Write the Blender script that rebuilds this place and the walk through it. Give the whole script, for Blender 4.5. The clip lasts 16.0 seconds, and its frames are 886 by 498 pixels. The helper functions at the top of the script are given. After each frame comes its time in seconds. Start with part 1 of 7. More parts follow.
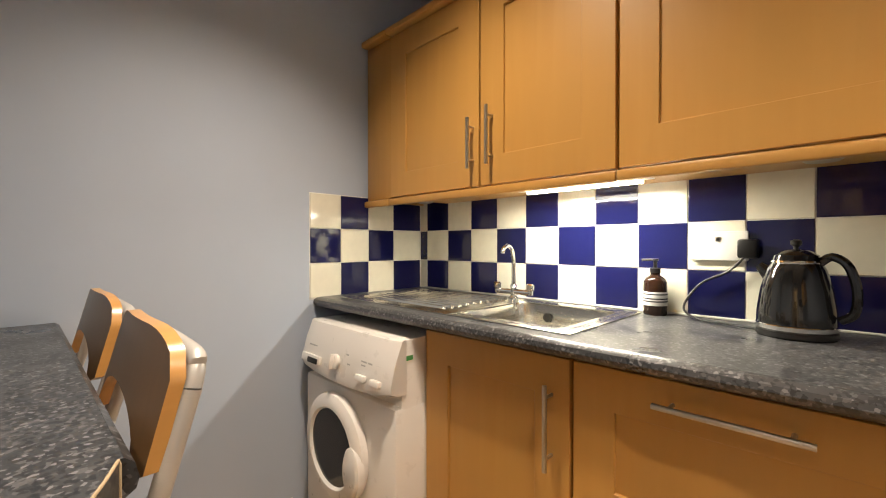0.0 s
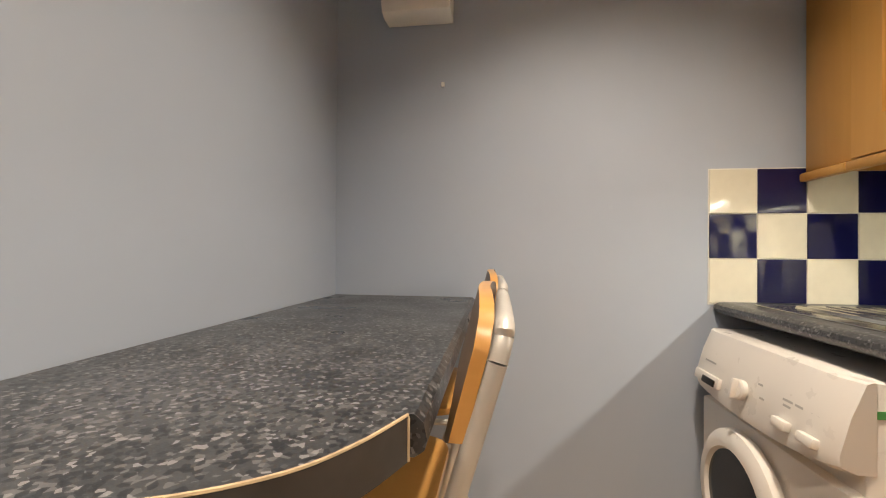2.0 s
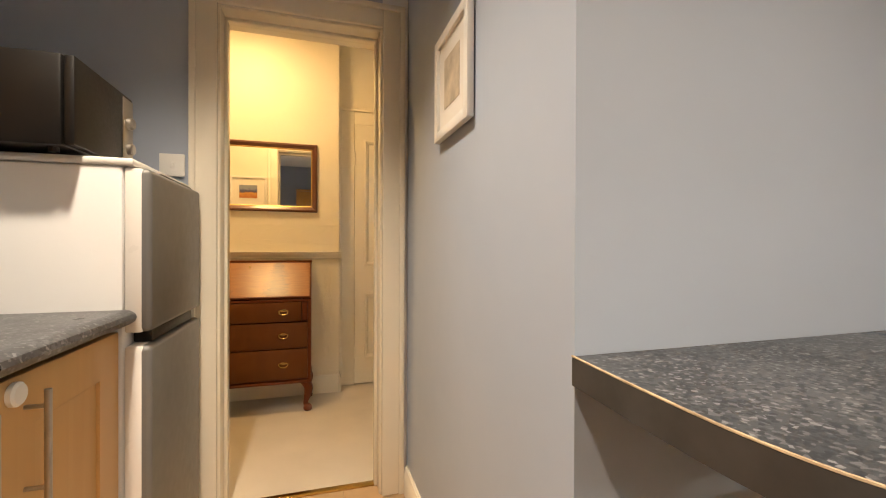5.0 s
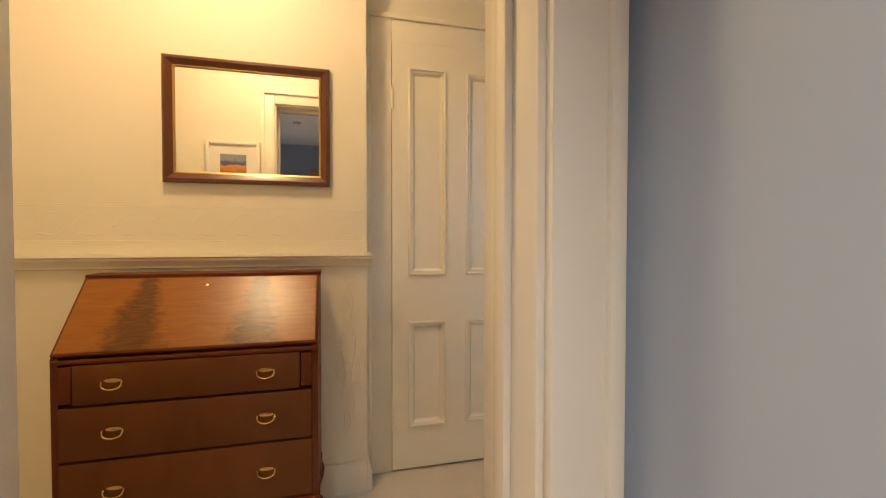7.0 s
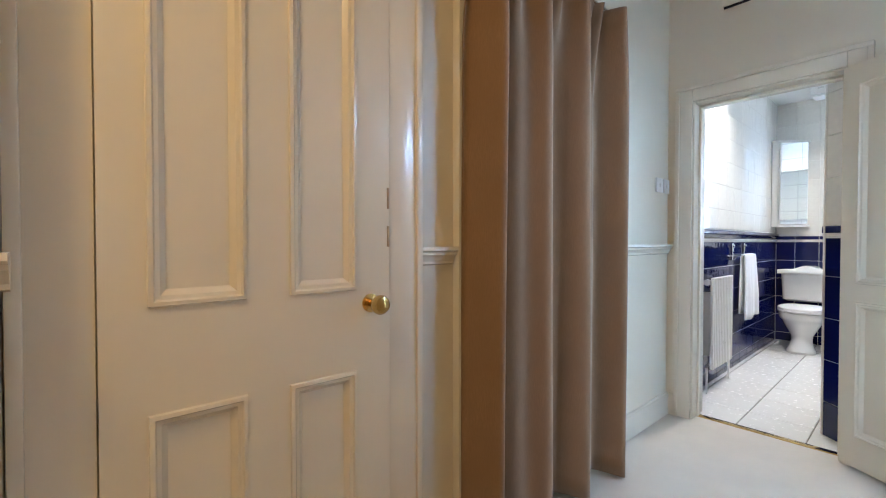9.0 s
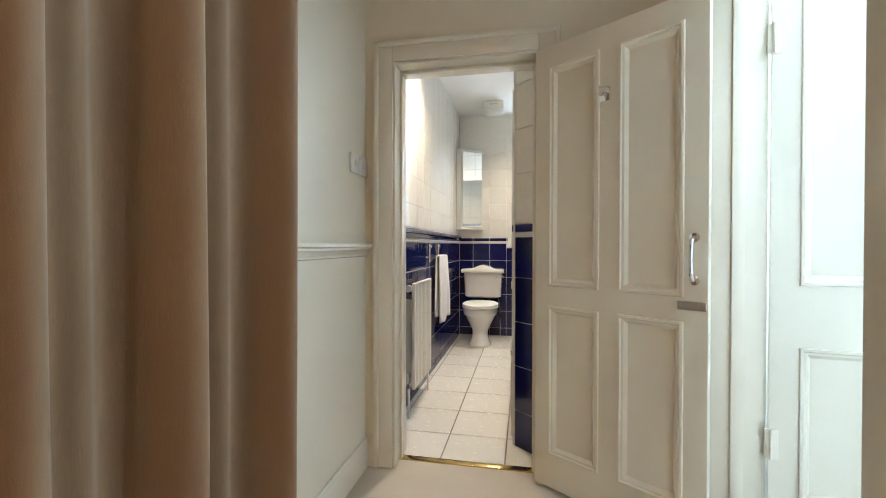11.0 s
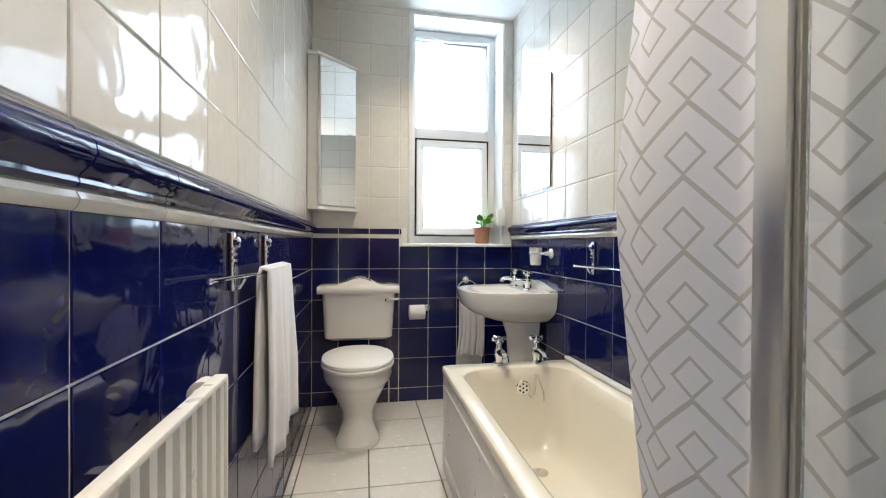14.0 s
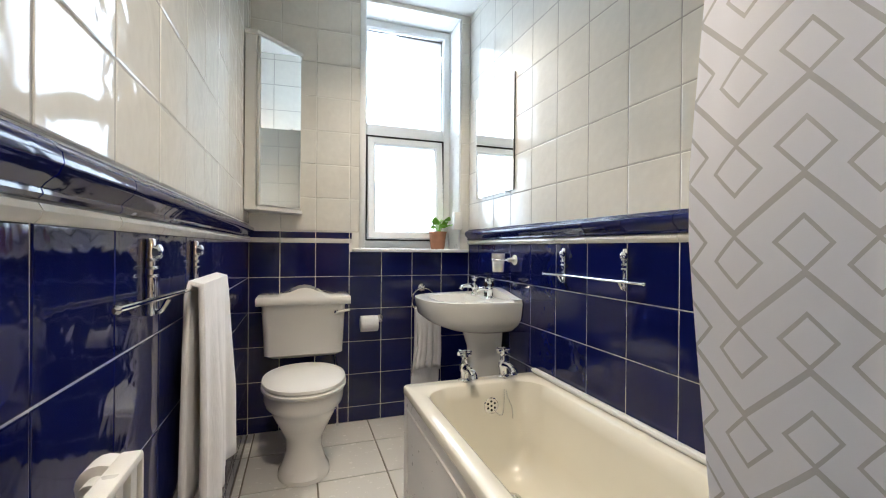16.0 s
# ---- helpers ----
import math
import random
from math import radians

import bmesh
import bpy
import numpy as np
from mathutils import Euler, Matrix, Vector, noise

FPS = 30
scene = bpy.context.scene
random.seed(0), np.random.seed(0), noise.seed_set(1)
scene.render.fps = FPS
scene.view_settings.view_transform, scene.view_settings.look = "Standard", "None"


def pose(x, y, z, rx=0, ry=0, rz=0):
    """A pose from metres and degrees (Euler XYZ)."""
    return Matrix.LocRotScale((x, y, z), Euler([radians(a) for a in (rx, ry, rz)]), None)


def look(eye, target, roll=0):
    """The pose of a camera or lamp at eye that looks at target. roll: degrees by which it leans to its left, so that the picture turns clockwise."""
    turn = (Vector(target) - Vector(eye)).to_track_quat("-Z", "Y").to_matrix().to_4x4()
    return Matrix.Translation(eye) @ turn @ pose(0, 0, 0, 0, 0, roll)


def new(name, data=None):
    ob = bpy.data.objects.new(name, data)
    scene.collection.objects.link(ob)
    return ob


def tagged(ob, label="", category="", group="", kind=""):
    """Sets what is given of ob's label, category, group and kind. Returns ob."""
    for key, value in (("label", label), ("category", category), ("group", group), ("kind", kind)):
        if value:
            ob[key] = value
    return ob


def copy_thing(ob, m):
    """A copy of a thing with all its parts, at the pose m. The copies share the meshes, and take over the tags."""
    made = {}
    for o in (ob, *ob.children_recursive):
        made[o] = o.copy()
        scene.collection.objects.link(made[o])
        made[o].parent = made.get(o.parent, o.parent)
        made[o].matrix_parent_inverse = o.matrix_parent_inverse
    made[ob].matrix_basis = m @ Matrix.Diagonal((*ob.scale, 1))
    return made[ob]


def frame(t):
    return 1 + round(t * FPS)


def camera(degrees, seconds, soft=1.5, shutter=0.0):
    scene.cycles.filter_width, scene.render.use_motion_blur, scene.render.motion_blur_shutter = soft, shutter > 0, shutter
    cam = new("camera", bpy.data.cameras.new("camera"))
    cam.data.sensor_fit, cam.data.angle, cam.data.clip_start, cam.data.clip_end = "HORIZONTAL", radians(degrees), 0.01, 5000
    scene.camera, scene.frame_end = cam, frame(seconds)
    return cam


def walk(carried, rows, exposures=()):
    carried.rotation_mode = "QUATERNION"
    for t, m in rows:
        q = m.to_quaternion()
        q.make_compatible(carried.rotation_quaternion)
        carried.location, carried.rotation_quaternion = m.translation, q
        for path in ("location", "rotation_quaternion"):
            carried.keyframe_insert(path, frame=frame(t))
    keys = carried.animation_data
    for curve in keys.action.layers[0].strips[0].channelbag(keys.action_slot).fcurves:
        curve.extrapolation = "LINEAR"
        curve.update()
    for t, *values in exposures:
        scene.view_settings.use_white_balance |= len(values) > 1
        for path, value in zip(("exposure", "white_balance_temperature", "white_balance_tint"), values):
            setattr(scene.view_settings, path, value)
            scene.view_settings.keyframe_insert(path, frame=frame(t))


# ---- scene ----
cam = camera(93.3, 16.0, 1.1)
PATH = [
    (0, (1.622, -1.460, 1.141), (0.208, -0.045, 1.121), 0.0),
    (0.5, (1.521, -1.423, 1.140), (-0.166, -0.350, 1.134), 0.3),
    (1, (1.465, -1.394, 1.124), (-0.428, -0.749, 1.121), 0.2),
    (1.5, (1.466, -1.356, 1.098), (-0.522, -1.137, 1.114), 0.3),
    (2, (1.488, -1.306, 1.080), (-0.494, -1.574, 1.093), 0.4),
    (2.5, (1.540, -1.225, 1.09), (-0.313, -1.975, 1.09), 0.3),
    (3, (1.585, -1.17, 1.092), (-0.067, -2.296, 1.089), 0.4),
    (3.5, (1.604, -1.146, 1.1), (0.222, -2.592, 1.095), 0.3),
    (4, (1.618, -1.137, 1.102), (0.53, -2.816, 1.097), 0.4),
    (4.5, (1.623, -1.176, 1.098), (0.818, -3.007, 1.091), 0.3),
    (5, (1.637, -1.339, 1.09), (1.057, -3.253, 1.081), 0.2),
    (5.2, (1.635, -1.441, 1.091), (1.122, -3.374, 1.083), 0.3),
    (7.3, (1.588, -2.929, 1.122), (1.093, -4.866, 1.069), 0.1),
    (7.5, (1.572, -3.063, 1.124), (1.032, -4.988, 1.064), 0.1),
    (8, (1.555, -3.347, 1.096), (0.802, -5.199, 1.058), -0.2),
    (8.5, (1.465, -3.534, 1.083), (0.462, -5.264, 1.05), -0.2),
    (9, (1.374, -3.676, 1.076), (0.059, -5.182, 1.042), 0.0),
    (9.5, (1.261, -3.734, 1.066), (-0.332, -4.943, 1.038), 0.0),
    (10, (1.078, -3.75, 1.067), (-0.704, -4.656, 1.031), 0.3),
    (10.2, (0.978, -3.79, 1.058), (-0.865, -4.566, 1.028), 0.4),
    (12.3, (-0.572, -4.234, 1.054), (-2.57, -4.309, 1.021), -0.2),
    (12.5, (-0.75, -4.266, 1.054), (-2.75, -4.304, 1.021), 0.0),
    (13, (-1.136, -4.348, 1.043), (-3.133, -4.258, 1.015), 0.3),
    (13.5, (-1.434, -4.385, 1.047), (-3.421, -4.161, 1.019), 0.4),
    (14, (-1.685, -4.409, 1.039), (-3.65, -4.04, 1.016), 0.4),
    (14.5, (-1.887, -4.437, 1.019), (-3.824, -3.936, 1.006), 0.4),
    (15, (-1.995, -4.441, 1.021), (-3.908, -3.857, 1.012), 0.4),
    (15.2, (-2.016, -4.452, 1.046), (-3.916, -3.829, 1.013), 0.4),
    (15.5, (-1.998, -4.45, 1.039), (-3.894, -3.815, 1.029), 0.5),
    (16, (-1.878, -4.466, 1.052), (-3.771, -3.818, 1.046), 0.5),
]
EXPOSURE = [
    (0.0, 0.2, 6500, 10), (2.0, 0.22, 6500, 10), (3.0, 0.33, 6600, 10), (5.0, 0.3, 6600, 10), (7.3, 0.25, 5100, 10), (8.0, 0.28, 4350, 10), (8.5, 0.2, 4550, 10), (9.2, 0.08, 5500, 10),
    (10.2, -0.08, 6500, 10), (12.4, -0.45, 6500, 10), (13.1, -0.28, 5950, 10), (14.0, -0.46, 6150, 10), (16.0, -0.58, 6200, 10),
]
walk(cam, [(t, look(eye, target, roll)) for t, eye, target, roll in PATH], EXPOSURE)

# ---- world and light ----
world = bpy.data.worlds.new("sky")
world.use_nodes = True
scene.world = world
_n = world.node_tree.nodes
_sky = _n.new("ShaderNodeTexSky")
_sky.sky_type = "NISHITA"
_sky.sun_disc = False
_sky.sun_elevation, _sky.sun_rotation = radians(40), radians(60)
world.node_tree.links.new(_sky.outputs[0], _n["Background"].inputs[0])
_n["Background"].inputs[1].default_value = 0.08


def area(name, m, sx, sy, watts, colour, spread=180):
    d = bpy.data.lights.new(name, "AREA")
    d.shape, d.size, d.size_y = "RECTANGLE", sx, sy
    d.energy, d.color, d.spread = watts, colour, radians(spread)
    ob = new(name, d)
    ob.matrix_world = m
    return ob


def spot(name, x, y, z, watts, colour, angle=130):
    d = bpy.data.lights.new(name, "SPOT")
    d.energy, d.color, d.spot_size, d.spot_blend, d.shadow_soft_size = watts, colour, radians(angle), 1.0, 0.04
    ob = new(name, d)
    ob.matrix_world = pose(x, y, z)
    return ob


WARM, TUNGSTEN, DAY = (1.0, 0.84, 0.66), (1.0, 0.61, 0.25), (0.70, 0.85, 1.0)
KITCHEN_SPOTS = ((0.85, -0.98), (2.05, -1.20), (1.98, -2.24))
for (_x, _y), _w, _a in zip(KITCHEN_SPOTS, (128, 100, 150), (118, 118, 106)):
    spot("kitchen_downlight_lamp", _x, _y, 2.47, _w, WARM, _a)
area("strip_lamp", pose(0.97, -0.2, 1.318), 0.40, 0.03, 12.0, (1.0, 0.92, 0.75))
area("hall_lamp", pose(2.1, -3.95, 2.66), 0.22, 0.22, 20.0, TUNGSTEN)
area("bathroom_window_lamp", look((-4.84, -3.8, 1.8), (-3.0, -3.95, 1.3)), 0.62, 1.5, 26, DAY)
# added lamp, free in the side room, for daylight from an unseen window
area("spare_room_daylight_lamp", look((-1.25, -2.50, 1.7), (0.9, -4.6, 1.15)), 0.7, 1.2, 245, (0.60, 0.79, 1.0))
# first one is unseen, added and placed to brighten the shower curtain; second is real
BATH_SPOTS = ((-2.32, -4.42), (-3.84, -3.92))
for (_x, _y), _w in zip(BATH_SPOTS, (152, 100)):
    spot("bathroom_downlight_lamp", _x, _y, 2.545, _w, WARM, 118)


# ---- materials ----
def nodes_of(name):
    m = bpy.data.materials.new(name)
    m.use_nodes = True
    t = m.node_tree
    return m, t, t.nodes["Principled BSDF"]


def node(t, kind, **inputs):
    n = t.nodes.new(kind)
    for k, v in inputs.items():
        n.inputs[k.replace("_", " ")].default_value = v
    return n


def mapped(t, stretch=(1, 1, 1), coord="Object"):
    c = t.nodes.new("ShaderNodeTexCoord")
    mp = t.nodes.new("ShaderNodeMapping")
    mp.inputs["Scale"].default_value = stretch
    t.links.new(c.outputs[coord], mp.inputs[0])
    return mp.outputs[0]


def mix(t, fac, a, b):
    n = t.nodes.new("ShaderNodeMix")
    n.data_type = "RGBA"
    for sock, v in ((n.inputs[0], fac), (n.inputs[6], a), (n.inputs[7], b)):
        if isinstance(v, bpy.types.NodeSocket):
            t.links.new(v, sock)
        else:
            sock.default_value = v if isinstance(v, (int, float)) else (*v, 1)
    return n.outputs[2]


def ramp(t, src, lo, hi):
    n = t.nodes.new("ShaderNodeMapRange")
    n.inputs[1].default_value, n.inputs[2].default_value = lo, hi
    t.links.new(src, n.inputs[0])
    return n.outputs[0]


def noise_of(t, vec, scale, detail=3.0, distort=0.0):
    n = node(t, "ShaderNodeTexNoise", Scale=scale, Detail=detail, Distortion=distort)
    t.links.new(vec, n.inputs["Vector"])
    return n.outputs[0]


def bump_on(t, p, height, strength, distance=0.002, before=None):
    b = node(t, "ShaderNodeBump", Strength=strength, Distance=distance)
    t.links.new(height, b.inputs["Height"])
    if before is not None:
        t.links.new(before, b.inputs["Normal"])
    t.links.new(b.outputs[0], p.inputs["Normal"])
    return b.outputs[0]


def tone(c, k):
    return tuple(min(1.0, max(0.0, v * k)) for v in c)


def surface(name, colour, rough=0.5, metal=0.0, vary=0.06, vscale=2.5, grain=0.0, gscale=180, gdist=0.001, coat=0.0, stretch=(1, 1, 1), per_object=0.0, rvary=0.08, ior=1.45):
    """Plain paint, plastic, metal or ceramic: slow stains, fine grain and uneven gloss."""
    m, t, p = nodes_of(name)
    vec = mapped(t, stretch)
    slow = noise_of(t, vec, vscale, 4)
    c = mix(t, ramp(t, slow, 0.3, 0.7), tone(colour, 1 - vary), tone(colour, 1 + vary))
    if per_object:
        i = t.nodes.new("ShaderNodeObjectInfo")
        c2 = mix(t, i.outputs["Random"], tone(colour, 1 - per_object), tone(colour, 1 + per_object))
        c = mix(t, 0.5, c, c2)
    t.links.new(c, p.inputs["Base Color"])
    p.inputs["Metallic"].default_value, p.inputs["IOR"].default_value = metal, ior
    p.inputs["Coat Weight"].default_value, p.inputs["Coat Roughness"].default_value = coat, 0.08
    fine = noise_of(t, vec, vscale * 9, 3)
    r = t.nodes.new("ShaderNodeMapRange")
    r.inputs[3].default_value, r.inputs[4].default_value = max(0.02, rough - rvary), min(1.0, rough + rvary)
    t.links.new(fine, r.inputs[0])
    t.links.new(r.outputs[0], p.inputs["Roughness"])
    if grain:
        bump_on(t, p, noise_of(t, vec, gscale, 3), grain, gdist)
    return m


def glazed(name, colour, wave, vary=0.05):
    """Glazed ceramic tile: glossy, slightly pillowed and uneven from tile to tile."""
    m, t, p = nodes_of(name)
    vec = mapped(t, (1, 1, 1))
    i = t.nodes.new("ShaderNodeObjectInfo")
    a = mix(t, i.outputs["Random"], tone(colour, 1 - vary), tone(colour, 1 + vary))
    b = mix(t, ramp(t, noise_of(t, vec, 30, 3), 0.35, 0.7), tone(colour, 0.93), tone(colour, 1.05))
    t.links.new(mix(t, 0.4, a, b), p.inputs["Base Color"])
    p.inputs["Roughness"].default_value = 0.07
    p.inputs["IOR"].default_value = 1.52
    off = t.nodes.new("ShaderNodeVectorMath")
    t.links.new(vec, off.inputs[0])
    t.links.new(i.outputs["Random"], off.inputs[1])
    bump_on(t, p, noise_of(t, off.outputs[0], 11, 2, 0.6), wave, 0.012)
    return m


def timber(name, light, dark, rough=0.35, stretch=(40, 40, 3), coat=0.2, scale=1.0, per_object=0.05, gloss=0.5):
    m, t, p = nodes_of(name)
    vec = mapped(t, tuple(s * scale for s in stretch))
    i = t.nodes.new("ShaderNodeObjectInfo")
    grain = noise_of(t, vec, 1.0, 6, 0.8)
    slow = noise_of(t, mapped(t, tuple(max(1.0, s / 8) for s in stretch)), 1.3, 3)
    c = mix(t, ramp(t, grain, 0.25, 0.75), dark, light)
    c = mix(t, ramp(t, slow, 0.3, 0.75), c, tone(light, 0.85))
    c = mix(t, 0.3, c, mix(t, i.outputs["Random"], tone(light, 1 - 4 * per_object), light))
    t.links.new(c, p.inputs["Base Color"])
    p.inputs["Roughness"].default_value, p.inputs["Specular IOR Level"].default_value = rough, gloss
    p.inputs["Coat Weight"].default_value, p.inputs["Coat Roughness"].default_value = coat, 0.15
    bump_on(t, p, grain, 0.08, 0.001)
    return m


def laminate(name):
    """Dark grey speckled worktop with pale flecks."""
    m, t, p = nodes_of(name)
    vec = mapped(t)
    base = mix(t, ramp(t, noise_of(t, vec, 7, 4), 0.35, 0.65), (0.030, 0.032, 0.036), (0.058, 0.060, 0.064))
    v = node(t, "ShaderNodeTexVoronoi", Scale=180.0, Randomness=1.0)
    t.links.new(vec, v.inputs["Vector"])
    sep = t.nodes.new("ShaderNodeSeparateColor")
    t.links.new(v.outputs["Color"], sep.inputs[0])
    c = mix(t, ramp(t, sep.outputs[0], 0.72, 0.80), base, (0.095, 0.095, 0.10))
    c = mix(t, ramp(t, sep.outputs[1], 0.90, 0.93), c, (0.18, 0.18, 0.185))
    c = mix(t, ramp(t, sep.outputs[2], 0.70, 0.78), c, (0.018, 0.019, 0.022))
    t.links.new(c, p.inputs["Base Color"])
    r = ramp(t, noise_of(t, vec, 5, 4), 0.2, 0.8)
    n = t.nodes.new("ShaderNodeMapRange")
    n.inputs[3].default_value, n.inputs[4].default_value = 0.22, 0.42
    t.links.new(r, n.inputs[0])
    t.links.new(n.outputs[0], p.inputs["Roughness"])
    bump_on(t, p, noise_of(t, vec, 260, 2), 0.12, 0.0006)
    return m


def flame_veneer(name):
    """Book-matched walnut: two dark plumes, widest at the foot, in a warm golden ground."""
    m, t, p = nodes_of(name)
    pos = mapped(t)
    s = t.nodes.new("ShaderNodeSeparateXYZ")
    t.links.new(pos, s.inputs[0])

    def op(kind, a, b=0.0):
        n = t.nodes.new("ShaderNodeMath")
        n.operation = kind
        for k, v in enumerate((a, b)):
            if isinstance(v, bpy.types.NodeSocket):
                t.links.new(v, n.inputs[k])
            else:
                n.inputs[k].default_value = v
        return n.outputs[0]

    off = op("ABSOLUTE", op("SUBTRACT", op("ABSOLUTE", s.outputs[0]), 0.185))
    wide = op("SUBTRACT", 0.105, op("MULTIPLY", s.outputs[2], 0.24))
    rough_edge = op("MULTIPLY", op("SUBTRACT", noise_of(t, mapped(t, (1, 1, 2.2)), 16, 4, 1.5), 0.5), 1.5)
    plume = ramp(t, op("ADD", op("DIVIDE", off, wide), rough_edge), 1.15, 0.45)
    band = ramp(t, noise_of(t, mapped(t, (0.5, 1, 3.5)), 22, 4, 2.0), 0.25, 0.65)
    ground = mix(t, ramp(t, noise_of(t, mapped(t, (3, 3, 30)), 3, 5, 0.8), 0.3, 0.7), (0.30, 0.115, 0.014), (0.23, 0.080, 0.009))
    t.links.new(mix(t, op("MULTIPLY", plume, op("ADD", 0.45, op("MULTIPLY", band, 0.5))), ground, (0.075, 0.030, 0.008)), p.inputs["Base Color"])
    p.inputs["Roughness"].default_value = 0.30
    p.inputs["Specular IOR Level"].default_value = 0.4
    return m


def glass(name, rough=0.0, colour=(1, 1, 1), ior=1.45):
    m, t, p = nodes_of(name)
    p.inputs["Base Color"].default_value = (*colour, 1)
    p.inputs["Transmission Weight"].default_value = 1.0
    p.inputs["Roughness"].default_value, p.inputs["IOR"].default_value = rough, ior
    if rough > 0.1:
        bump_on(t, p, noise_of(t, mapped(t), 90, 3), 0.4, 0.002)
    return m


def printed_curtain(name):
    """White polyester printed with a grey trellis of nested diamonds."""
    m, t, p = nodes_of(name)
    uv = t.nodes.new("ShaderNodeTexCoord").outputs["UV"]
    s = t.nodes.new("ShaderNodeSeparateXYZ")
    t.links.new(uv, s.inputs[0])

    def op(kind, a, b=0.0):
        n = t.nodes.new("ShaderNodeMath")
        n.operation = kind
        for k, v in enumerate((a, b)):
            if isinstance(v, bpy.types.NodeSocket):
                t.links.new(v, n.inputs[k])
            else:
                n.inputs[k].default_value = v
        return n.outputs[0]

    step, rise, row, half_w, half_h = 0.054, 0.056, 0.092, 0.0235, 0.028
    u, w = op("DIVIDE", s.outputs[0], step), s.outputs[1]
    # zigzag chains, one every row: peaks at even u, valleys at odd u
    tri = op("ABSOLUTE", op("SUBTRACT", op("FLOORED_MODULO", u, 2.0), 1.0))
    off = op("FLOORED_MODULO", op("SUBTRACT", w, op("MULTIPLY", tri, rise)), row)
    chain = op("LESS_THAN", op("MINIMUM", off, op("SUBTRACT", row, off)), 0.0042)

    def diamonds(shift, centre):
        du = op("ABSOLUTE", op("SUBTRACT", op("FLOORED_MODULO", op("ADD", u, 1.0 - shift), 2.0), 1.0))
        dw = op("ABSOLUTE", op("SUBTRACT", op("FLOORED_MODULO", op("ADD", w, row * 0.5 - centre), row), row * 0.5))
        far = op("ADD", op("MULTIPLY", du, step / half_w), op("DIVIDE", dw, half_h))
        return op("LESS_THAN", op("ABSOLUTE", op("SUBTRACT", far, 0.90)), 0.105)

    line = op("MAXIMUM", chain, op("MAXIMUM", diamonds(0.0, rise + half_h), diamonds(1.0, -half_h)))
    weave = noise_of(t, mapped(t, (1, 1, 1)), 350, 2)
    c = mix(t, line, (0.88, 0.89, 0.96), (0.56, 0.56, 0.58))
    t.links.new(c, p.inputs["Base Color"])
    p.inputs["Roughness"].default_value = 0.6
    bump_on(t, p, weave, 0.15, 0.0005)
    through_light = t.nodes.new("ShaderNodeBsdfTranslucent")
    t.links.new(c, through_light.inputs[0])
    both = t.nodes.new("ShaderNodeMixShader")
    both.inputs[0].default_value = 0.18
    t.links.new(p.outputs[0], both.inputs[1])
    t.links.new(through_light.outputs[0], both.inputs[2])
    t.links.new(both.outputs[0], t.nodes["Material Output"].inputs[0])
    return m


def cloth(name, colour, rib=(0, 0, 0), scale=400):
    m, t, p = nodes_of(name)
    vec = mapped(t)
    c = mix(t, ramp(t, noise_of(t, vec, 5, 4), 0.3, 0.7), tone(colour, 0.9), tone(colour, 1.08))
    c = mix(t, ramp(t, noise_of(t, mapped(t, (500, 500, 40)), 1, 2), 0.3, 0.7), tone(colour, 0.88), c)
    t.links.new(c, p.inputs["Base Color"])
    p.inputs["Roughness"].default_value = 0.85
    p.inputs["Sheen Weight"].default_value = 0.25
    bump_on(t, p, noise_of(t, vec, scale, 2), 0.4, 0.0012)
    return m


def landscape(name):
    """A small abstract print: blue hills over an orange field."""
    m, t, p = nodes_of(name)
    uv = t.nodes.new("ShaderNodeTexCoord").outputs["Generated"]
    s = t.nodes.new("ShaderNodeSeparateXYZ")
    t.links.new(uv, s.inputs[0])
    n = noise_of(t, uv, 4, 4)
    add = t.nodes.new("ShaderNodeMath")
    add.operation = "MULTIPLY_ADD"
    t.links.new(n, add.inputs[0])
    add.inputs[1].default_value = 0.5
    t.links.new(s.outputs[2], add.inputs[2])
    r = t.nodes.new("ShaderNodeValToRGB")
    r.color_ramp.elements[0].position, r.color_ramp.elements[0].color = 0.35, (0.45, 0.16, 0.05, 1)
    r.color_ramp.elements[1].position, r.color_ramp.elements[1].color = 1.15, (0.25, 0.28, 0.36, 1)
    for at, col in ((0.62, (0.62, 0.30, 0.08)), (0.70, (0.12, 0.09, 0.12)), (0.85, (0.09, 0.11, 0.25))):
        e = r.color_ramp.elements.new(at)
        e.color = (*col, 1)
    t.links.new(add.outputs[0], r.inputs[0])
    t.links.new(r.outputs[0], p.inputs["Base Color"])
    p.inputs["Roughness"].default_value = 0.5
    return m


def glowing(name, colour, strength):
    m, t, p = nodes_of(name)
    p.inputs["Base Color"].default_value = (0.9, 0.9, 0.9, 1)
    p.inputs["Emission Color"].default_value = (*colour, 1)
    p.inputs["Emission Strength"].default_value = strength
    return m


BLUE_PAINT = surface("blue_grey_emulsion", (0.40, 0.46, 0.56), 0.62, vary=0.03, vscale=1.6, grain=0.12, gscale=260, gdist=0.0006)
CREAM_PAINT = surface("cream_emulsion", (0.80, 0.75, 0.62), 0.5, vary=0.03, vscale=1.8, grain=0.2, gscale=150, gdist=0.001)
CEILING_PAINT = surface("white_ceiling_paint", (0.80, 0.80, 0.78), 0.7, vary=0.03, grain=0.1)
WHITE_GLOSS = surface("white_gloss_woodwork", (0.80, 0.755, 0.64), 0.22, vary=0.03, vscale=3, grain=0.10, gscale=60, gdist=0.0008)
NAVY = glazed("navy_glazed_tile", (0.0045, 0.008, 0.072), 0.14, 0.15)
KITCHEN_NAVY = glazed("dark_blue_kitchen_tile", (0.007, 0.008, 0.052), 0.05, 0.2)
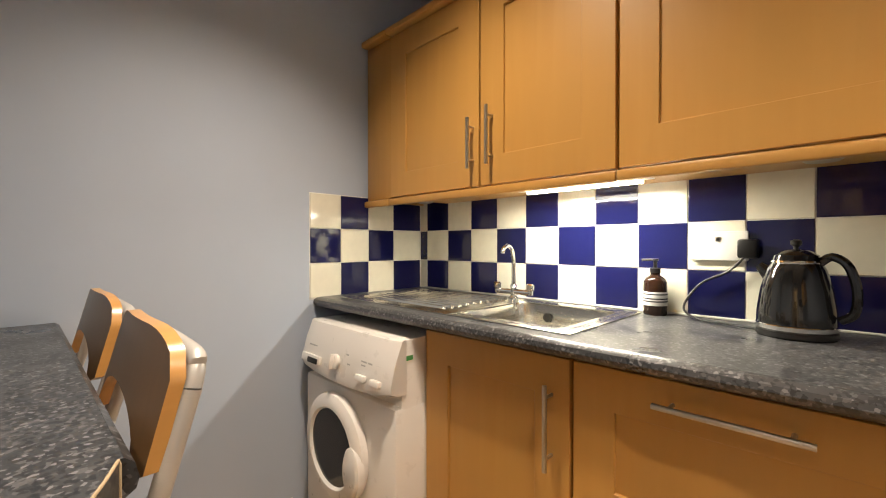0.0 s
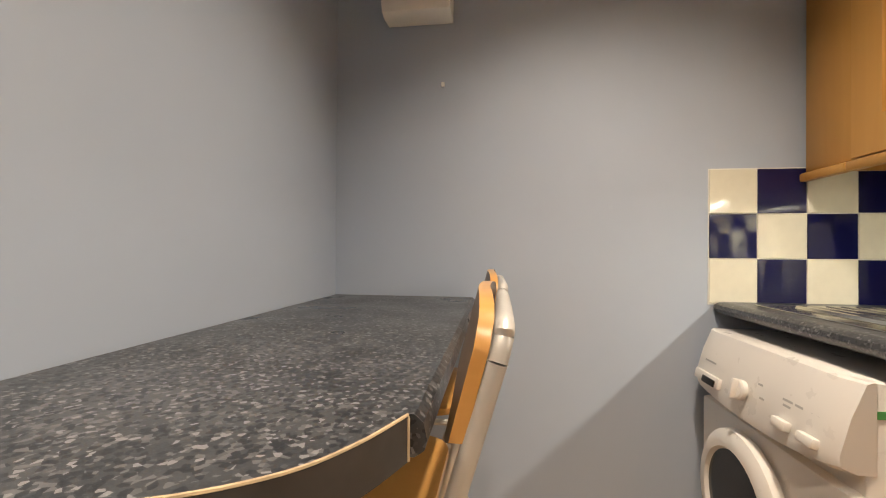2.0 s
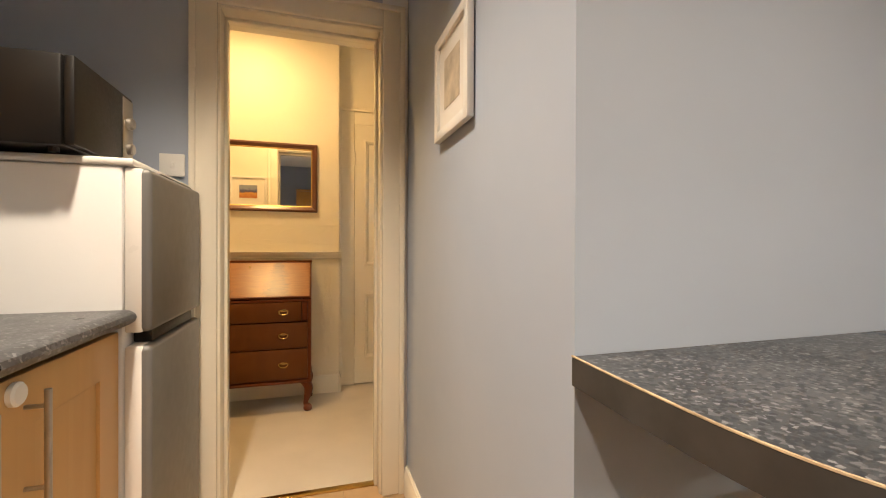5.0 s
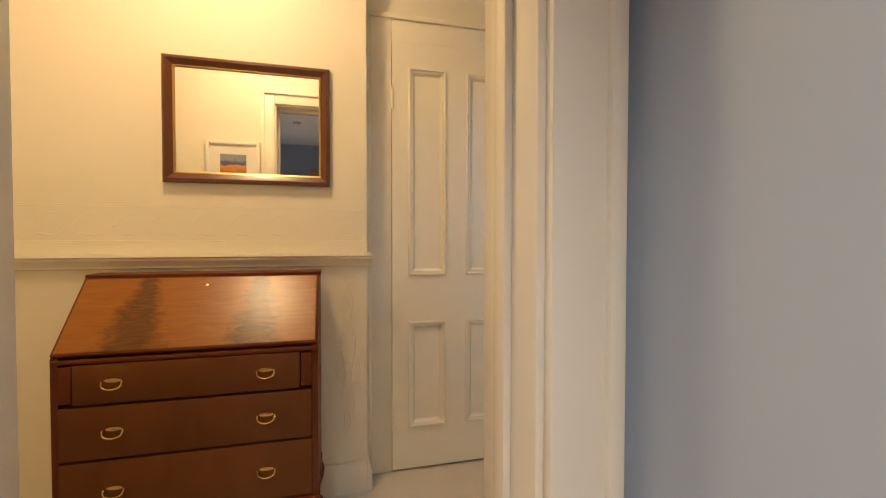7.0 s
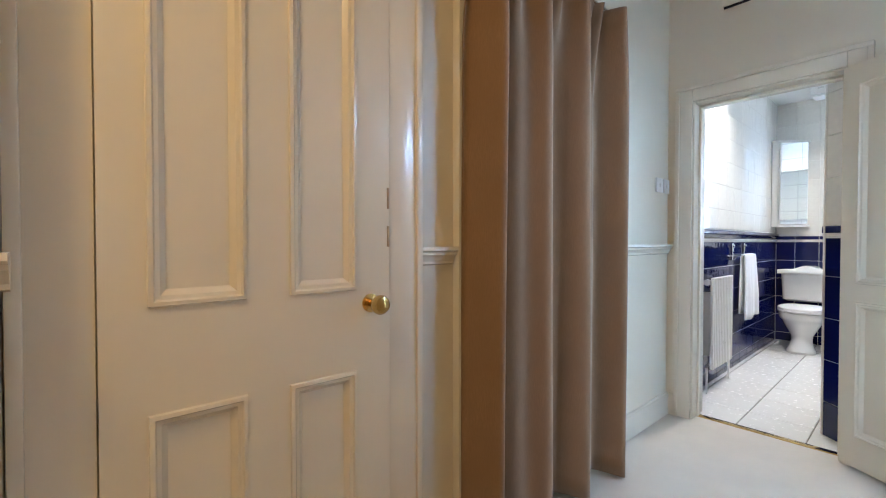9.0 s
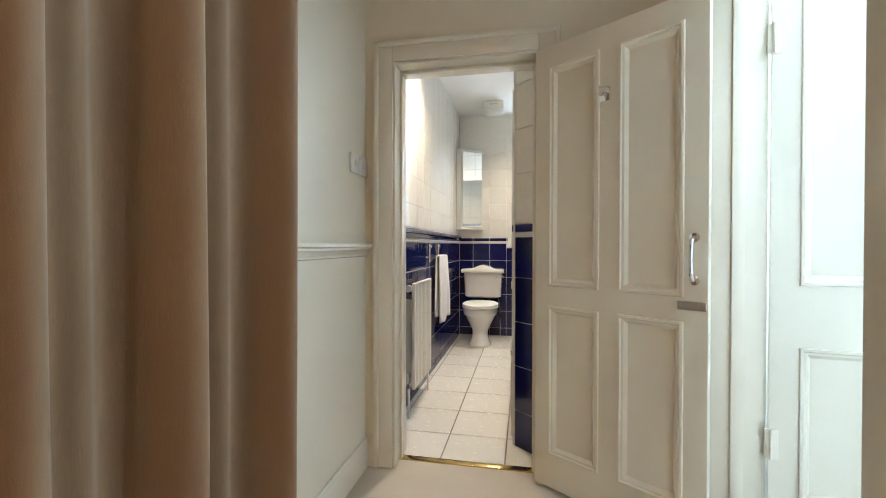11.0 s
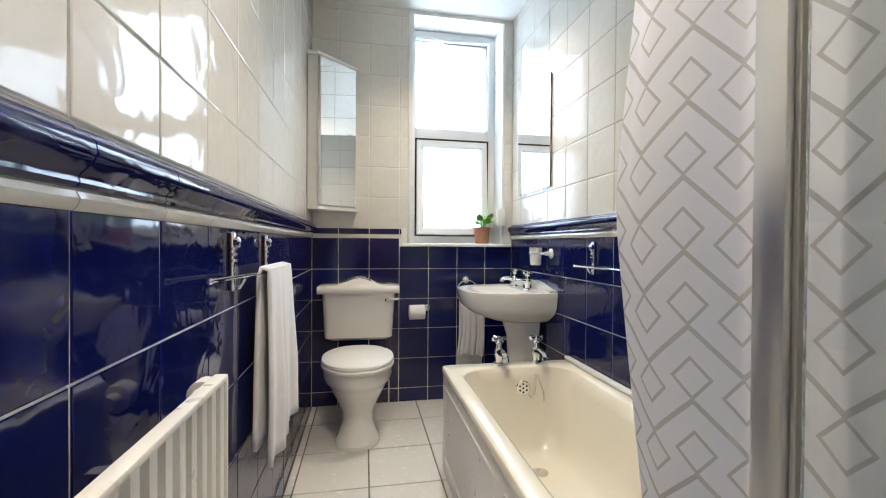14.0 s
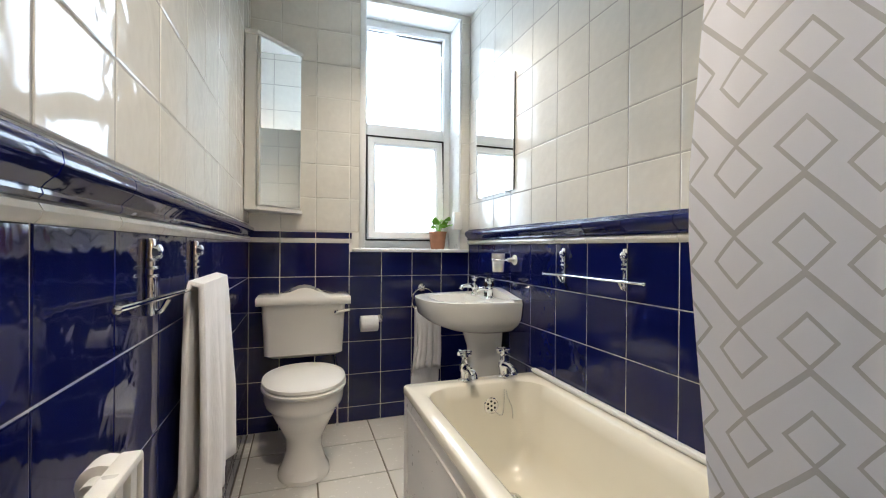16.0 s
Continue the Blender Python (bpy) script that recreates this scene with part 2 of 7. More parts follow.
WHITE_TILE = glazed("white_glazed_tile", (0.74, 0.72, 0.66), 0.16, 0.03)
KITCHEN_WHITE = glazed("ivory_kitchen_tile", (0.72, 0.70, 0.58), 0.05, 0.03)
GROUT = surface("pale_grout", (0.76, 0.75, 0.70), 0.8, vary=0.15, vscale=8, grain=0.2)
GREY_GROUT = surface("greyed_upper_grout", (0.40, 0.385, 0.35), 0.8, vary=0.15, vscale=8, grain=0.2)
FLOOR_TILE = surface("white_floor_tile", (0.72, 0.70, 0.65), 0.25, vary=0.05, vscale=4, grain=0.05, per_object=0.05)
FLOOR_GROUT = surface("dirty_floor_grout", (0.20, 0.18, 0.14), 0.85, vary=0.3, vscale=9)
WORKTOP = laminate("speckled_laminate")
EDGE_STRIP = surface("dark_edge_laminate", (0.055, 0.052, 0.050), 0.35, vary=0.25, vscale=14)
RAW_EDGE = surface("bare_laminate_edge", (0.42, 0.32, 0.20), 0.6, vary=0.2, vscale=30)
BEECH = timber("honey_beech_veneer", (0.53, 0.28, 0.068), (0.46, 0.225, 0.048), 0.38, (30, 30, 2), 0.15)
BEECH_PALE = timber("pale_beech_veneer", (0.60, 0.36, 0.14), (0.52, 0.29, 0.10), 0.38, (30, 30, 2), 0.15)
PLYWOOD = timber("lacquered_plywood", (0.62, 0.33, 0.10), (0.50, 0.24, 0.06), 0.3, (30, 3, 30), 0.3)
# brown plywood, darkened further to hold the shade of the backrest's unlit side
PLY_SHADED = timber("shaded_plywood_face", (0.17, 0.092, 0.036), (0.13, 0.070, 0.026), 0.4, (30, 30, 3), 0.2)
FLOORBOARD = timber("oak_laminate_floor", (0.50, 0.34, 0.19), (0.38, 0.24, 0.12), 0.4, (25, 2.5, 25), 0.1)
MAHOGANY = timber("mahogany", (0.15, 0.038, 0.010), (0.085, 0.020, 0.006), 0.45, (6, 25, 25), 0.0, gloss=0.2)
FLAME = flame_veneer("figured_walnut_veneer")
DRAWER = timber("dark_figured_drawer_veneer", (0.15, 0.050, 0.009), (0.085, 0.026, 0.005), 0.45, (9, 9, 5), 0.0, gloss=0.25)
SATIN = surface("satin_aluminium", (0.72, 0.72, 0.72), 0.34, 1.0, vary=0.04, vscale=6)
FRAME_WOOD = timber("dark_mahogany_frame", (0.12, 0.035, 0.015), (0.06, 0.018, 0.008), 0.3, (12, 12, 12), 0.4)
GILT = surface("gilt_slip", (0.55, 0.38, 0.12), 0.35, 0.8)
BRASS = surface("polished_brass", (0.60, 0.42, 0.15), 0.2, 1.0, vary=0.1, vscale=20)
STEEL = surface("brushed_steel", (0.50, 0.47, 0.42), 0.33, 1.0, vary=0.05, vscale=5, grain=0.1, stretch=(1, 1, 12))
SINK_STEEL = surface("satin_sink_steel", (0.62, 0.60, 0.55), 0.24, 1.0, vary=0.05, vscale=8)
# darker copy of the sink steel: carries the shade between the drainer ribs
SHADED_STEEL = surface("groove_shade_steel", (0.20, 0.19, 0.17), 0.35, 1.0, vary=0.1, vscale=8)
CHROME = surface("chrome", (0.80, 0.80, 0.80), 0.06, 1.0, vary=0.02, rvary=0.03)
GREY_TUBE = surface("silver_painted_tube", (0.55, 0.53, 0.50), 0.35, 0.3, vary=0.08, vscale=10)
APPLIANCE = surface("white_appliance_enamel", (0.80, 0.77, 0.73), 0.3, vary=0.02)
APPLIANCE_GREY = surface("pale_grey_print", (0.45, 0.44, 0.42), 0.5)
GREEN_PRINT = surface("green_sticker", (0.10, 0.38, 0.12), 0.5)
FRIDGE_DOOR = surface("silver_fridge_door", (0.185, 0.182, 0.176), 0.42, 0.35, vary=0.05, vscale=3, grain=0.05, gscale=300)
FRIDGE_BODY = surface("white_fridge_side", (0.74, 0.74, 0.74), 0.4, vary=0.02, grain=0.08, gscale=120)
BLACK = surface("black_plastic", (0.006, 0.0055, 0.0055), 0.42, vary=0.2, vscale=12)
BLACK_GLOSS = surface("gloss_black", (0.010, 0.010, 0.010), 0.08, vary=0.1, coat=0.5)
DARK_GLASS = surface("dark_drum_glass", (0.020, 0.016, 0.014), 0.08, vary=0.2)
WHITE_PLASTIC = surface("white_plastic", (0.78, 0.77, 0.73), 0.35, vary=0.03)
CARPET = cloth("oatmeal_carpet", (0.56, 0.50, 0.41), scale=420)
TAUPE = cloth("taupe_curtain_cloth", (0.27, 0.165, 0.085), scale=600)
TOWELLING = cloth("white_towelling", (0.82, 0.82, 0.84), scale=500)
CERAMIC = surface("white_vitreous_china", (0.80, 0.79, 0.75), 0.08, vary=0.015, coat=0.3)
ACRYLIC = surface("ivory_bath_acrylic", (0.80, 0.76, 0.64), 0.14, vary=0.02, coat=0.3)
PVC = surface("white_window_plastic", (0.82, 0.83, 0.82), 0.3, vary=0.02)
RADIATOR_PAINT = surface("white_radiator_enamel", (0.80, 0.79, 0.74), 0.3, vary=0.02)
MIRROR = surface("mirror_silver", (0.88, 0.89, 0.88), 0.02, 1.0, vary=0.005, rvary=0.0)
FROSTED = glass("frosted_glass", 0.35, (0.97, 0.98, 1.0), 1.3)
CLEAR = glass("clear_glass", 0.0, (0.95, 0.98, 0.96))
SHOWER_PRINT = printed_curtain("diamond_print_curtain")
MOUNT = surface("white_card_mount", (0.78, 0.75, 0.69), 0.7)
PRINT = landscape("landscape_print")
SEPIA = surface("faded_sepia_print", (0.50, 0.43, 0.33), 0.6, vary=0.35, vscale=14)
TERRACOTTA = surface("terracotta", (0.42, 0.19, 0.11), 0.6, vary=0.1, vscale=20, grain=0.2)
LEAF = surface("bright_green_leaf", (0.20, 0.48, 0.045), 0.4, vary=0.25, vscale=20)
SOIL = surface("potting_soil", (0.03, 0.02, 0.015), 0.9, grain=0.5)
AMBER = surface("dark_amber_bottle", (0.022, 0.010, 0.006), 0.12, vary=0.1)
LABEL_WHITE = surface("paper_label", (0.62, 0.62, 0.60), 0.6)
LABEL_GREEN = surface("pale_green_label", (0.35, 0.48, 0.42), 0.6)
SKY_GLOW = glowing("bright_overcast_sky", (0.93, 0.97, 1.0), 1.7)
TUBE_GLOW = glowing("lit_strip_diffuser", (1.0, 0.93, 0.78), 14.0)
SPOT_GLOW = glowing("lit_downlight", (1.0, 0.85, 0.6), 6.0)


# ---- building helpers ----
def fresh():
    return bmesh.new()


def box(bm, x0, x1, y0, y1, z0, z1, bev=0.0, seg=2, mi=0):
    (x0, x1), (y0, y1), (z0, z1) = sorted((x0, x1)), sorted((y0, y1)), sorted((z0, z1))
    v = [bm.verts.new((x, y, z)) for x in (x0, x1) for y in (y0, y1) for z in (z0, z1)]
    quads = ((0, 1, 3, 2), (4, 6, 7, 5), (0, 4, 5, 1), (2, 3, 7, 6), (0, 2, 6, 4), (1, 5, 7, 3))
    faces = [bm.faces.new([v[i] for i in q]) for q in quads]
    for f in faces:
        f.material_index = mi
    if bev:
        edges = list({e for f in faces for e in f.edges})
        r = bmesh.ops.bevel(bm, geom=edges, offset=bev, segments=seg, affect="EDGES", profile=0.5)
        for f in r["faces"]:
            f.material_index = mi
    return bm


def ring_loft(bm, rings, cap=True, close=True, mi=0):
    """Skin over rings of equal length."""
    rows = [[bm.verts.new(p) for p in r] for r in rings]
    n = len(rows[0])
    for a, b in zip(rows, rows[1:]):
        for k in range(n if close else n - 1):
            f = bm.faces.new((a[k], a[(k + 1) % n], b[(k + 1) % n], b[k]))
            f.material_index = mi
    if cap:
        for r, flip in ((rows[0], True), (rows[-1], False)):
            f = bm.faces.new(r[::-1] if flip else r)
            f.material_index = mi
    return bm


def lathe(bm, profile, x=0, y=0, z=0, n=24, sx=1.0, sy=1.0, cap=True, mi=0):
    rings = [[(x + r * sx * math.cos(2 * math.pi * k / n), y + r * sy * math.sin(2 * math.pi * k / n), z + h) for k in range(n)] for r, h in profile]
    return ring_loft(bm, rings, cap, True, mi)


def tube(bm, pts, r, n=10, cap=True, mi=0, radii=None):
    pts = [Vector(p) for p in pts]
    rings, side = [], None
    for k, p in enumerate(pts):
        d = (pts[min(k + 1, len(pts) - 1)] - pts[max(k - 1, 0)]).normalized()
        if side is None:
            side = d.orthogonal().normalized()
        side = (side - d * side.dot(d)).normalized()
        up = d.cross(side)
        rr = radii[k] if radii else r
        rings.append([p + rr * (math.cos(2 * math.pi * j / n) * side + math.sin(2 * math.pi * j / n) * up) for j in range(n)])
    return ring_loft(bm, rings, cap, True, mi)


def prism(bm, outline, z0, z1, mi=0, bev=0.0):
    """Upright prism over a plan outline."""
    ring_loft(bm, [[(x, y, z0) for x, y in outline], [(x, y, z1) for x, y in outline]], True, True, mi)
    if bev:
        edges = [e for e in bm.edges if abs(e.verts[0].co.z - e.verts[1].co.z) < 1e-6]
        bmesh.ops.bevel(bm, geom=edges, offset=bev, segments=2, affect="EDGES", profile=0.5)
    return bm


def rounded(x0, x1, y0, y1, r, n=6):
    """Outline of a rectangle with round corners."""
    out = []
    for cx, cy, a0 in ((x1 - r, y1 - r, 0), (x0 + r, y1 - r, 90), (x0 + r, y0 + r, 180), (x1 - r, y0 + r, 270)):
        for k in range(n + 1):
            a = radians(a0 + 90 * k / n)
            out.append((cx + r * math.cos(a), cy + r * math.sin(a)))
    return out


def smooth_path(pts, per=6):
    """Points along a soft curve through pts."""
    pts = [Vector(p) for p in pts]
    out = []
    for k in range(len(pts) - 1):
        p0, p1, p2, p3 = pts[max(k - 1, 0)], pts[k], pts[k + 1], pts[min(k + 2, len(pts) - 1)]
        for j in range(per):
            s = j / per
            out.append(0.5 * ((2 * p1) + (p2 - p0) * s + (2 * p0 - 5 * p1 + 4 * p2 - p3) * s * s + (3 * p1 - p0 - 3 * p2 + p3) * s**3))
    return out + [pts[-1]]


def part(name, bm, material, parent=None, label="", soft=35, m=None):
    bmesh.ops.recalc_face_normals(bm, faces=bm.faces)
    data = bpy.data.meshes.new(name)
    bm.to_mesh(data)
    bm.free()
    for one in material if isinstance(material, (list, tuple)) else (material,):
        data.materials.append(one)
    if soft:
        data.shade_smooth()
        data.set_sharp_from_angle(angle=radians(soft))
    ob = new(name, data)
    ob.parent = parent
    if m is not None:
        ob.matrix_local = m
    if label:
        ob["label"] = label
    return ob


def thing(name, x, y, z, label, category, group="", turn=0.0):
    ob = new(name)
    ob.empty_display_size = 0.05
    ob.matrix_world = pose(x, y, z, 0, 0, turn)
    return tagged(ob, label, category, group)


def structure(name, bm, material, label, category="structure", soft=0):
    return tagged(part(name, bm, material, None, "", soft), label, category, "", "structure")


def faced(bm, choose):
    for f in bm.faces:
        f.normal_update()
        f.material_index = choose(f.normal, f.calc_center_median())
    return bm


# ---- structure: walls, floors, ceilings ----
def wall(name, boxes, materials, choose, label):
    bm = fresh()
    for b in boxes:
        box(bm, *b)
    bmesh.ops.recalc_face_normals(bm, faces=bm.faces)
    faced(bm, choose)
    return structure(name, bm, materials, label, "wall")


TOP = 2.9
KC, HC, BC = 2.50, 2.72, 2.57
DOOR_K, DOOR_S, DOOR_B = (1.36, 2.01, 2.045), (-1.12, -0.41, 2.05), (-4.59, -3.921, 1.915)
END_X, LEFT_Y, RIGHT_Y = -4.43, -4.735, -3.415
side_paint = lambda n, c: 0
wall("wall_kitchen_end", [(-0.12, 0, -1.91, 0.12, 0, TOP)], [BLUE_PAINT, CREAM_PAINT], lambda n, c: 0, "blue-grey painted kitchen end wall")
wall_sink = wall("wall_kitchen_sink", [(0, 2.75, 0, 0.12, 0, TOP)], [BLUE_PAINT], side_paint, "blue-grey painted wall behind the sink counter")
wall("wall_breakfast_bar", [(-0.12, 1.246, -2.03, -1.91, 0, TOP)], [BLUE_PAINT, CEILING_PAINT], lambda n, c: 1 if n.y < -0.5 else 0, "blue-grey painted wall behind the breakfast bar")
wall("wall_kitchen_picture", [(1.126, 1.246, -3.18, -2.03, 0, TOP)], [BLUE_PAINT, CEILING_PAINT], lambda n, c: 1 if n.x < -0.5 else 0, "blue-grey painted return wall with a small picture")
wall("wall_kitchen_right", [(2.75, 2.87, -3.18, 0.12, 0, TOP)], [BLUE_PAINT], side_paint, "blue-grey painted kitchen side wall")
_dk, _ds = DOOR_K, DOOR_S
wall("wall_hall_north", [(-1.42, _ds[0], -3.36, -3.18, 0, TOP), (_ds[0], _ds[1], -3.36, -3.18, _ds[2], TOP), (_ds[1], _dk[0], -3.36, -3.18, 0, TOP), (_dk[0], _dk[1], -3.36, -3.18, _dk[2], TOP), (_dk[1], 3.3, -3.36, -3.18, 0, TOP)],
     [BLUE_PAINT, CREAM_PAINT, CEILING_PAINT], lambda n, c: 1 if n.y < -0.5 else (2 if c.x < 1.1 else 0), "wall between kitchen and hall with door openings")
wall("wall_hall_south_mirror", [(1.474, 3.3, -4.85, -4.592, 0, TOP)], [CREAM_PAINT], side_paint, "cream painted hall wall carrying the mirror")
wall("wall_hall_south_cupboard", [(1.35, 1.474, -4.85, -4.72, 0, TOP), (0.69, 1.35, -4.85, -4.72, 2.055, TOP), (-1.42, 0.69, -4.85, -4.73, 0, TOP), (0.69, 1.35, -4.85, -4.80, 0, 2.055)], [CREAM_PAINT], side_paint, "cream painted hall wall around the cupboard door")
wall("wall_hall_east", [(3.3, 3.42, -4.85, -3.18, 0, TOP)], [CREAM_PAINT], side_paint, "cream painted hall end wall")
_db = DOOR_B
wall("wall_hall_west", [(-1.60, -1.42, -4.85, _db[0], 0, TOP), (-1.60, -1.42, _db[0], _db[1], _db[2], TOP), (-1.60, -1.42, _db[1], -3.18, 0, TOP)], [CREAM_PAINT, WHITE_TILE], lambda n, c: 1 if n.x < -0.5 else 0, "cream painted hall wall around the bathroom door")
# unseen walls, assumed, that box in the side room and its added lamp
wall("wall_spare_room", [(-1.60, -1.42, -3.18, -2.03, 0, TOP), (-1.60, -0.12, -2.03, -1.91, 0, TOP)], [CEILING_PAINT], side_paint, "unseen plain white walls closing in the side room")
wall_left = wall("wall_bathroom_left", [(-4.80, -1.60, -4.86, LEFT_Y - 0.002, 0, TOP)], [GROUT], side_paint, "tiled bathroom wall with navy dado")
wall_right = wall("wall_bathroom_right", [(-4.80, -1.60, RIGHT_Y + 0.002, -3.29, 0, TOP)], [GROUT], side_paint, "tiled bathroom wall over the bath")
WIN = (-4.115, -3.475, 1.035, 2.545)
_ex = END_X - 0.002
wall_end = wall("wall_bathroom_end", [(-4.80, _ex, -4.743, WIN[0], 0, TOP), (-4.80, _ex, WIN[0], WIN[1], 0, WIN[2]), (-4.80, _ex, WIN[0], WIN[1], WIN[3], TOP), (-4.80, _ex, WIN[1], RIGHT_Y + 0.0015, 0, TOP)], [GROUT, PVC], lambda n, c: 1 if (abs(n.y) > 0.5 or abs(n.z) > 0.5) and WIN[2] - 0.01 < c.z < 2.56 and c.y > -4.2 else 0, "tiled bathroom end wall with the window")
wall_pier = wall("wall_bath_end", [(-1.835, -1.7495, -4.0335, RIGHT_Y + 0.0015, 0, TOP)], [GROUT], side_paint, "narrow tiled wall at the end of the bath")


def slab(name, x0, x1, y0, y1, z0, z1, material, label, category):
    return structure(name, box(fresh(), x0, x1, y0, y1, z0, z1), material, label, category)


slab("ceiling_kitchen", 0, 2.75, -3.18, 0, KC, KC + 0.1, CEILING_PAINT, "white painted kitchen ceiling", "ceiling")
slab("ceiling_hall", -1.42, 3.3, -4.73, -3.36, HC, HC + 0.1, CEILING_PAINT, "white painted hall ceiling", "ceiling")
slab("ceiling_bathroom", -4.80, -1.60, -4.74, -3.40, BC, BC + 0.1, CEILING_PAINT, "white painted bathroom ceiling", "ceiling")
slab("ceiling_spare_room", -1.42, 1.126, -3.18, -2.03, 2.6, 2.7, CEILING_PAINT, "white painted ceiling of the side room", "ceiling")
floor_kitchen = slab("floor_kitchen", 0, 2.75, -3.27, 0, -0.12, -0.012, FLOORBOARD, "oak-look laminate kitchen floor", "floor")
slab("floor_hall", -1.51, 3.3, -4.80, -3.272, -0.12, 0.0, CARPET, "oatmeal fitted hall carpet", "carpet")
slab("floor_spare_room", -1.42, 1.126, -3.268, -2.03, -0.12, 0.0, CARPET, "oatmeal carpet of the side room", "carpet")
floor_bath = slab("floor_bathroom", -4.80, -1.512, -4.86, -3.29, -0.12, -0.005, FLOOR_GROUT, "white square tiled bathroom floor", "floor")


def trim_box(name, boxes, material, label, category="trim", bev=0.004):
    bm = fresh()
    for b in boxes:
        box(bm, *b, bev=bev)
    return structure(name, bm, material, label, category, 35)


def skirting(name, x0, y0, x1, y1, out, h=0.13, material=None):
    """Moulded skirting along a wall; out is the way into the room."""
    d, o = Vector((x1 - x0, y1 - y0, 0)), Vector((*out, 0))
    prof = [(0.001, 0), (0.020, 0), (0.020, h - 0.035), (0.014, h - 0.022), (0.012, h - 0.008), (0.006, h), (0.001, h)]
    a = Vector((x0, y0, 0))
    rings = [[a + s * d + o * p + Vector((0, 0, z)) for p, z in prof] for s in (0, 1)]
    return structure(name, ring_loft(fresh(), rings), material or WHITE_GLOSS, "white gloss moulded skirting board", "skirting", 25)


def dado(name, x0, y0, x1, y1, out, z=1.06):
    d, o = Vector((x1 - x0, y1 - y0, 0)), Vector((*out, 0))
    prof = [(0.001, 0), (0.034, 0), (0.036, -0.012), (0.026, -0.018), (0.026, -0.026), (0.018, -0.034), (0.010, -0.048), (0.010, -0.056), (0.001, -0.060)]
    a = Vector((x0, y0, z))
    rings = [[a + s * d + o * p + Vector((0, 0, h)) for p, h in prof] for s in (0, 1)]
    return structure(name, ring_loft(fresh(), rings), WHITE_GLOSS, "white gloss moulded dado rail", "dado rail", 25)


def architrave(name, axis, at, out, a0, a1, top, width=0.085, thick=0.018, sides=(1, 1), z0=0.0, material=None):
    """Casing round a door opening: two uprights and a head, each with a raised outer bead."""
    casing = tagged(new(name), "white gloss painted door architrave", "architrave", "", "structure")

    def bar(p0, p1, z_0, z_1, t, piece="upright"):
        o0, o1 = sorted((at + out * 0.001, at + out * t))
        if axis == "y":
            bm = box(fresh(), p0, p1, o0, o1, z_0, z_1, 0.004)
        else:
            bm = box(fresh(), o0, o1, p0, p1, z_0, z_1, 0.004)
        part(piece, bm, material or WHITE_GLOSS, casing, "", 35)

    w = width
    if sides[0]:
        bar(a0 - w, a0, z0, top + w, thick)
        bar(a0 - w - 0.001, a0 - w + 0.022, z0, top + w + 0.001, thick + 0.010, "bead")
    if sides[1]:
        bar(a1, a1 + w, z0, top + w, thick)
        bar(a1 + w - 0.022, a1 + w + 0.001, z0, top + w + 0.001, thick + 0.010, "bead")
    bar(a0, a1, top, top + w, thick - 0.001, "head")
    bar(a0 - w * sides[0], a1 + w * sides[1], top + w - 0.02, top + w + 0.003, thick + 0.011, "head_bead")
    return casing


def lining(name, axis, a0, a1, d0, d1, top):
    """Jambs, head and stops of a door opening."""
    casing = tagged(new(name), "white gloss door lining with stops", "door frame", "", "structure")
    t, mid = 0.012, (d0 + d1) / 2
    for p0, p1, z0, z1 in ((a0, a0 + t, 0, top), (a1 - t, a1, 0, top), (a0 + t, a1 - t, top - t, top - 0.001)):
        part("jamb" if z0 == 0 else "head", box(fresh(), *((p0, p1, d0 - 0.003, d1 + 0.003) if axis == "y" else (d0 - 0.003, d1 + 0.003, p0, p1)), z0, z1, 0.002), WHITE_GLOSS, casing, "", 35)
    for p0, p1, z0, z1 in ((a0 + t, a0 + t + 0.012, 0, top - t), (a1 - t - 0.012, a1 - t, 0, top - t), (a0 + t, a1 - t, top - t - 0.014, top - t)):
        part("door_stop", box(fresh(), *((p0, p1, mid - 0.02, mid + 0.02) if axis == "y" else (mid - 0.02, mid + 0.02, p0, p1)), z0, z1, 0.002), WHITE_GLOSS, casing, "", 35)
    return casing


architrave("architrave_kitchen", "y", -3.18, 1, _dk[0], _dk[1], _dk[2], 0.095, 0.022)
architrave("architrave_kitchen_hall_side", "y", -3.36, -1, _dk[0], _dk[1], _dk[2], 0.085)
lining("door_lining_kitchen", "y", _dk[0] - 0.002, _dk[1] + 0.002, -3.36, -3.18, _dk[2] + 0.002)
architrave("architrave_spare_room", "y", -3.36, -1, _ds[0], _ds[1], _ds[2], 0.11)
lining("door_lining_spare_room", "y", _ds[0] - 0.002, _ds[1] + 0.002, -3.36, -3.18, _ds[2] + 0.002)
architrave("architrave_bathroom", "x", -1.42, 1, _db[0], _db[1], _db[2], 0.09)
lining("door_lining_bathroom", "x", _db[0] - 0.002, _db[1] + 0.002, -1.60, -1.42, _db[2] + 0.002)
architrave("architrave_cupboard", "y", -4.72, 1, 0.69, 1.35, 2.055, 0.12, 0.02)
skirting("skirting_kitchen_picture", 1.246, -3.158, 1.246, -1.91, (1, 0), 0.12)
skirting("skirting_kitchen_end", 0, -0.70, 0, -1.91, (1, 0), 0.12)
skirting("skirting_bar_wall", 0.02, -1.91, 1.246, -1.91, (0, 1), 0.12)
skirting("skirting_mirror_wall", 1.474, -4.592, 3.3, -4.592, (0, 1))
skirting("skirting_mirror_wall_return", 1.474, -4.70, 1.474, -4.572, (-1, 0))
skirting("skirting_cupboard_wall", 0.39, -4.73, 0.57, -4.73, (0, 1))
skirting("skirting_hall_south", -0.62, -4.73, -1.42, -4.73, (0, 1))
